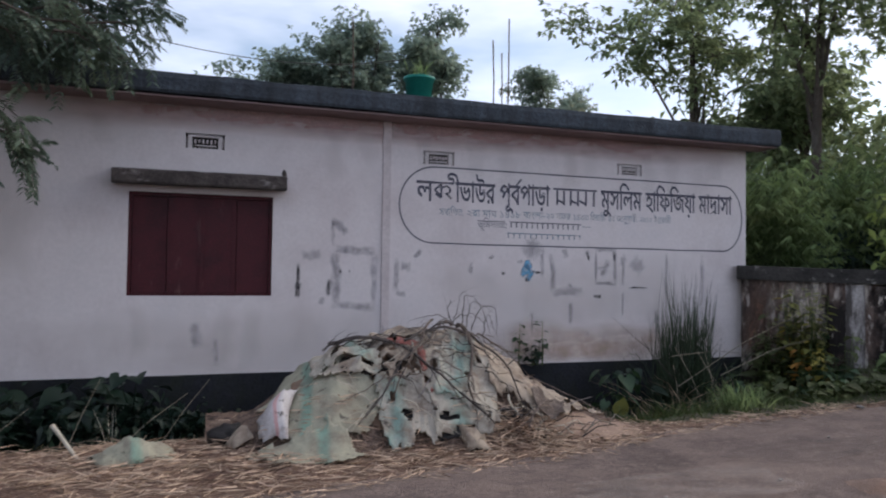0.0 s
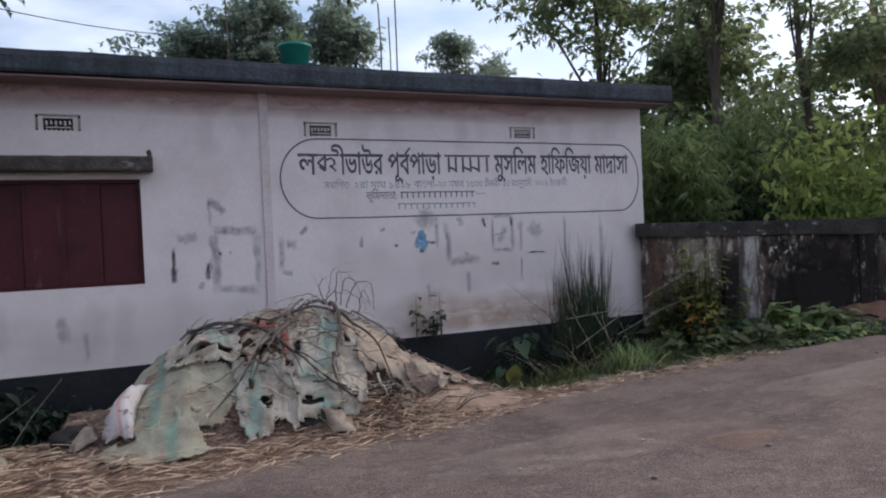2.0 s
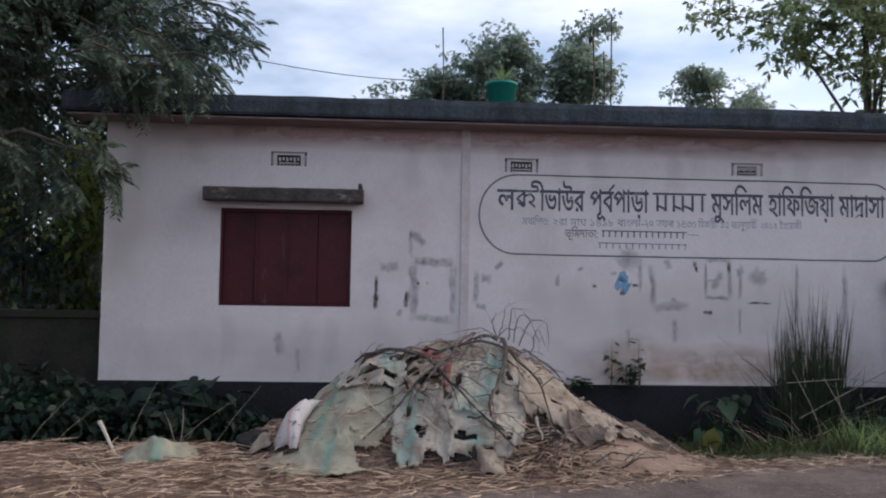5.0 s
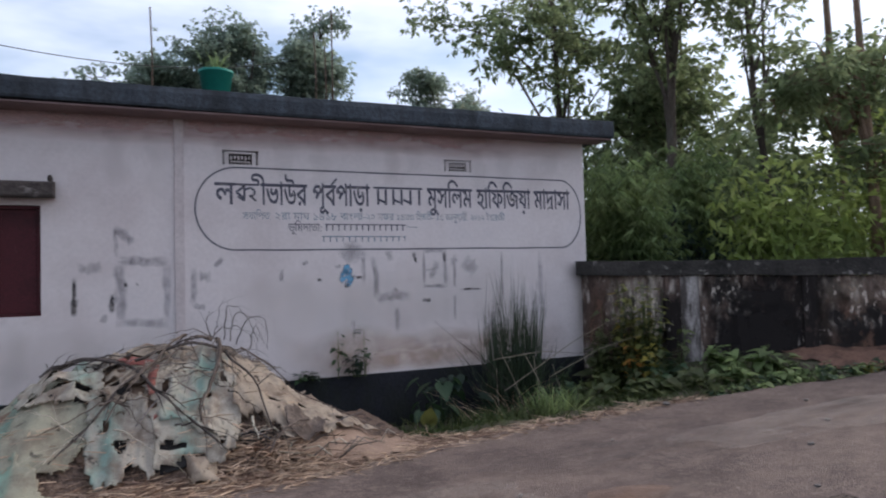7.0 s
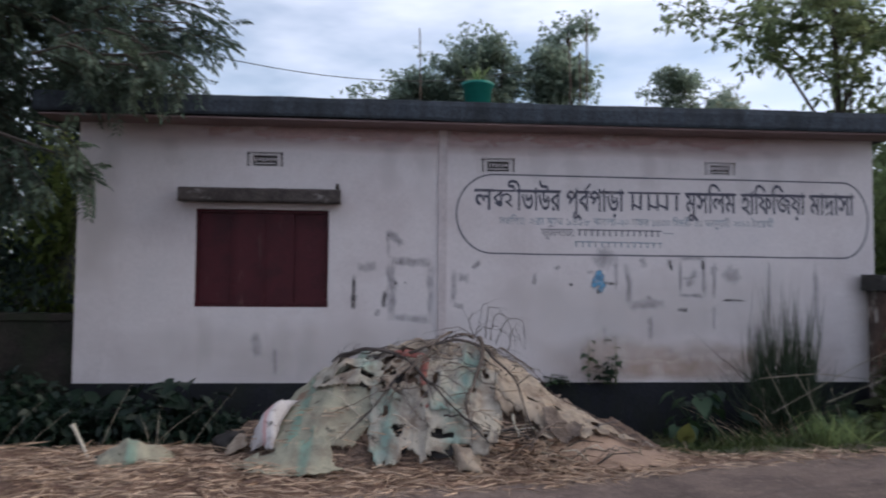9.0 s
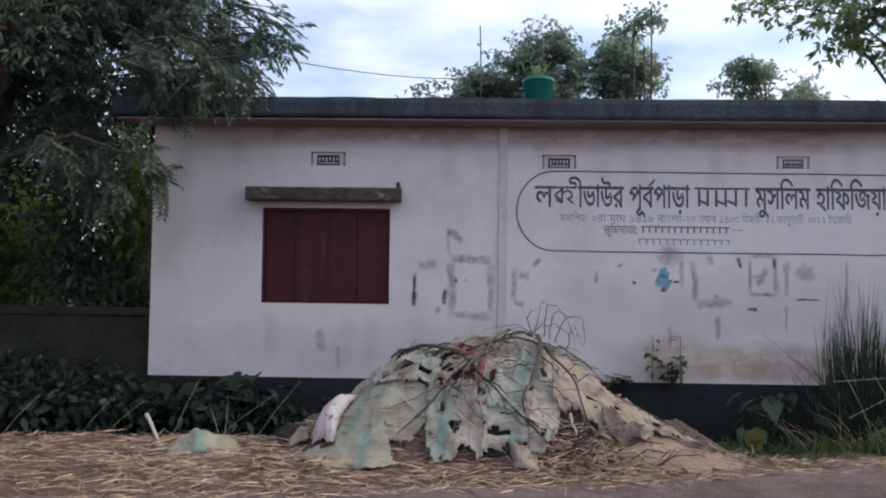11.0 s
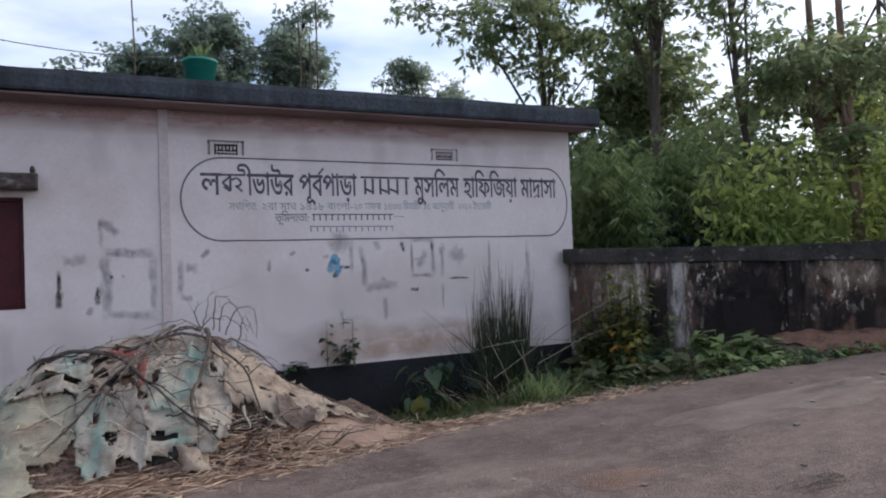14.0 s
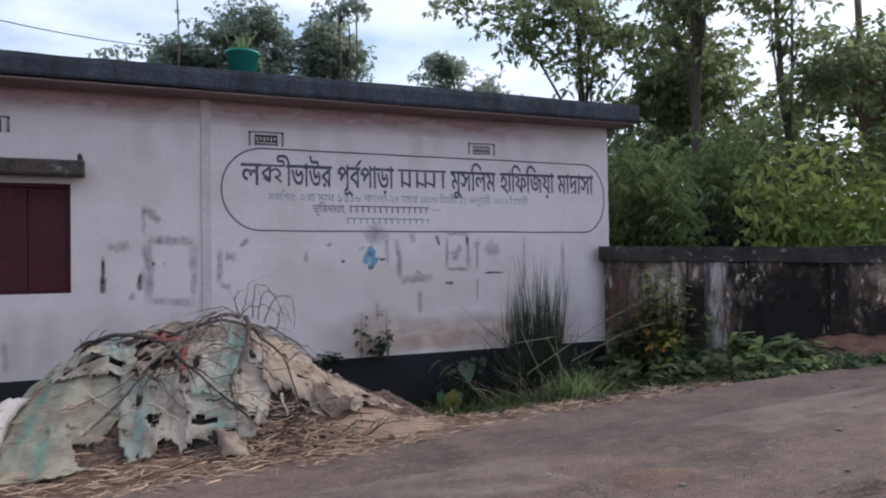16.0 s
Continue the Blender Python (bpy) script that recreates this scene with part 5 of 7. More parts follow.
for k, (a, b, c, d) in enumerate((
    ((3.02, -2.1, 0.92), (3.04, -2.12, 1.05), (3.06, -2.12, 1.10), (3.10, -2.15, 1.24)), ((3.0, -2.1, 0.92), (2.96, -2.1, 1.04), (2.98, -2.12, 1.10), (2.99, -2.1, 1.14)),
    ((3.15, -2.1, 0.88), (3.18, -2.1, 1.08), (3.28, -2.1, 1.10), (3.38, -2.1, 0.86)), ((3.2, -2.1, 0.85), (3.3, -2.08, 1.06), (3.44, -2.1, 1.04), (3.46, -2.1, 0.80)),
    ((3.1, -2.1, 0.9), (3.12, -2.1, 1.12), (3.2, -2.1, 1.18), (3.3, -2.1, 1.06)), ((3.05, -2.1, 0.9), (2.85, -2.12, 1.0), (2.7, -2.12, 0.98), (2.55, -2.2, 0.95)),
    ((3.3, -2.12, 0.8), (3.34, -2.12, 0.98), (3.4, -2.12, 0.95), (3.42, -2.12, 0.85)), ((3.0, -2.1, 0.92), (3.1, -2.1, 1.0), (3.22, -2.1, 0.99), (3.34, -2.12, 0.9)))):
    branch([a, b, c, d], 0.006 if k else 0.005, "dry curled twig sticking up from the heap", "dry_twig", over=False, twigs=2, mat=M_TWIG_GREY, seed=20 + k, group="twigs on the heap")
rg = random.Random(77)
for k in range(30):
    x, y = rg.uniform(2.05, 3.3), rg.uniform(-3.0, -2.3)
    a = rg.uniform(-1.2, 1.2) + (math.pi if rg.random() < 0.5 else 0)
    ln = rg.uniform(0.25, 0.6)
    pts = [(x + math.cos(a) * ln * s, y + math.sin(a) * ln * s * 0.6, 0.02 * math.sin(s * 3)) for s in (0, 0.5, 1.0)]
    branch(pts, rg.uniform(0.004, 0.008), "thin dark dead twig lying over the sacks", "dry_twig", twigs=3, seed=300 + k, lift=0.115, mat=(M_TWIG, M_TWIG_BROWN, M_TWIG_GREY, M_TWIG_BROWN, M_DRY)[k % 5], group="twigs on the heap")
# dry twig tangle at the crest
P, D = [], []
for k in range(420):
    x = rng.normal(3.15, 0.14)
    y = rng.normal(-2.16, 0.10)
    P.append((x, y, heap_z(x, y) + 0.03))
    D.append((rng.normal(0, 0.7), rng.normal(0, 0.4), rng.uniform(-0.1, 0.9)))
tagged(blades("twig_tangle", np.array(P), np.array(D), rng.uniform(0.05, 0.15, 420), 0.006, M_TWIG_GREY, bend=0.6), "tangle of dry grey twigs on the heap", "twigs", kind="stuff")

# straw litter round the heap


def litter_front(x):
    return float(np.interp(x, [-6, -1, 0.5, 1.5, 2.5, 3.4, 4.2, 4.8, 5.6, 7.2, 9], [-4.0, -4.0, -3.85, -3.75, -3.5, -3.42, -3.15, -2.98, -2.84, -2.80, -3.0]))


def litter_back(x):
    return float(np.interp(x, [-6, -0.5, 1.0, 3.9, 4.5, 5.2, 9], [-2.05, -2.0, -1.85, -2.2, -2.40, -2.62, -2.75]))


def litter_z(x, y):
    f, b = litter_front(x), litter_back(x)
    w = max(0.0, min(y - f, b - y)) / 0.35
    base = max(road_z(x) if y < road_edge(x) else -1, ground_z(x, y))
    thick = 0.07 * min(1.0, w) * (1 - 0.75 * smooth01(3.6, 4.8, x))
    return base + thick * (0.75 + 0.6 * noise.noise((x * 3, y * 3, 6))) + 0.022 * noise.noise((x * 11, y * 15, 2)) * min(1, w) - 0.012 * (w < 0.2)


tagged(grid_mesh("straw_litter", np.arange(-5.5, 7.2, 0.05), np.arange(-4.1, -1.7, 0.045), litter_z, M_LITTER, keep=lambda x, y, z: litter_front(x) + 0.08 * noise.noise((x * 5, y * 5, 0)) < y < litter_back(x) + 0.1 * noise.noise((x * 4, y * 4, 3))), "trodden layer of brown straw litter along the road edge", "straw", kind="stuff")
n_st = 17000
xs = np.concatenate([rng.uniform(-5.5, 4.4, int(n_st * 0.93)), rng.uniform(4.2, 7.6, n_st - int(n_st * 0.93))])
P, D, L, W = [], [], [], []
for x in xs:
    f, b = litter_front(x) - 0.12, litter_back(x) + 0.12
    y = f + (b - f) * rng.beta(1.2, 1.3)
    over = heap_z(x, y)
    if x < -0.2 and rng.random() < 0.45:
        continue
    if 3.45 < x < 4.35 and y > -3.08 and rng.random() < 0.8:
        continue
    if over > 0.08 and y > -2.6:
        continue
    if over > 0.10 + 0.55 * rng.random() ** 4:
        continue
    z = max(litter_z(x, y), over + (0.07 if over > 0.12 else 0) if over > 0.03 else -1)
    a = rng.normal(0.15, 0.75) + (math.pi if rng.random() < 0.5 else 0)
    P.append((x, y, z + rng.uniform(0.004, 0.035)))
    D.append((math.cos(a), math.sin(a), rng.normal(0.02, 0.12)))
    L.append(rng.uniform(0.05, 0.22))
    W.append(rng.uniform(0.004, 0.010))
P = np.array(P)
tagged(blades("loose_straw", P, np.array(D), np.array(L), np.array(W), M_STRAW, bend=0.06, rng=rng), "loose dry straw stalks strewn round the heap", "straw", kind="stuff")
P, D = [], []
for k in range(420):
    x, y = rng.normal(3.32, 0.22), rng.normal(-3.06, 0.08)
    P.append((x, y, max(heap_z(x, y), litter_z(x, y)) + 0.03))
    a = rng.uniform(0, 6.28)
    D.append((math.cos(a), math.sin(a), rng.uniform(-0.1, 0.7)))
tagged(blades("straw_tuft", np.array(P), np.array(D), rng.uniform(0.08, 0.24, 420), 0.010, M_STRAW, bend=0.35, rng=rng), "tuft of pale dry stalks at the heap's foot", "straw", kind="stuff")
tagged(grid_mesh("sawdust_spill", np.arange(3.30, 4.70, 0.04), np.arange(-3.2, -2.25, 0.04), lambda x, y: max(litter_z(x, y), heap_z(x, y)) + 0.006 + 0.06 * max(0, 1 - ((x - 3.98) / 0.6) ** 2 - ((y + 2.78) / 0.36) ** 2) - 0.004, M_SAND, keep=lambda x, y, z: ((x - 3.98) / 0.60) ** 2 + ((y + 2.78) / 0.34) ** 2 < 0.9 + 0.35 * noise.noise((x * 6, y * 6, 1))), "tan sawdust spilling from the heap's end", "sawdust", kind="stuff")

rs = random.Random(55)
for k in range(26):
    x, y = rs.uniform(3.0, 4.2), rs.uniform(-3.15, -2.62)
    z = max(heap_z(x, y), litter_z(x, y)) + 0.02
    a, ln = rs.uniform(-0.5, 3.6), rs.uniform(0.18, 0.42)
    T = Tubes()
    T.add([(x, y, z), (x + 0.5 * ln * math.cos(a), y - 0.03, z + 0.05 + 0.10 * rs.random()), (x + ln * math.cos(a), y - 0.05, z + 0.02 + 0.12 * rs.random())], [0.006, 0.005, 0.003], 5)
    tagged(T.make("dry_stick", (M_STALK, M_TWIG_GREY, M_DRY, M_TWIG)[k % 4]), "dry stick lying at the foot of the heap", "stick", "sticks at the heap's foot")

# small things in front of the heap
sack(0.40, -2.84, 0.54, 0.34, 14, GREEN, 0.035, "small pale green sack half buried in straw", 21.3, 0.06, 0.7, "buried_sack", 0.15)
T = Tubes()
T.add([(0.10, -2.82, -0.06), (-0.02, -2.71, 0.08), (-0.15, -2.59, 0.22), (-0.19, -2.56, 0.26)], [0.013, 0.013, 0.015, 0.019], 8)
post = T.make("stick", M_DRY)
tagged(post, "short pale broken stick leaning out of the straw", "stick")
bm = bmesh.new()
bmesh.ops.create_icosphere(bm, subdivisions=3, radius=0.12)
for v in bm.verts:
    q = v.co.copy()
    v.co = Vector((1.02 + q.x * 1.2, -2.52 + q.y, 0.10 + q.z * 0.8)) + q.normalized() * 0.05 * noise.noise(q * 14)
tagged(part("rag", bm, M_NEAR_BLACK, smooth=True), "dark crumpled rag beside the striped sack", "rag")

# ---- roof things ----
tub = thing("flower_pot", "green plastic flower pot with a thin plant, on the roof edge", "pot", at=(3.29, 0.08, 3.47))
T = Tubes()
T.add([(0, 0, 0.0), (0, 0, 0.002), (0, 0, 0.30), (0, 0, 0.301), (0, 0, 0.335), (0, 0, 0.336), (0, 0, 0.25)], [0.01, 0.145, 0.18, 0.195, 0.198, 0.17, 0.165], 28)
T.make("pot", M_TUB, tub)
part("soil", one_box(-0.10, 0.10, -0.10, 0.10, 0.24, 0.29, 0.01), M_GROUND, tub)
n = 60
P = np.stack([rng.normal(0, 0.05, n), rng.normal(0, 0.05, n), rng.uniform(0.28, 0.45, n)], -1)
blades("plant", P, np.stack([rng.normal(0, 0.25, n), rng.normal(0, 0.25, n), np.ones(n)], -1), rng.uniform(0.10, 0.22, n), 0.012, M_BAMBOO, tub, bend=0.2)
for k, (x, y, h, r) in enumerate(((4.67, 1.0, 1.28, 0.010), (4.82, 1.05, 1.12, 0.009), (4.90, 1.0, 1.62, 0.010), (2.62, 1.0, 1.36, 0.009), (0.20, 1.2, 0.42, 0.009), (0.32, 1.2, 0.36, 0.009))):
    T = Tubes()
    T.add([(x, y, 3.46), (x + 0.01, y, 3.46 + h * 0.5), (x + 0.01 * (k % 3 - 1), y, 3.46 + h)], [r, r, r], 6)
    tagged(T.make("rebar_rod", M_IRON), "thin rusted rebar rod standing up from the roof", "rod", "rebar rods on the roof")
T = Tubes()
a, b = Vector((-4.0, 5.0, 6.35)), Vector((7.5, 14.0, 8.6))
T.add([a.lerp(b, k / 20) - Vector((0, 0, 0.9 * 4 * (k / 20) * (1 - k / 20))) for k in range(21)], [0.011] * 21, 5)
tagged(T.make("cable", M_CABLE), "thin black overhead cable", "cable")

# ---- trees ----


def tree(name, x, y, height, r, crown, leaf, count, mat, label, seed, lean=(0, 0), limbs=9, droop=0.3, bark=None, clumps=None, base_z=None, clump_r=0.42, reach=(0.25, 0.95), trunk_top=1.0):
    """A tree: a tapered bent trunk, limbs that reach into the crown, and clumps of leaves at the twigs.
    crown: centre (relative to the foot) and half-sizes; leaf: length and width."""
    rg = np.random.default_rng(seed)
    root = thing(name, label, "tree", at=(x, y, base_z if base_z is not None else ground_z(x, y) - 0.05))
    (cx, cy, cz), (ax, ay, az) = crown
    T = Tubes()
    n = 12
    spine = []
    for k in range(n + 1):
        t = k / n
        w = 0.12 * height * 0.1
        spine.append(Vector((lean[0] * t + w * noise.noise((t * 3, seed, 0)), lean[1] * t + w * noise.noise((t * 3, seed, 4)), height * trunk_top * t)))
    T.add(spine, [r * (1 - 0.8 * (k / n)) + r * 0.5 * math.exp(-k * 1.3) for k in range(n + 1)], 10)
    T.make("trunk", bark or M_BARK, root)
    B = Tubes()
    tips = []
    wood = bark or M_BARK
    clumps = clumps or limbs * 6
    for i in range(limbs):
        t = reach[0] + (reach[1] - reach[0]) * (i + rg.random()) / limbs
        k = min(int(t * n), n - 1)
        a = spine[k].lerp(spine[k + 1], t * n - k)
        d = rg.normal(size=3)
        d = d / np.linalg.norm(d)
        rad = 0.45 + 0.5 * rg.random()
        b = Vector((cx + d[0] * ax * rad, cy + d[1] * ay * rad, cz + d[2] * az * rad))
        m = a.lerp(b, 0.5) + Vector((0, 0, 0.12 * (b - a).length)) + Vector(rg.normal(size=3) * 0.08)
        rl = r * 0.42 * (1 - 0.6 * t) + 0.008
        limb = Tubes()
        limb.add([a, a.lerp(m, 0.5) + Vector(rg.normal(size=3) * 0.04), m, m.lerp(b, 0.5) + Vector(rg.normal(size=3) * 0.05), b], [rl, rl * 0.8, rl * 0.6, rl * 0.4, rl * 0.15], 6)
        limb.make("limb", wood, root)
        for j in range(max(2, clumps // limbs)):
            d2 = rg.normal(size=3)
            d2 /= np.linalg.norm(d2)
            s = 0.3 + 0.7 * rg.random()
            q = m.lerp(b, s)
            e = q + Vector((d2[0] * ax, d2[1] * ay, d2[2] * az * 0.7)) * (0.22 + 0.25 * rg.random())
            B.add([q, q.lerp(e, 0.5) + Vector((0, 0, 0.05)), e], [rl * 0.3, rl * 0.2, 0.003], 4)
            tips.append((e, (e - q)))
    B.make("twig_mass", wood, root)["kind"] = "stuff"
    P, D = [], []
    per = count // len(tips)
    for e, d in tips:
        c = clump_r * (0.6 + 0.8 * rg.random())
        # whorls of leaves round shoot ends
        nw = max(2, per // 7)
        w = np.clip(rg.normal(size=(nw, 3)), -1.5, 1.5) * np.array([c, c, c * 0.5]) * 0.62
        at = np.array(e) - np.array(d) * rg.uniform(0, 0.8, size=(nw, 1)) + w
        pick = np.arange(per) % nw
        o = rg.normal(size=(per, 3)) * np.array([1, 1, 0.45]) + unit(w)[pick] * 0.5 + np.array([0, 0, -droop])
        P.append(at[pick] + unit(o) * leaf[0] * 0.15)
        D.append(o)
    P, D = np.concatenate(P), np.concatenate(D)
    L = leaf[0] * rg.uniform(0.6, 1.25, len(P))
    leaves("crown", P, D, L, L * leaf[1], mat, root, rng=rg)
    return root


def frond_tree_crown(root, sprays, mat, rg, leaflet=0.055):
    """Feathery sprays: leaflets in pairs along drooping stalks."""
    P, D = [], []
    T = Tubes()
    for a, b in sprays:
        a, b = np.array(a), np.array(b)
        for k in range(10):
            s = a + (b - a) * (k + rg.random()) / 10
            d = unit((b - a) * 0.5 + rg.normal(size=3) * 0.35 * np.linalg.norm(b - a) + np.array([0, 0, -0.12]))
            ln = 0.30 * rg.uniform(0.7, 1.3)
            T.add([tuple(s), tuple(s + d * ln * 0.5), tuple(s + d * ln - np.array([0, 0, 0.06]))], [0.004, 0.003, 0.001], 4)
            side = unit(np.cross(d, np.array([0.1, 0.1, 1.0])))
            for m in range(11):
                p = s + d * ln * (m + 1) / 11 - np.array([0, 0, 0.06]) * ((m + 1) / 11) ** 2
                for sg in (-1, 1):
                    P.append(p)
                    D.append(d * 0.55 + side * sg + np.array([0, 0, -0.25]))
        T.add([tuple(a), tuple((a + b) / 2 + np.array([0, 0, 0.08])), tuple(b)], [0.014, 0.009, 0.003], 5)
    P, D = np.array(P), np.array(D)
    leaves("feathery_leaves", P, D, leaflet * rg.uniform(1.0, 1.8, len(P)), 0.026, mat, root, rng=rg)
    T.make("twig_mass", M_BARK, root)["kind"] = "stuff"


# trees behind the boundary wall
tree("tree", 11.5, 1.9, 9.5, 0.13, ((0.2, 0.2, 6.4), (2.5, 2.2, 2.6)), (0.155, 0.45), 6800, M_LEAF, "tall dark-trunked tree with loose green foliage behind the wall", 11, (0.6, 0.2), 14, clump_r=0.46)
tree("tree", 11.0, 4.4, 9.0, 0.11, ((-0.5, 0.2, 6.6), (2.7, 2.0, 1.7)), (0.15, 0.45), 6800, M_LEAF, "slim tree with spreading leafy limbs behind the wall", 12, (-0.1, 0.3), 12, clump_r=0.38)
tree("tree", 13.2, 0.9, 9.0, 0.085, ((0.0, 0.0, 6.0), (1.3, 1.3, 2.6)), (0.15, 0.45), 2200, M_LEAF, "thin leaning tree with sparse foliage behind the wall", 13, (-0.7, 0.2), 10, clump_r=0.38)
tree("tree", 13.3, -0.9, 8.5, 0.10, ((0.1, 0.2, 3.8), (2.0, 1.8, 1.3)), (0.15, 0.45), 4400, M_LEAF, "brown-barked tree with fresh green foliage behind the wall", 14, (-0.2, 0.2), 11, bark=M_BARK_WARM, clump_r=0.42, reach=(0.25, 0.55))
tree("tree", 15.5, 1.2, 10.0, 0.12, ((0.0, 0.0, 4.3), (2.2, 2.2, 1.5)), (0.16, 0.45), 4400, M_LEAF, "tall pale-stemmed tree in the second row", 15, (-0.6, 0.0), 11, bark=M_BARK_WARM, clump_r=0.5, reach=(0.25, 0.55))
tree("tree", 14.0, 5.5, 9.0, 0.12, ((0.0, 0.0, 3.6), (2.8, 2.4, 1.9)), (0.25, 0.45), 4200, M_LEAF, "shaded tree deeper in the grove", 16, (0.2, 0.0), 12, clump_r=0.6)
tree("tree", 18.5, 2.0, 9.0, 0.12, ((0.0, 0.0, 3.6), (2.8, 2.6, 2.2)), (0.25, 0.45), 4200, M_LEAF, "leafy tree deeper in the grove", 17, (0.2, 0.0), 12, clump_r=0.6)
tree("tree", 17.0, 7.5, 9.0, 0.14, ((0.0, 0.0, 3.6), (3.4, 2.8, 2.2)), (0.26, 0.45), 4200, M_LEAF_HAZY, "shaded tree at the back of the grove", 18, (0.2, 0.0), 12, clump_r=0.7)

tree("tree", 13.6, 4.2, 8.5, 0.10, ((0.0, 0.0, 5.6), (2.0, 1.6, 1.5)), (0.15, 0.45), 5200, M_LEAF, "slender leafy tree in the middle of the grove", 19, (0.3, 0.0), 12, clump_r=0.42)


def bush(name, x, y, z0, half, count, leaf, mat, label, seed, droop=0.5, stems=10, category="bush", group=""):
    """A shrub: stems that fan out from the foot and leaves round their upper parts."""
    rg = np.random.default_rng(seed)
    root = thing(name, label, category, group, at=(x, y, z0))
    T = Tubes()
    P, D = [], []
    per = count // stems
    for k in range(stems):
        e = np.array([rg.normal(0, 0.5) * half[0], rg.normal(0, 0.5) * half[1], half[2] * rg.uniform(0.9, 2.0)])
        m = e * np.array([0.4, 0.4, 0.6])
        T.add([(rg.normal(0, 0.04), rg.normal(0, 0.04), -0.06), tuple(m), tuple(e)], [0.012 + 0.006 * half[2], 0.01, 0.004], 5)
        s = rg.random((per, 1)) ** 0.7
        base = m * (1 - s) + e * s
        g = rg.normal(size=(per, 3)) * np.array(half) * 0.28
        P.append(base + g)
        D.append(rg.normal(size=(per, 3)) + unit(g) * 0.8 + np.array([0, 0, -droop]))
    P, D = np.concatenate(P), np.concatenate(D)
    P[:, 2] = np.maximum(P[:, 2], 0.02)
    L = leaf[0] * rg.uniform(0.6, 1.3, len(P))
    leaves("foliage", P, D, L, L * leaf[1], mat, root, rng=rg)
    T.make("stem_mass", M_BARK, root)["kind"] = "stuff"
    return root


def bamboo(x, y, z0, spread, height, stems, label, seed, group=""):
    """Arching canes with fans of narrow hanging leaves at their joints."""
    rg = np.random.default_rng(seed)
    root = thing("bamboo_clump", label, "bamboo", group, at=(x, y, z0))
    T = Tubes()
    P, D = [], []
    for k in range(stems):
        a = rg.uniform(0, 2 * math.pi)
        out = spread * rg.uniform(0.3, 1.1)
        h = height * rg.uniform(0.65, 1.1)
        q = [np.array((rg.normal(0, 0.12), rg.normal(0, 0.12), -0.1)), np.array((math.cos(a) * out * 0.35, math.sin(a) * out * 0.35, h * 0.7)), np.array((math.cos(a) * out * 0.8, math.sin(a) * out * 0.8, h)), np.array((math.cos(a) * out * 1.25, math.sin(a) * out * 1.25, h * 0.86))]
        T.add([tuple(v) for v in q], [0.014, 0.011, 0.007, 0.003], 5)
        for j in range(15):
            s = 0.8 + 2.2 * (j + rg.random()) / 15
            i = min(int(s), 2)
            c = q[i] + (q[i + 1] - q[i]) * (s - i) + rg.normal(size=3) * 0.16
            for f in range(3):
                fan = rg.uniform(0, 2 * math.pi)
                n = rg.integers(5, 9)
                cc = c + rg.normal(size=3) * 0.10
                for m in range(n):
                    b = fan + (m / (n - 1) - 0.5) * 2.2
                    P.append(cc)
                    D.append((math.cos(b), math.sin(b), rg.uniform(-1.1, -0.35)))
    P, D = np.array(P), np.array(D)
    L = 0.185 * rg.uniform(0.7, 1.25, len(P))
    leaves("foliage", P, D, L, L * 0.15, M_BAMBOO, root, rng=rg)
    T.make("cane_mass", M_BAMBOO, root)["kind"] = "stuff"
    return root


# undergrowth behind the boundary wall
G = "undergrowth behind the wall"
bamboo(9.5, 0.5, 0, 0.85, 2.9, 19, "drooping green bamboo clump behind the wall", 31, G)
bamboo(11.3, 0.9, 0, 0.6, 3.4, 9, "drooping green bamboo clump behind the wall", 32, G)
bamboo(10.3, 1.9, 0, 1.0, 3.0, 14, "drooping green bamboo clump in the grove", 62, G)
bush("shrub", 12.2, -0.7, 0.1, (0.9, 0.8, 1.25), 1700, (0.17, 0.42), M_LIME, "yellow-green leafy shrub behind the wall", 33, 0.6, 14, "bush", G)
bush("shrub", 13.6, -1.9, 0.2, (1.1, 0.9, 1.35), 2000, (0.17, 0.42), M_LIME, "yellow-green leafy shrub behind the wall", 34, 0.6, 14, "bush", G)
bush("shrub", 10.9, -0.9, 0.1, (0.8, 0.6, 1.25), 1700, (0.18, 0.42), M_LIME, "yellow-green leafy shrub leaning to the wall", 350, 0.6, 14, "bush", G)
bush("shrub", 13.0, -2.6, 0.1, (0.8, 0.7, 1.2), 1700, (0.18, 0.42), M_LIME, "yellow-green leafy shrub leaning to the wall", 351, 0.6, 14, "bush", G)
bush("shrub", 12.6, 1.2, 0.0, (1.4, 1.0, 1.7), 1500, (0.24, 0.42), M_LEAF, "green shrub in the shade of the grove", 35, 0.5, 14, "bush", G)
bush("shrub", 10.4, 3.0, 0.0, (1.5, 1.0, 1.7), 1800, (0.22, 0.42), M_LEAF, "green shrub in the shade of the grove", 36, 0.5, 14, "bush", G)
bush("shrub", 15.0, 0.2, 0.0, (1.5, 1.2, 2.1), 2800, (0.18, 0.42), M_LIME, "yellow-green leafy shrub behind the wall", 37, 0.5, 14, "bush", G)
bush("shrub", 14.6, 2.6, 0.0, (1.2, 1.2, 2.3), 1900, (0.24, 0.45), M_LEAF, "tall green shrub in the grove", 61, 0.5, 14, "bush", G)
bush("shrub", 15.3, 3.8, 0.0, (2.2, 1.4, 2.4), 2400, (0.25, 0.45), M_LEAF, "green shrub in the shade of the grove", 38, 0.5, 14, "bush", G)
bush("shrub", 18.8, -0.6, 0.0, (1.8, 1.6, 2.0), 2000, (0.25, 0.45), M_LEAF, "green shrub at the end of the grove", 39, 0.5, 14, "bush", G)
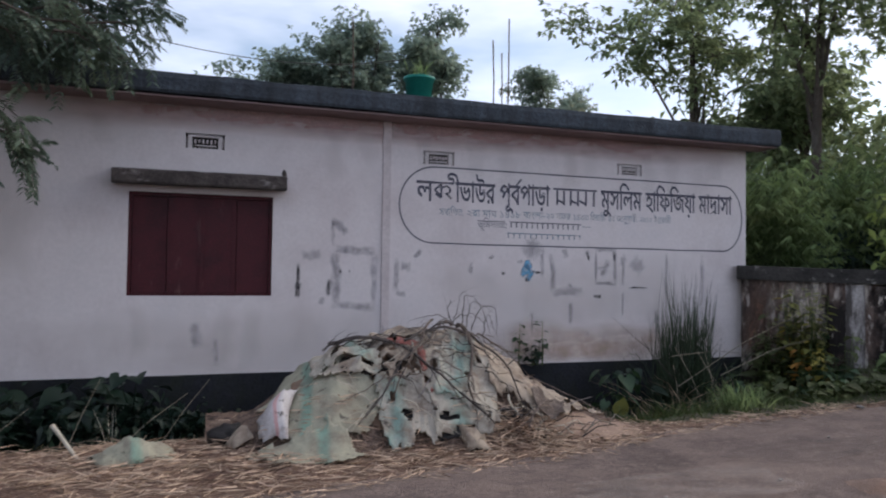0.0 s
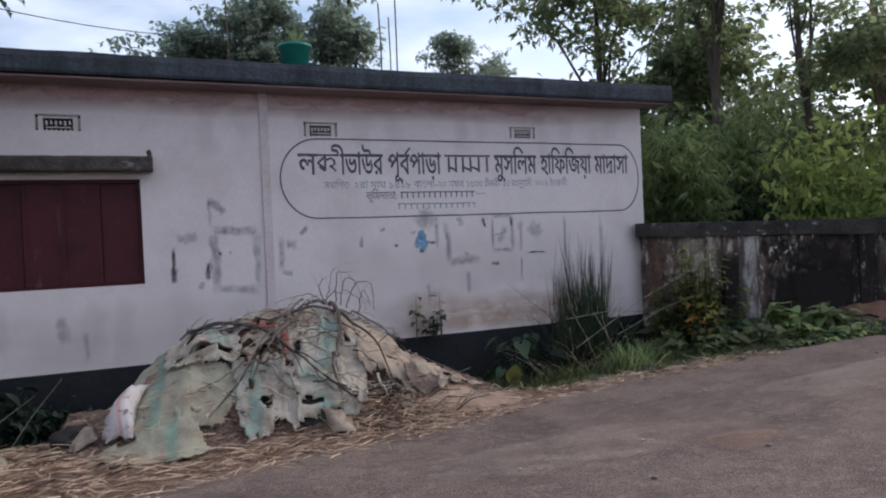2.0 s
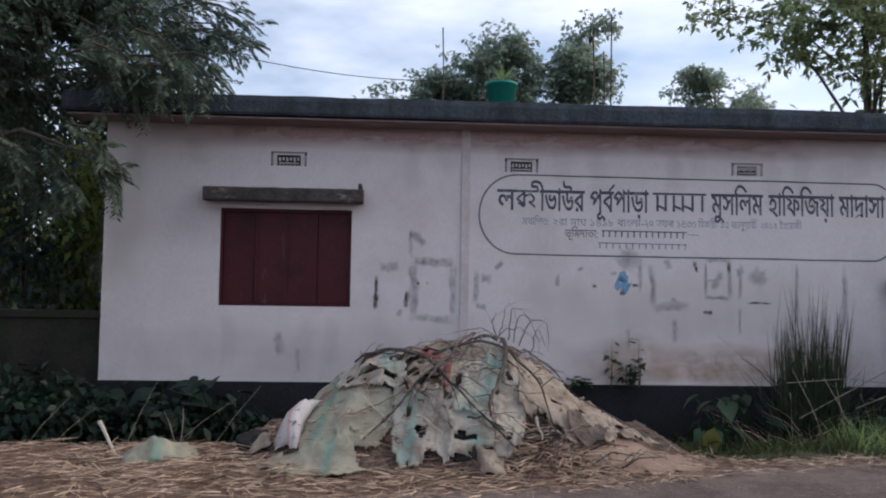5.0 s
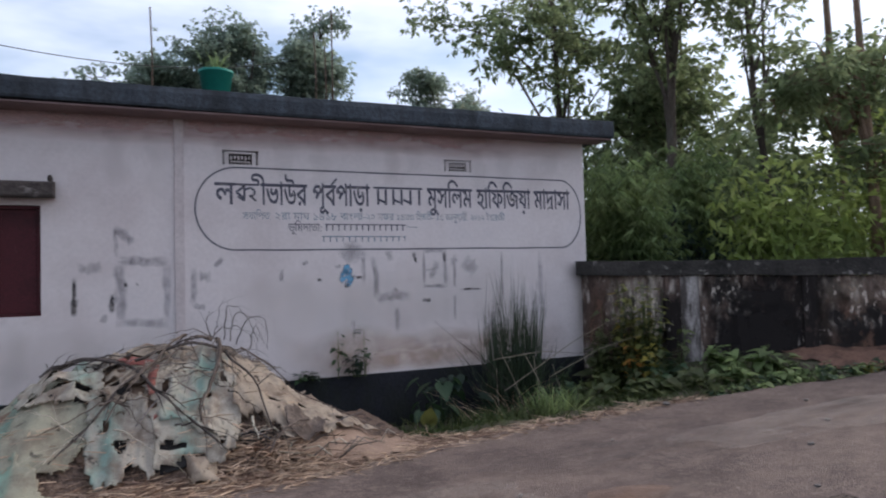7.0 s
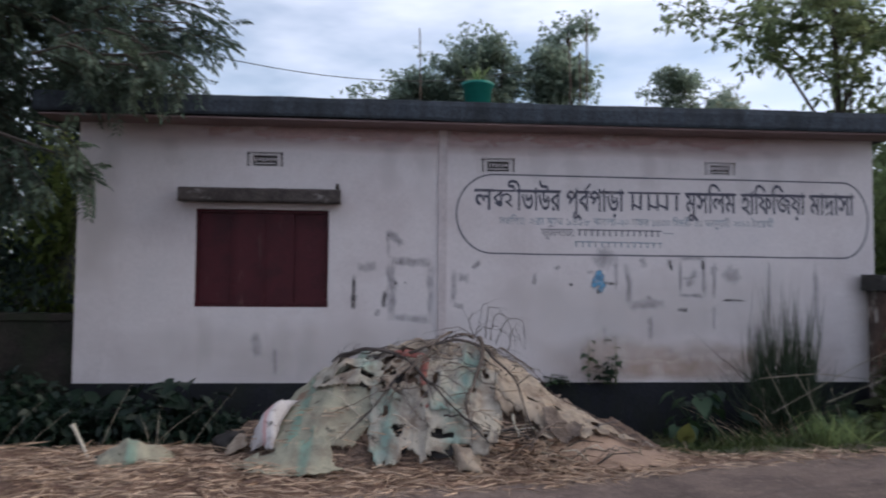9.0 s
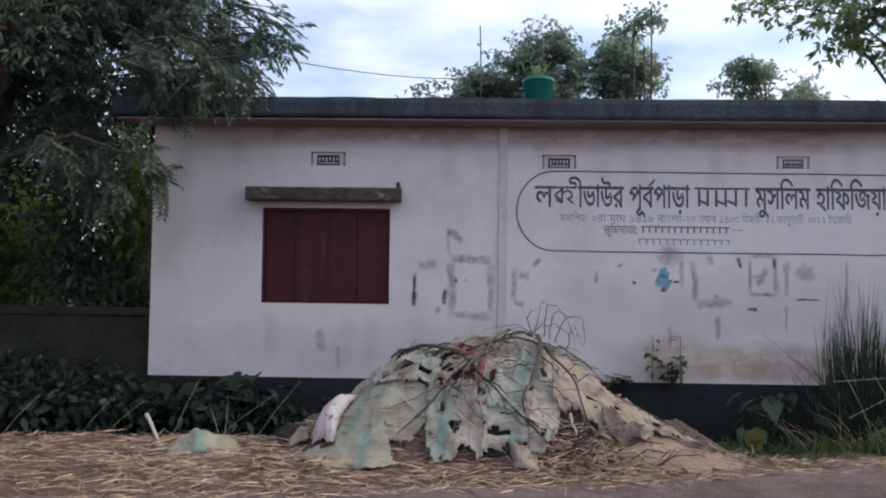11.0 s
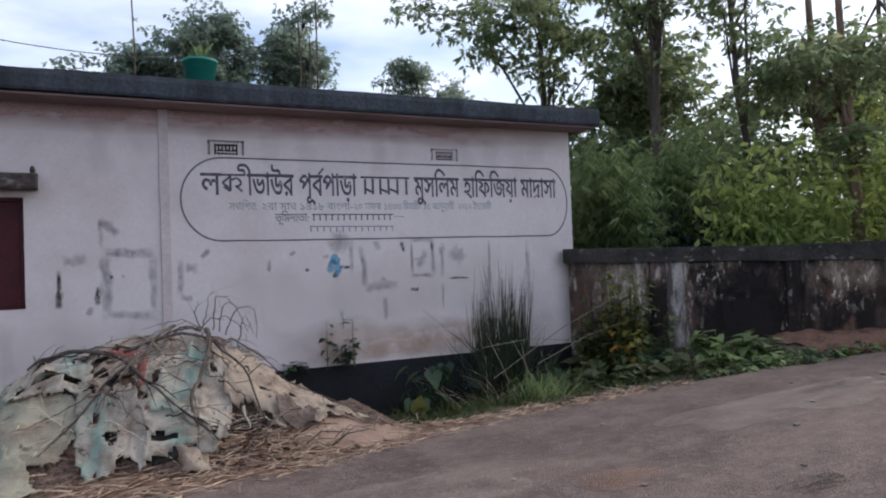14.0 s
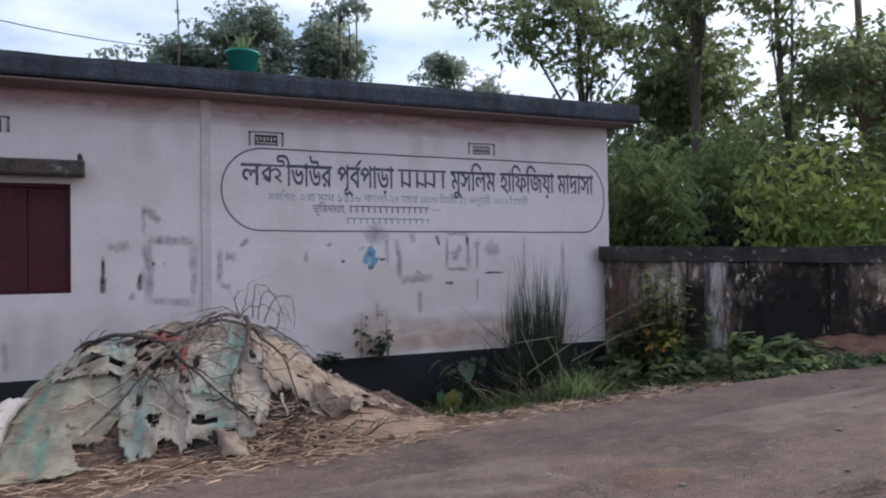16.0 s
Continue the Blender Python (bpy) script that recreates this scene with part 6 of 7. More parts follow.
bush("shrub", 12.5, 6.5, 0.0, (2.4, 1.4, 2.2), 2200, (0.26, 0.45), M_LEAF, "green shrub in the shade of the grove", 40, 0.5, 14, "bush", G)

# shrubs added with darkened leaves to fill the shaded recess
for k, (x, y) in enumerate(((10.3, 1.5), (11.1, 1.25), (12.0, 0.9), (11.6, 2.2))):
    bush("shrub", x, y, 0.0, (0.75, 0.4, 1.0), 1500, (0.17, 0.45), M_LEAF_SHADED, "dark shrub in deep shade under the bamboo", 340 + k, 0.5, 12, "bush", G)

# trees beyond the roof, distance haze mixed into their leaf colour
tree("tree", 5.1, 14.0, 9.9, 0.18, ((0.0, 0, 8.6), (1.75, 1.4, 1.5)), (0.15, 0.5), 16500, M_LEAF_HAZY, "rounded leafy tree beyond the school roof", 21, (0.1, 0), 22, clump_r=0.46, clumps=176)
tree("tree", 3.0, 14.6, 8.9, 0.16, ((0.0, 0, 7.9), (1.9, 1.4, 1.15)), (0.15, 0.5), 14500, M_LEAF_HAZY, "low spreading leafy tree beyond the school roof", 25, (0.1, 0), 20, clump_r=0.46, clumps=160)
tree("tree", 8.0, 14.4, 10.4, 0.14, ((-0.15, 0, 9.1), (1.5, 1.3, 1.65)), (0.15, 0.5), 14500, M_LEAF_HAZY, "round-headed tree beyond the school roof", 22, (0.1, 0), 20, clump_r=0.46, clumps=160)
tree("tree", 12.6, 14.5, 8.5, 0.10, ((-0.2, 0, 8.25), (2.3, 1.0, 0.30)), (0.14, 0.45), 5200, M_LEAF_HAZY, "flat-topped distant tree beyond the roof", 23, (-0.2, 0), 9, clump_r=0.32)
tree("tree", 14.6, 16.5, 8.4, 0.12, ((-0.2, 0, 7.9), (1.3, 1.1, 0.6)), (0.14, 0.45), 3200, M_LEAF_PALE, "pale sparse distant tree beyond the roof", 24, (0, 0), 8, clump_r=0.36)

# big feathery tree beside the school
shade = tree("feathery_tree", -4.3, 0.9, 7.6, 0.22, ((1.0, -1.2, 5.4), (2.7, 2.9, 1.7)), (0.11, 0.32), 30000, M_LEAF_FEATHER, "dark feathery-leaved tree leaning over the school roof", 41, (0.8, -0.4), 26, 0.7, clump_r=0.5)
rg = np.random.default_rng(42)
sprays = []
for k in range(170):
    a = np.array([rg.uniform(-0.4, 2.9), rg.uniform(-1.3, 0.9), rg.uniform(4.1, 6.6)])
    a[2] = max(a[2], 4.1)
    sprays.append((tuple(a), tuple(a + np.array([rg.uniform(0.4, 1.2), rg.uniform(-0.5, 0.2), rg.uniform(-0.7, 0.15)]))))
for k in range(26):
    a = np.array([rg.uniform(2.7, 3.8), rg.uniform(-1.5, -0.2), rg.uniform(4.15, 5.4)])
    sprays.append((tuple(a), tuple(a + np.array([rg.uniform(0.5, 1.2), rg.uniform(-0.4, 0.1), rg.uniform(-0.5, 0.1)]))))
# fronds that hang over the roof's edge, and a low bough in front of the wall
for k in range(14):
    a = np.array([rg.uniform(2.9, 4.2), rg.uniform(-2.2, -1.6), rg.uniform(4.05, 4.6)])
    sprays.append((tuple(a), tuple(a + np.array([rg.uniform(0.3, 0.7), rg.uniform(-0.2, 0.1), rg.uniform(-0.4, 0.0)]))))
for k in range(11):
    a = np.array([rg.uniform(2.4, 3.45), rg.uniform(-2.4, -2.0), rg.uniform(3.0, 3.5)])
    sprays.append((tuple(a), tuple(a + np.array([rg.uniform(0.2, 0.45), rg.uniform(-0.25, 0.0), rg.uniform(-0.45, -0.15)]))))
bough = Tubes()
bough.add([(0.3, -0.2, 3.2), (1.4, -1.2, 3.3), (2.6, -2.0, 3.4), (3.6, -2.2, 3.05)], [0.06, 0.045, 0.025, 0.008], 7)
bough.make("limb", M_BARK, shade)
frond_tree_crown(shade, sprays, M_LEAF_FEATHER, rg)
G = "undergrowth beside the school"
bush("shrub", -2.5, 1.6, 0, (0.8, 0.8, 1.5), 3200, (0.15, 0.42), M_LIME, "yellow-green shrub behind the low wall", 51, 0.6, 14, "bush", G)
bush("shrub", -4.0, 1.8, 0, (0.9, 0.8, 1.4), 3200, (0.15, 0.42), M_LIME, "yellow-green shrub behind the low wall", 52, 0.6, 14, "bush", G)
# from here the thicket's shade is painted into the leaves
bush("shrub", -2.6, 0.7, 0.0, (0.7, 0.4, 1.5), 1300, (0.14, 0.42), M_LEAF_SHADED, "dark shrub behind the low wall", 53, 0.6, 14, "bush", G)
bush("shrub", -4.3, 0.9, 0.0, (0.9, 0.5, 1.5), 1300, (0.14, 0.42), M_LEAF_SHADED, "dark shrub behind the low wall", 54, 0.6, 14, "bush", G)
bush("shrub", -6.0, 2.5, 0.0, (1.6, 1.0, 2.0), 3600, (0.18, 0.42), M_LEAF_SHADED, "dark shrub behind the low wall", 55, 0.6, 14, "bush", G)
tree("tree", -7.5, 6.0, 8.5, 0.18, ((0, 0, 4.8), (3.0, 2.4, 3.0)), (0.2, 0.45), 6000, M_LEAF_SHADED, "dark leafy tree behind the low wall", 56, (0.2, 0), 12, clump_r=0.6)

# added outside the camera's view, only to shade the left side
tree("tree", -4.7, -3.3, 7.2, 0.2, ((0.8, 0.1, 4.0), (1.35, 1.9, 2.1)), (0.2, 0.48), 19000, M_LEAF_SHADED, "dark leafy tree overhanging the verge", 57, (0.3, 0.2), 24, clump_r=0.55, clumps=190, reach=(0.2, 0.95))
bush("shrub", -2.5, 2.7, 0.0, (0.9, 0.5, 2.3), 3600, (0.16, 0.42), M_LEAF_SHADED, "tall dark shrub in the thicket behind the low wall", 58, 0.6, 14, "bush", G)
bush("shrub", -4.4, 2.9, 0.0, (1.0, 0.5, 2.4), 3600, (0.16, 0.42), M_LEAF_SHADED, "tall dark shrub in the thicket behind the low wall", 59, 0.6, 14, "bush", G)

# far woods all round
P, D = [], []
rg = np.random.default_rng(60)
for k in range(150):
    a = rg.uniform(-0.35, math.pi + 0.35)
    R = rg.uniform(30, 46)
    c = np.array([3 + R * math.cos(a), -4 + R * math.sin(a), rg.uniform(0.5, 3.0)])
    g = rg.normal(size=(240, 3)) * np.array([1.5, 1.5, 1.3])
    p = c + g
    p[:, 2] = np.abs(p[:, 2])
    P.append(p)
    D.append(rg.normal(size=(240, 3)))
P, D = np.concatenate(P), np.concatenate(D)
tagged(leaves("far_woods", P, D, 0.55 * rg.uniform(0.6, 1.2, len(P)), 0.3, M_LEAF, rng=rg), "green far woods round the village", "woods", kind="stuff")

# ---- verge plants ----


def clump(name, x, y, n, spread, length, width, lean, mat, label, seed, bend=0.25, category="grass", group=""):
    rg = np.random.default_rng(seed)
    P = np.stack([rg.normal(0, spread[0], n), rg.normal(0, spread[1], n), np.full(n, -0.03)], -1)
    D = np.stack([rg.normal(0, lean, n) + P[:, 0] * 0.22, rg.normal(0, lean, n), np.ones(n)], -1)
    o = blades(name, P, D, rg.uniform(length[0], length[1], n), width, mat, bend=bend, rng=rg)
    o.location = (x, y, ground_z(x, y))
    return tagged(o, label, category, group, "stuff")


for k, (x, y, n, top) in enumerate(((6.42, -0.70, 120, 1.65), (6.66, -0.72, 190, 1.95), (6.86, -0.74, 150, 1.85), (6.52, -0.60, 90, 1.5))):
    clump("reed_clump", x, y, n, (0.055, 0.07), (0.6, top), 0.012, 0.045, M_REED, "tall dark green reed clump against the school wall", 71 + 10 * k, 0.07, "reeds", "reeds by the wall")
clump("reed_clump", 6.62, -0.78, 300, (0.20, 0.12), (0.5, 1.25), 0.012, 0.16, M_REED, "short arching reeds round the tall clump", 72, 0.3, "reeds", "reeds by the wall")
clump("reed_clump", 6.55, -0.62, 7, (0.25, 0.06), (1.9, 2.3), 0.008, 0.05, M_REED, "few thin tall reed stalks above the clump", 75, 0.05, "reeds", "reeds by the wall")
clump("reed_clump", 6.55, -0.85, 90, (0.26, 0.16), (0.35, 0.9), 0.010, 0.45, M_STRAW, "dry pale leaves hanging round the reed clump", 73, 0.6, "reeds")
G = "dry stalks by the reeds"
for k, (a, b, r) in enumerate((((6.35, -1.0, 0.02), (8.25, -1.1, 0.95), 0.010), ((6.9, -1.1, 0.15), (8.3, -1.25, 0.62), 0.009), ((6.1, -1.2, 0.42), (7.4, -1.2, 0.40), 0.008), ((6.4, -1.0, 0.0), (5.65, -0.6, 0.85), 0.008), ((6.5, -1.1, 0.0), (5.85, -0.75, 0.62), 0.007), ((6.62, -1.0, 0.45), (6.75, -1.4, -0.25), 0.008), ((6.3, -1.0, 0.5), (6.38, -1.5, -0.25), 0.007), ((6.95, -1.1, 0.3), (6.85, -1.5, -0.2), 0.007), ((6.75, -1.0, 0.4), (6.6, -1.4, -0.2), 0.006), ((6.2, -1.1, 0.3), (6.0, -1.5, -0.2), 0.006))):
    T = Tubes()
    a, b = Vector(a), Vector(b)
    T.add([a, a.lerp(b, 0.5) + Vector((0, 0, 0.06)), b], [r * 0.6, r * 0.5, r * 0.25], 5)
    tagged(T.make("dry_stalk", M_STALK if k < 3 or k > 4 else M_TWIG), "pale dry reed stalk leaning out of the weeds", "stalk", G)


def broad_leaf(bm, base, d, size, roll, cup=0.25, heart=0.32):
    """A heart-shaped leaf blade with a folded midrib."""
    d = Vector(d).normalized()
    side = d.cross(Vector((math.sin(roll) * 0.3, math.cos(roll) * 0.3, 1))).normalized()
    up = side.cross(d)
    prof = [(-heart, 0.16), (-0.22, 0.34), (0.0, 0.46), (0.25, 0.44), (0.5, 0.32), (0.78, 0.14), (1.0, 0.0)]
    base = Vector(base)
    mids = [bm.verts.new(base + d * size * max(t, 0.0 if k else -0.02) - up * size * 0.25 * max(t, 0) ** 2) for k, (t, w) in enumerate(prof)]
    for sg in (-1, 1):
        edge = [bm.verts.new(base + d * size * t + side * sg * w * size + up * size * (cup * w - 0.25 * max(t, 0) ** 2)) for t, w in prof]
        for k in range(len(prof) - 1):
            if prof[k + 1][1] == 0:
                bm.faces.new([mids[k], mids[k + 1], edge[k]] if sg > 0 else [mids[k + 1], mids[k], edge[k]])
            else:
                q = [mids[k], mids[k + 1], edge[k + 1], edge[k]]
                bm.faces.new(q if sg > 0 else q[::-1])


def taro(x, y, n, size, mat, label, seed, tall=0.4, group="taro plants"):
    rg = random.Random(seed)
    root = thing("taro_plant", label, "plant", group, at=(x, y, ground_z(x, y) - 0.02))
    for k in range(n):
        a = 2 * math.pi * (k + rg.random()) / n
        h, o = tall * rg.uniform(0.6, 1.15), tall * rg.uniform(0.2, 0.55)
        tip = Vector((math.cos(a) * o, math.sin(a) * o, h))
        T = Tubes()
        T.add([(0, 0, 0), (tip.x * 0.3, tip.y * 0.3, h * 0.6), tuple(tip)], [0.011, 0.008, 0.005], 5)
        leaf_part = T.make("stalk", mat, root)
        bm = bmesh.new()
        broad_leaf(bm, tip, (math.cos(a), math.sin(a), rg.uniform(-0.9, 0.1)), size * rg.uniform(0.7, 1.15), rg.random() * 6)
        part("leaf", bm, mat, root, smooth=True)
    return root


taro(5.55, -0.95, 8, 0.20, M_TARO, "broad-leaved green taro plant in the ditch", 81, 0.62)
taro(5.30, -1.15, 6, 0.15, M_TARO, "broad-leaved green taro plant in the ditch", 82, 0.42)
taro(5.85, -0.7, 6, 0.19, M_TARO_SHADED, "broad-leaved green taro plant in the ditch", 83, 0.62)
root = thing("young_leaf", "single bright yellow-green upright leaf by the road", "plant", at=(5.12, -1.62, ground_z(5.12, -1.62)))
T = Tubes()
T.add([(0, 0, -0.02), (0, 0, 0.12), (0.01, 0, 0.2)], [0.008, 0.007, 0.005], 5)
T.make("stalk", M_OLIVE, root)
for k, (d, s) in enumerate((((0.05, -0.3, 1), 0.19), ((0.5, -0.5, 0.5), 0.12))):
    bm = bmesh.new()
    broad_leaf(bm, (0.01, -0.02 * k, 0.16), d, s, 1.0 + k)
    part("leaf", bm, M_OLIVE, root, smooth=True)
# taros whose near-black green carries the shade under the tree
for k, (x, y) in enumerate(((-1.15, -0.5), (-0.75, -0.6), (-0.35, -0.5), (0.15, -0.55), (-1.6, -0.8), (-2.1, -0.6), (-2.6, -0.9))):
    taro(x, y, 8, 0.22 + 0.04 * (k % 3), M_TARO_SHADED, "dark taro plant in the shade at the foot of the wall", 100 + k, 0.56 + 0.06 * (k % 4), "shaded taro plants")


# weeds with the same shade painted into their leaves
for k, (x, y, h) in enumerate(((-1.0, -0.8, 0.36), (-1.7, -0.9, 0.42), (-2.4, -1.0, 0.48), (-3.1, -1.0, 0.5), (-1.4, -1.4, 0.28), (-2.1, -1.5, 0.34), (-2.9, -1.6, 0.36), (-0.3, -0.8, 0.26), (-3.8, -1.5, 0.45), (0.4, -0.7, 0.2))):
    bush("shaded_weed", x, y, ground_z(x, y), (0.42, 0.34, h), 700, (0.13, 0.5), M_TARO_SHADED, "dark leafy weeds in the shade at the wall's foot", 300 + k, 0.3, 8, "weeds", "shaded weeds")


def leafy_weed(x, y, n, height, size, mat, label, seed, spread=0.3, name="weed", group="roadside weeds", z=None):
    """Stems with many broad leaves in tiers."""
    rg = random.Random(seed)
    root = thing(name, label, "plant", group, at=(x, y, ground_z(x, y) - 0.02 if z is None else z))
    bm = bmesh.new()
    T = Tubes()
    for k in range(n):
        a, o = rg.random() * 6.28, spread * math.sqrt(rg.random())
        h = height * rg.uniform(0.5, 1.1)
        top = Vector((math.cos(a) * o, math.sin(a) * o, h))
        T.add([(top.x * 0.5, top.y * 0.5, 0), (top.x * 0.8, top.y * 0.8, h * 0.5), tuple(top)], [0.007, 0.006, 0.003], 4)
        for j in range(7):
            t = 0.25 + 0.75 * (j + rg.random()) / 7
            b = Vector((top.x * (0.5 + 0.5 * t), top.y * (0.5 + 0.5 * t), h * t))
            q = rg.random() * 6.28
            d = (math.cos(q), math.sin(q), rg.uniform(-0.5, 0.25))
            broad_leaf(bm, b + Vector(d) * 0.05, d, size * rg.uniform(0.6, 1.2), rg.random() * 6, 0.2, 0.2)
    part("foliage", bm, mat, root, smooth=True)
    T.make("stem_mass", M_GRASS, root)["kind"] = "stuff"
    return root


spots = [(8.15, -0.62, 9, 0.85, 0.13), (8.45, -0.95, 9, 0.75, 0.14), (7.95, -0.75, 9, 0.75, 0.13), (8.6, -1.35, 8, 0.55, 0.14), (8.3, -1.6, 8, 0.5, 0.14), (7.05, -1.85, 7, 0.34, 0.13), (7.35, -1.55, 8, 0.48, 0.14), (7.75, -1.75, 8, 0.46, 0.14), (7.6, -2.15, 8, 0.34, 0.13), (8.05, -1.35, 8, 0.55, 0.14), (7.2, -1.1, 8, 0.6, 0.13), (7.75, -1.0, 8, 0.6, 0.13), (8.2, -2.1, 7, 0.28, 0.12), (6.75, -1.3, 6, 0.45, 0.12), (7.95, -2.45, 6, 0.2, 0.11), (7.1, -2.3, 6, 0.24, 0.11)]
for k, (x, y, n, h, s) in enumerate(spots):
    leafy_weed(x, y, max(4, n - 3), h * (0.8 + 0.15 * (k % 4)), s * (0.75 + 0.2 * (k % 3)), (M_WEED, M_TARO, M_WEED)[k % 3], "dense dark-green broad-leaved weeds beside the boundary wall", 120 + k, 0.24)
for k, (x, y, n, h, s) in enumerate(((8.75, -1.95, 5, 0.42, 0.17), (9.15, -2.3, 6, 0.36, 0.17), (8.5, -2.4, 5, 0.26, 0.13), (8.95, -2.62, 5, 0.16, 0.12), (9.4, -2.62, 4, 0.16, 0.1))):
    leafy_weed(x, y, n, h, s, M_BAMBOO, "lighter green broad-leaved weeds at the wall's foot", 140 + k, 0.2)
leafy_weed(8.30, -0.95, 8, 1.2, 0.10, M_YELLOW, "climbing weed with yellowing leaves on the boundary wall", 150, 0.32, "climbing_weed")
leafy_weed(8.30, -0.95, 18, 1.25, 0.115, M_OLIVE, "climbing weed with yellow-green leaves on the boundary wall", 151, 0.36, "climbing_weed")
leafy_weed(8.48, -1.02, 18, 1.15, 0.11, M_OLIVE, "climbing weed with yellow-green leaves on the boundary wall", 154, 0.3, "climbing_weed")
leafy_weed(8.05, -0.75, 14, 1.1, 0.11, M_WEED, "dark green weed climbing the boundary wall", 155, 0.28, "climbing_weed")
leafy_weed(8.12, -1.15, 3, 0.85, 0.10, M_ORANGE, "weed with orange withering leaves", 152, 0.12, "withered_weed")
leafy_weed(8.15, -1.45, 5, 0.62, 0.12, M_YELLOW, "weed with yellow leaves", 153, 0.16, "withered_weed")
for k, (x, h) in enumerate(((4.60, 0.66), (4.80, 0.40), (4.93, 0.56), (4.30, 0.12), (4.15, 0.10), (4.86, 0.28))):
    leafy_weed(x, -0.12, 2, h, 0.085, M_TARO_SHADED if k % 2 else M_TARO, "small weed growing on the plinth ledge", 160 + k, 0.03, "wall_weed", "weeds on the plinth", z=0.205)

# grass over the verge and the ditch
P, D, L = [], [], []
rg = np.random.default_rng(200)
for k in range(26000):
    x = rg.uniform(-4.5, 9.5)
    e = road_edge(x)
    y = rg.uniform(e + 0.05, -0.05)
    if x > 8 and y > bwall_y(x) - 0.05:
        continue
    if x < 4.7 and y < -1.9:
        continue
    if heap_z(x, y) > 0.03:
        continue
    d = 0.55 + 0.6 * noise.noise((x * 1.2, y * 1.2, 11))
    if rg.random() > d:
        continue
    P.append((x, y, ground_z(x, y) - 0.01))
    D.append((rg.normal(0, 0.4), rg.normal(0, 0.4), 1.0))
    L.append(rg.uniform(0.06, 0.20) * (1.2 if y > e + 0.5 else 0.7))
tagged(blades("verge_grass", np.array(P), np.array(D), np.array(L), 0.009, M_GRASS, bend=0.45, rng=rg), "low dark grass and weeds over the verge", "grass", kind="stuff")
clump("grass_tuft", 6.30, -2.15, 170, (0.13, 0.10), (0.18, 0.42), 0.010, 0.22, M_BAMBOO, "bright green grass tuft at the road edge", 210, 0.3, "grass", "grass tufts")
clump("grass_tuft", 6.0, -2.25, 90, (0.12, 0.08), (0.12, 0.3), 0.009, 0.25, M_GRASS, "grass tuft at the road edge", 211, 0.3, "grass", "grass tufts")
clump("grass_tuft", 5.5, -2.2, 90, (0.16, 0.08), (0.1, 0.26), 0.009, 0.28, M_GRASS, "grass tuft at the road edge", 212, 0.3, "grass", "grass tufts")
clump("grass_tuft", 10.55, -3.0, 70, (0.06, 0.05), (0.1, 0.24), 0.008, 0.25, M_YELLOW, "dry grass tuft on the earth bank", 213, 0.3, "grass", "grass tufts")
clump("grass_tuft", 9.95, -2.95, 60, (0.06, 0.05), (0.08, 0.2), 0.008, 0.25, M_YELLOW, "dry grass tuft on the earth bank", 214, 0.3, "grass", "grass tufts")
clump("grass_stalk", 0.05, -1.3, 5, (0.06, 0.05), (0.6, 0.9), 0.007, 0.2, M_DRY, "thin dry stalks standing in the ditch", 215, 0.15, "grass", "grass tufts")

rg = random.Random(91)
for k in range(8):
    x, y = -1.7 + 0.36 * k + rg.uniform(-0.1, 0.1), rg.uniform(-2.1, -1.7)
    a, ln = rg.uniform(-0.2, 1.1), rg.uniform(0.4, 0.7)
    z = max(ground_z(x, y), litter_z(x, y)) - 0.01
    T = Tubes()
    T.add([(x, y, z), (x + ln * 0.5 * math.cos(a), y + 0.05, z + ln * 0.5 * math.sin(a) + 0.10), (x + ln * math.cos(a), y + 0.1, z + ln * math.sin(a) + 0.14)], [0.004, 0.003, 0.002], 5)
    tagged(T.make("dry_stalk", M_STALK), "thin dry stalk leaning out of the straw litter", "stalk", "dry stalks in the straw")

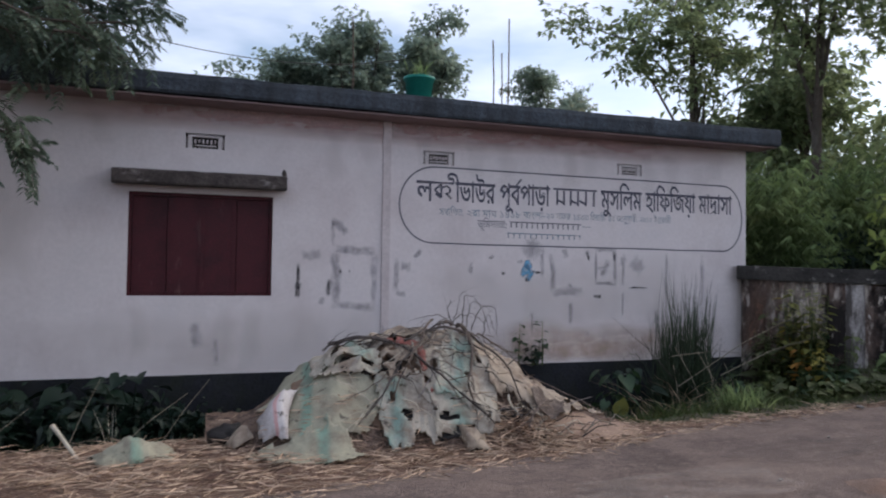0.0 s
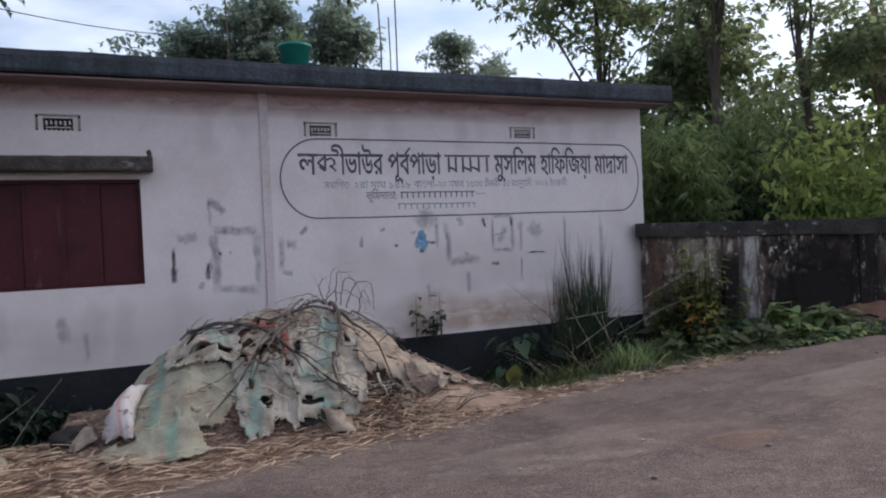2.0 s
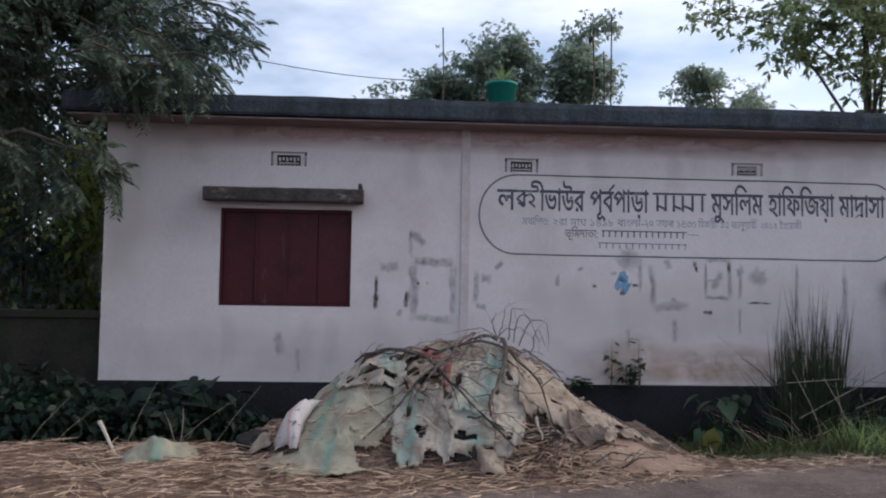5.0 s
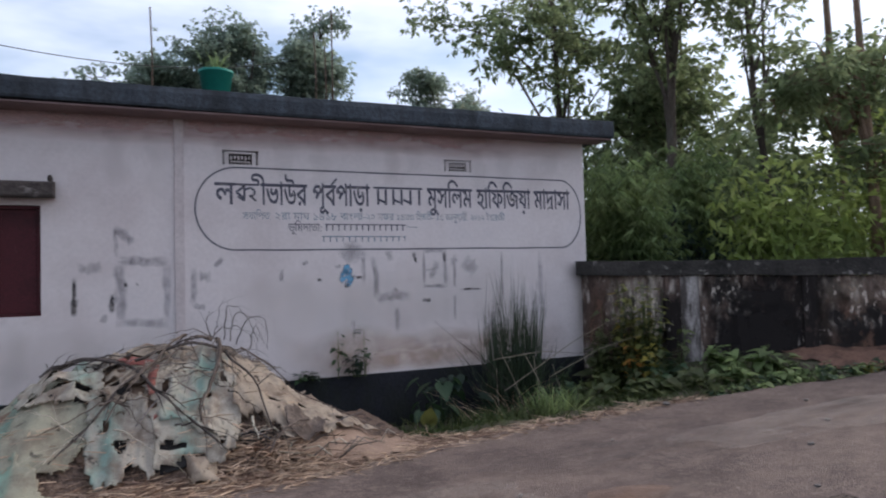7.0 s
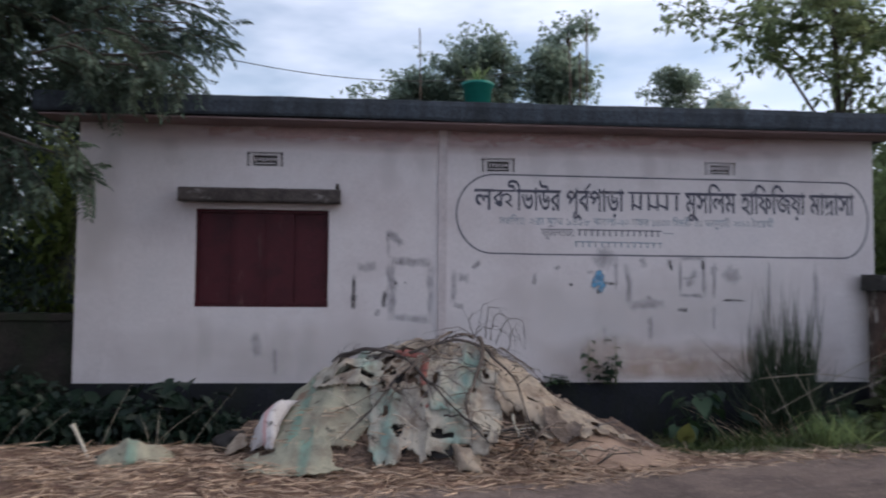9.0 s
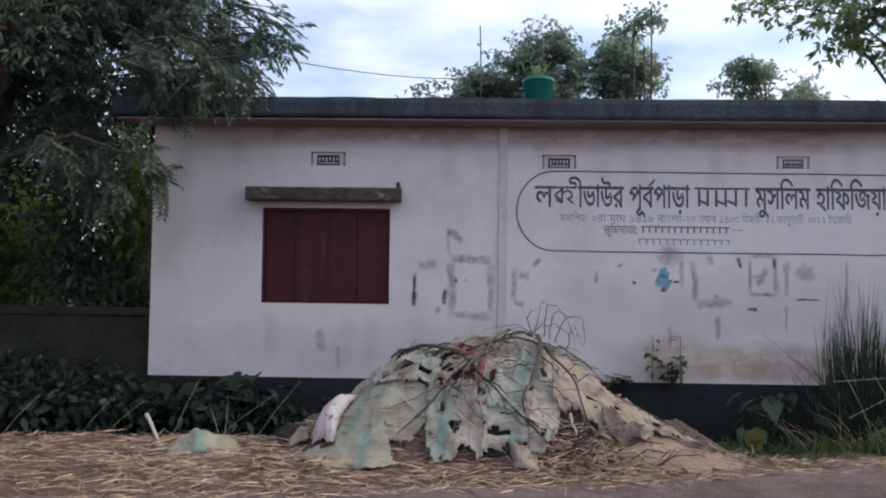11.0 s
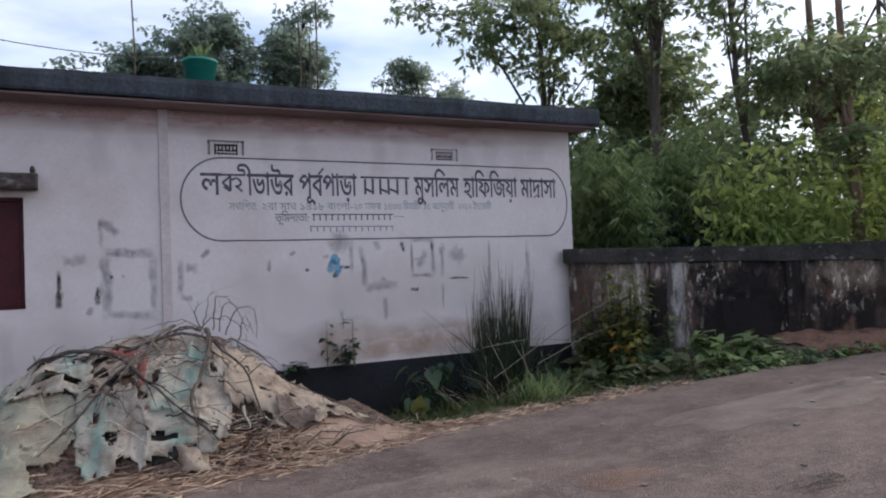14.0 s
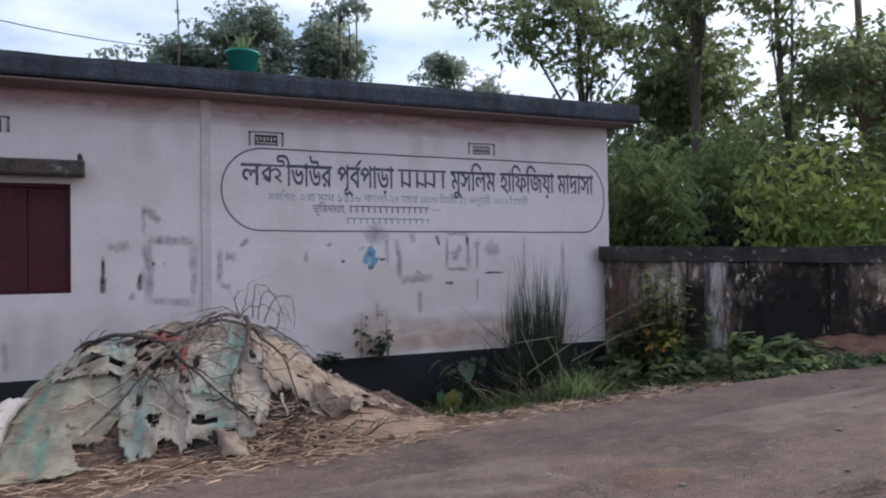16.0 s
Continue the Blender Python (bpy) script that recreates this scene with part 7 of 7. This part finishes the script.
# red earth bank under the boundary wall
tagged(grid_mesh("earth_bank", np.arange(9.4, 13.6, 0.08), np.arange(-5.2, -1.0, 0.08), lambda x, y: max(ground_z(x, y) + 0.02, road_z(x) - 0.03) + (0.02 * smooth01(9.9, 10.9, x) + 0.025 * noise.noise((x * 5, y * 5, 3)) + 0.02 * noise.noise((x * 13, y * 13, 4))) * smooth01(road_edge(x), road_edge(x) + 0.6, y), M_EARTH, keep=lambda x, y, z: road_edge(x) + 0.04 + 0.06 * noise.noise((x * 4, y * 4, 2)) < y < bwall_y(x) + 0.05 and x > 9.85 + 0.25 * noise.noise((y * 3, x, 0))), "bank of reddish bare earth under the boundary wall", "earth", kind="stuff")
for k in range(16):
    x = 7.9 + k * 0.16
    leafy_weed(x, road_edge(x) + 0.10 + 0.06 * math.sin(k * 2.1), 4, 0.10 + 0.04 * (k % 3), 0.075, M_BAMBOO if k % 2 else M_TARO, "low creeping weeds along the road edge", 170 + k, 0.12, "creeping_weed", "creeping weeds")
# loose stones on the road
stone_me = None
for k, (x, y, s) in enumerate(((6.9, -4.6, 0.022), (7.6, -4.2, 0.018), (5.2, -4.9, 0.016), (8.4, -4.4, 0.022), (6.2, -5.2, 0.015), (4.6, -4.4, 0.014), (7.05, -2.92, 0.03), (8.1, -3.6, 0.016), (3.6, -4.5, 0.014), (9.0, -3.9, 0.02), (5.9, -3.6, 0.013), (4.2, -5.0, 0.016), (2.2, -4.3, 0.014), (8.9, -5.1, 0.04), (8.75, -5.05, 0.03))):
    if stone_me is None:
        bm = bmesh.new()
        bmesh.ops.create_icosphere(bm, subdivisions=2, radius=1.0)
        for v in bm.verts:
            v.co = v.co * (1 + 0.35 * noise.noise(v.co * 1.7))
            v.co.z *= 0.6
        stone_me = bpy.data.meshes.new("stone")
        bm.to_mesh(stone_me)
        bm.free()
        stone_me.materials.append(M_STONE)
    o = new("stone", stone_me)
    o.matrix_world = Matrix.Translation((x, y, road_z(x) + 0.012 + s * 0.35)) @ Euler((0, 0, k * 1.3)).to_matrix().to_4x4() @ Matrix.Diagonal((s * 1.4, s, s, 1))
    tagged(o, "small grey stone lying on the road", "stone", "stones on the road")
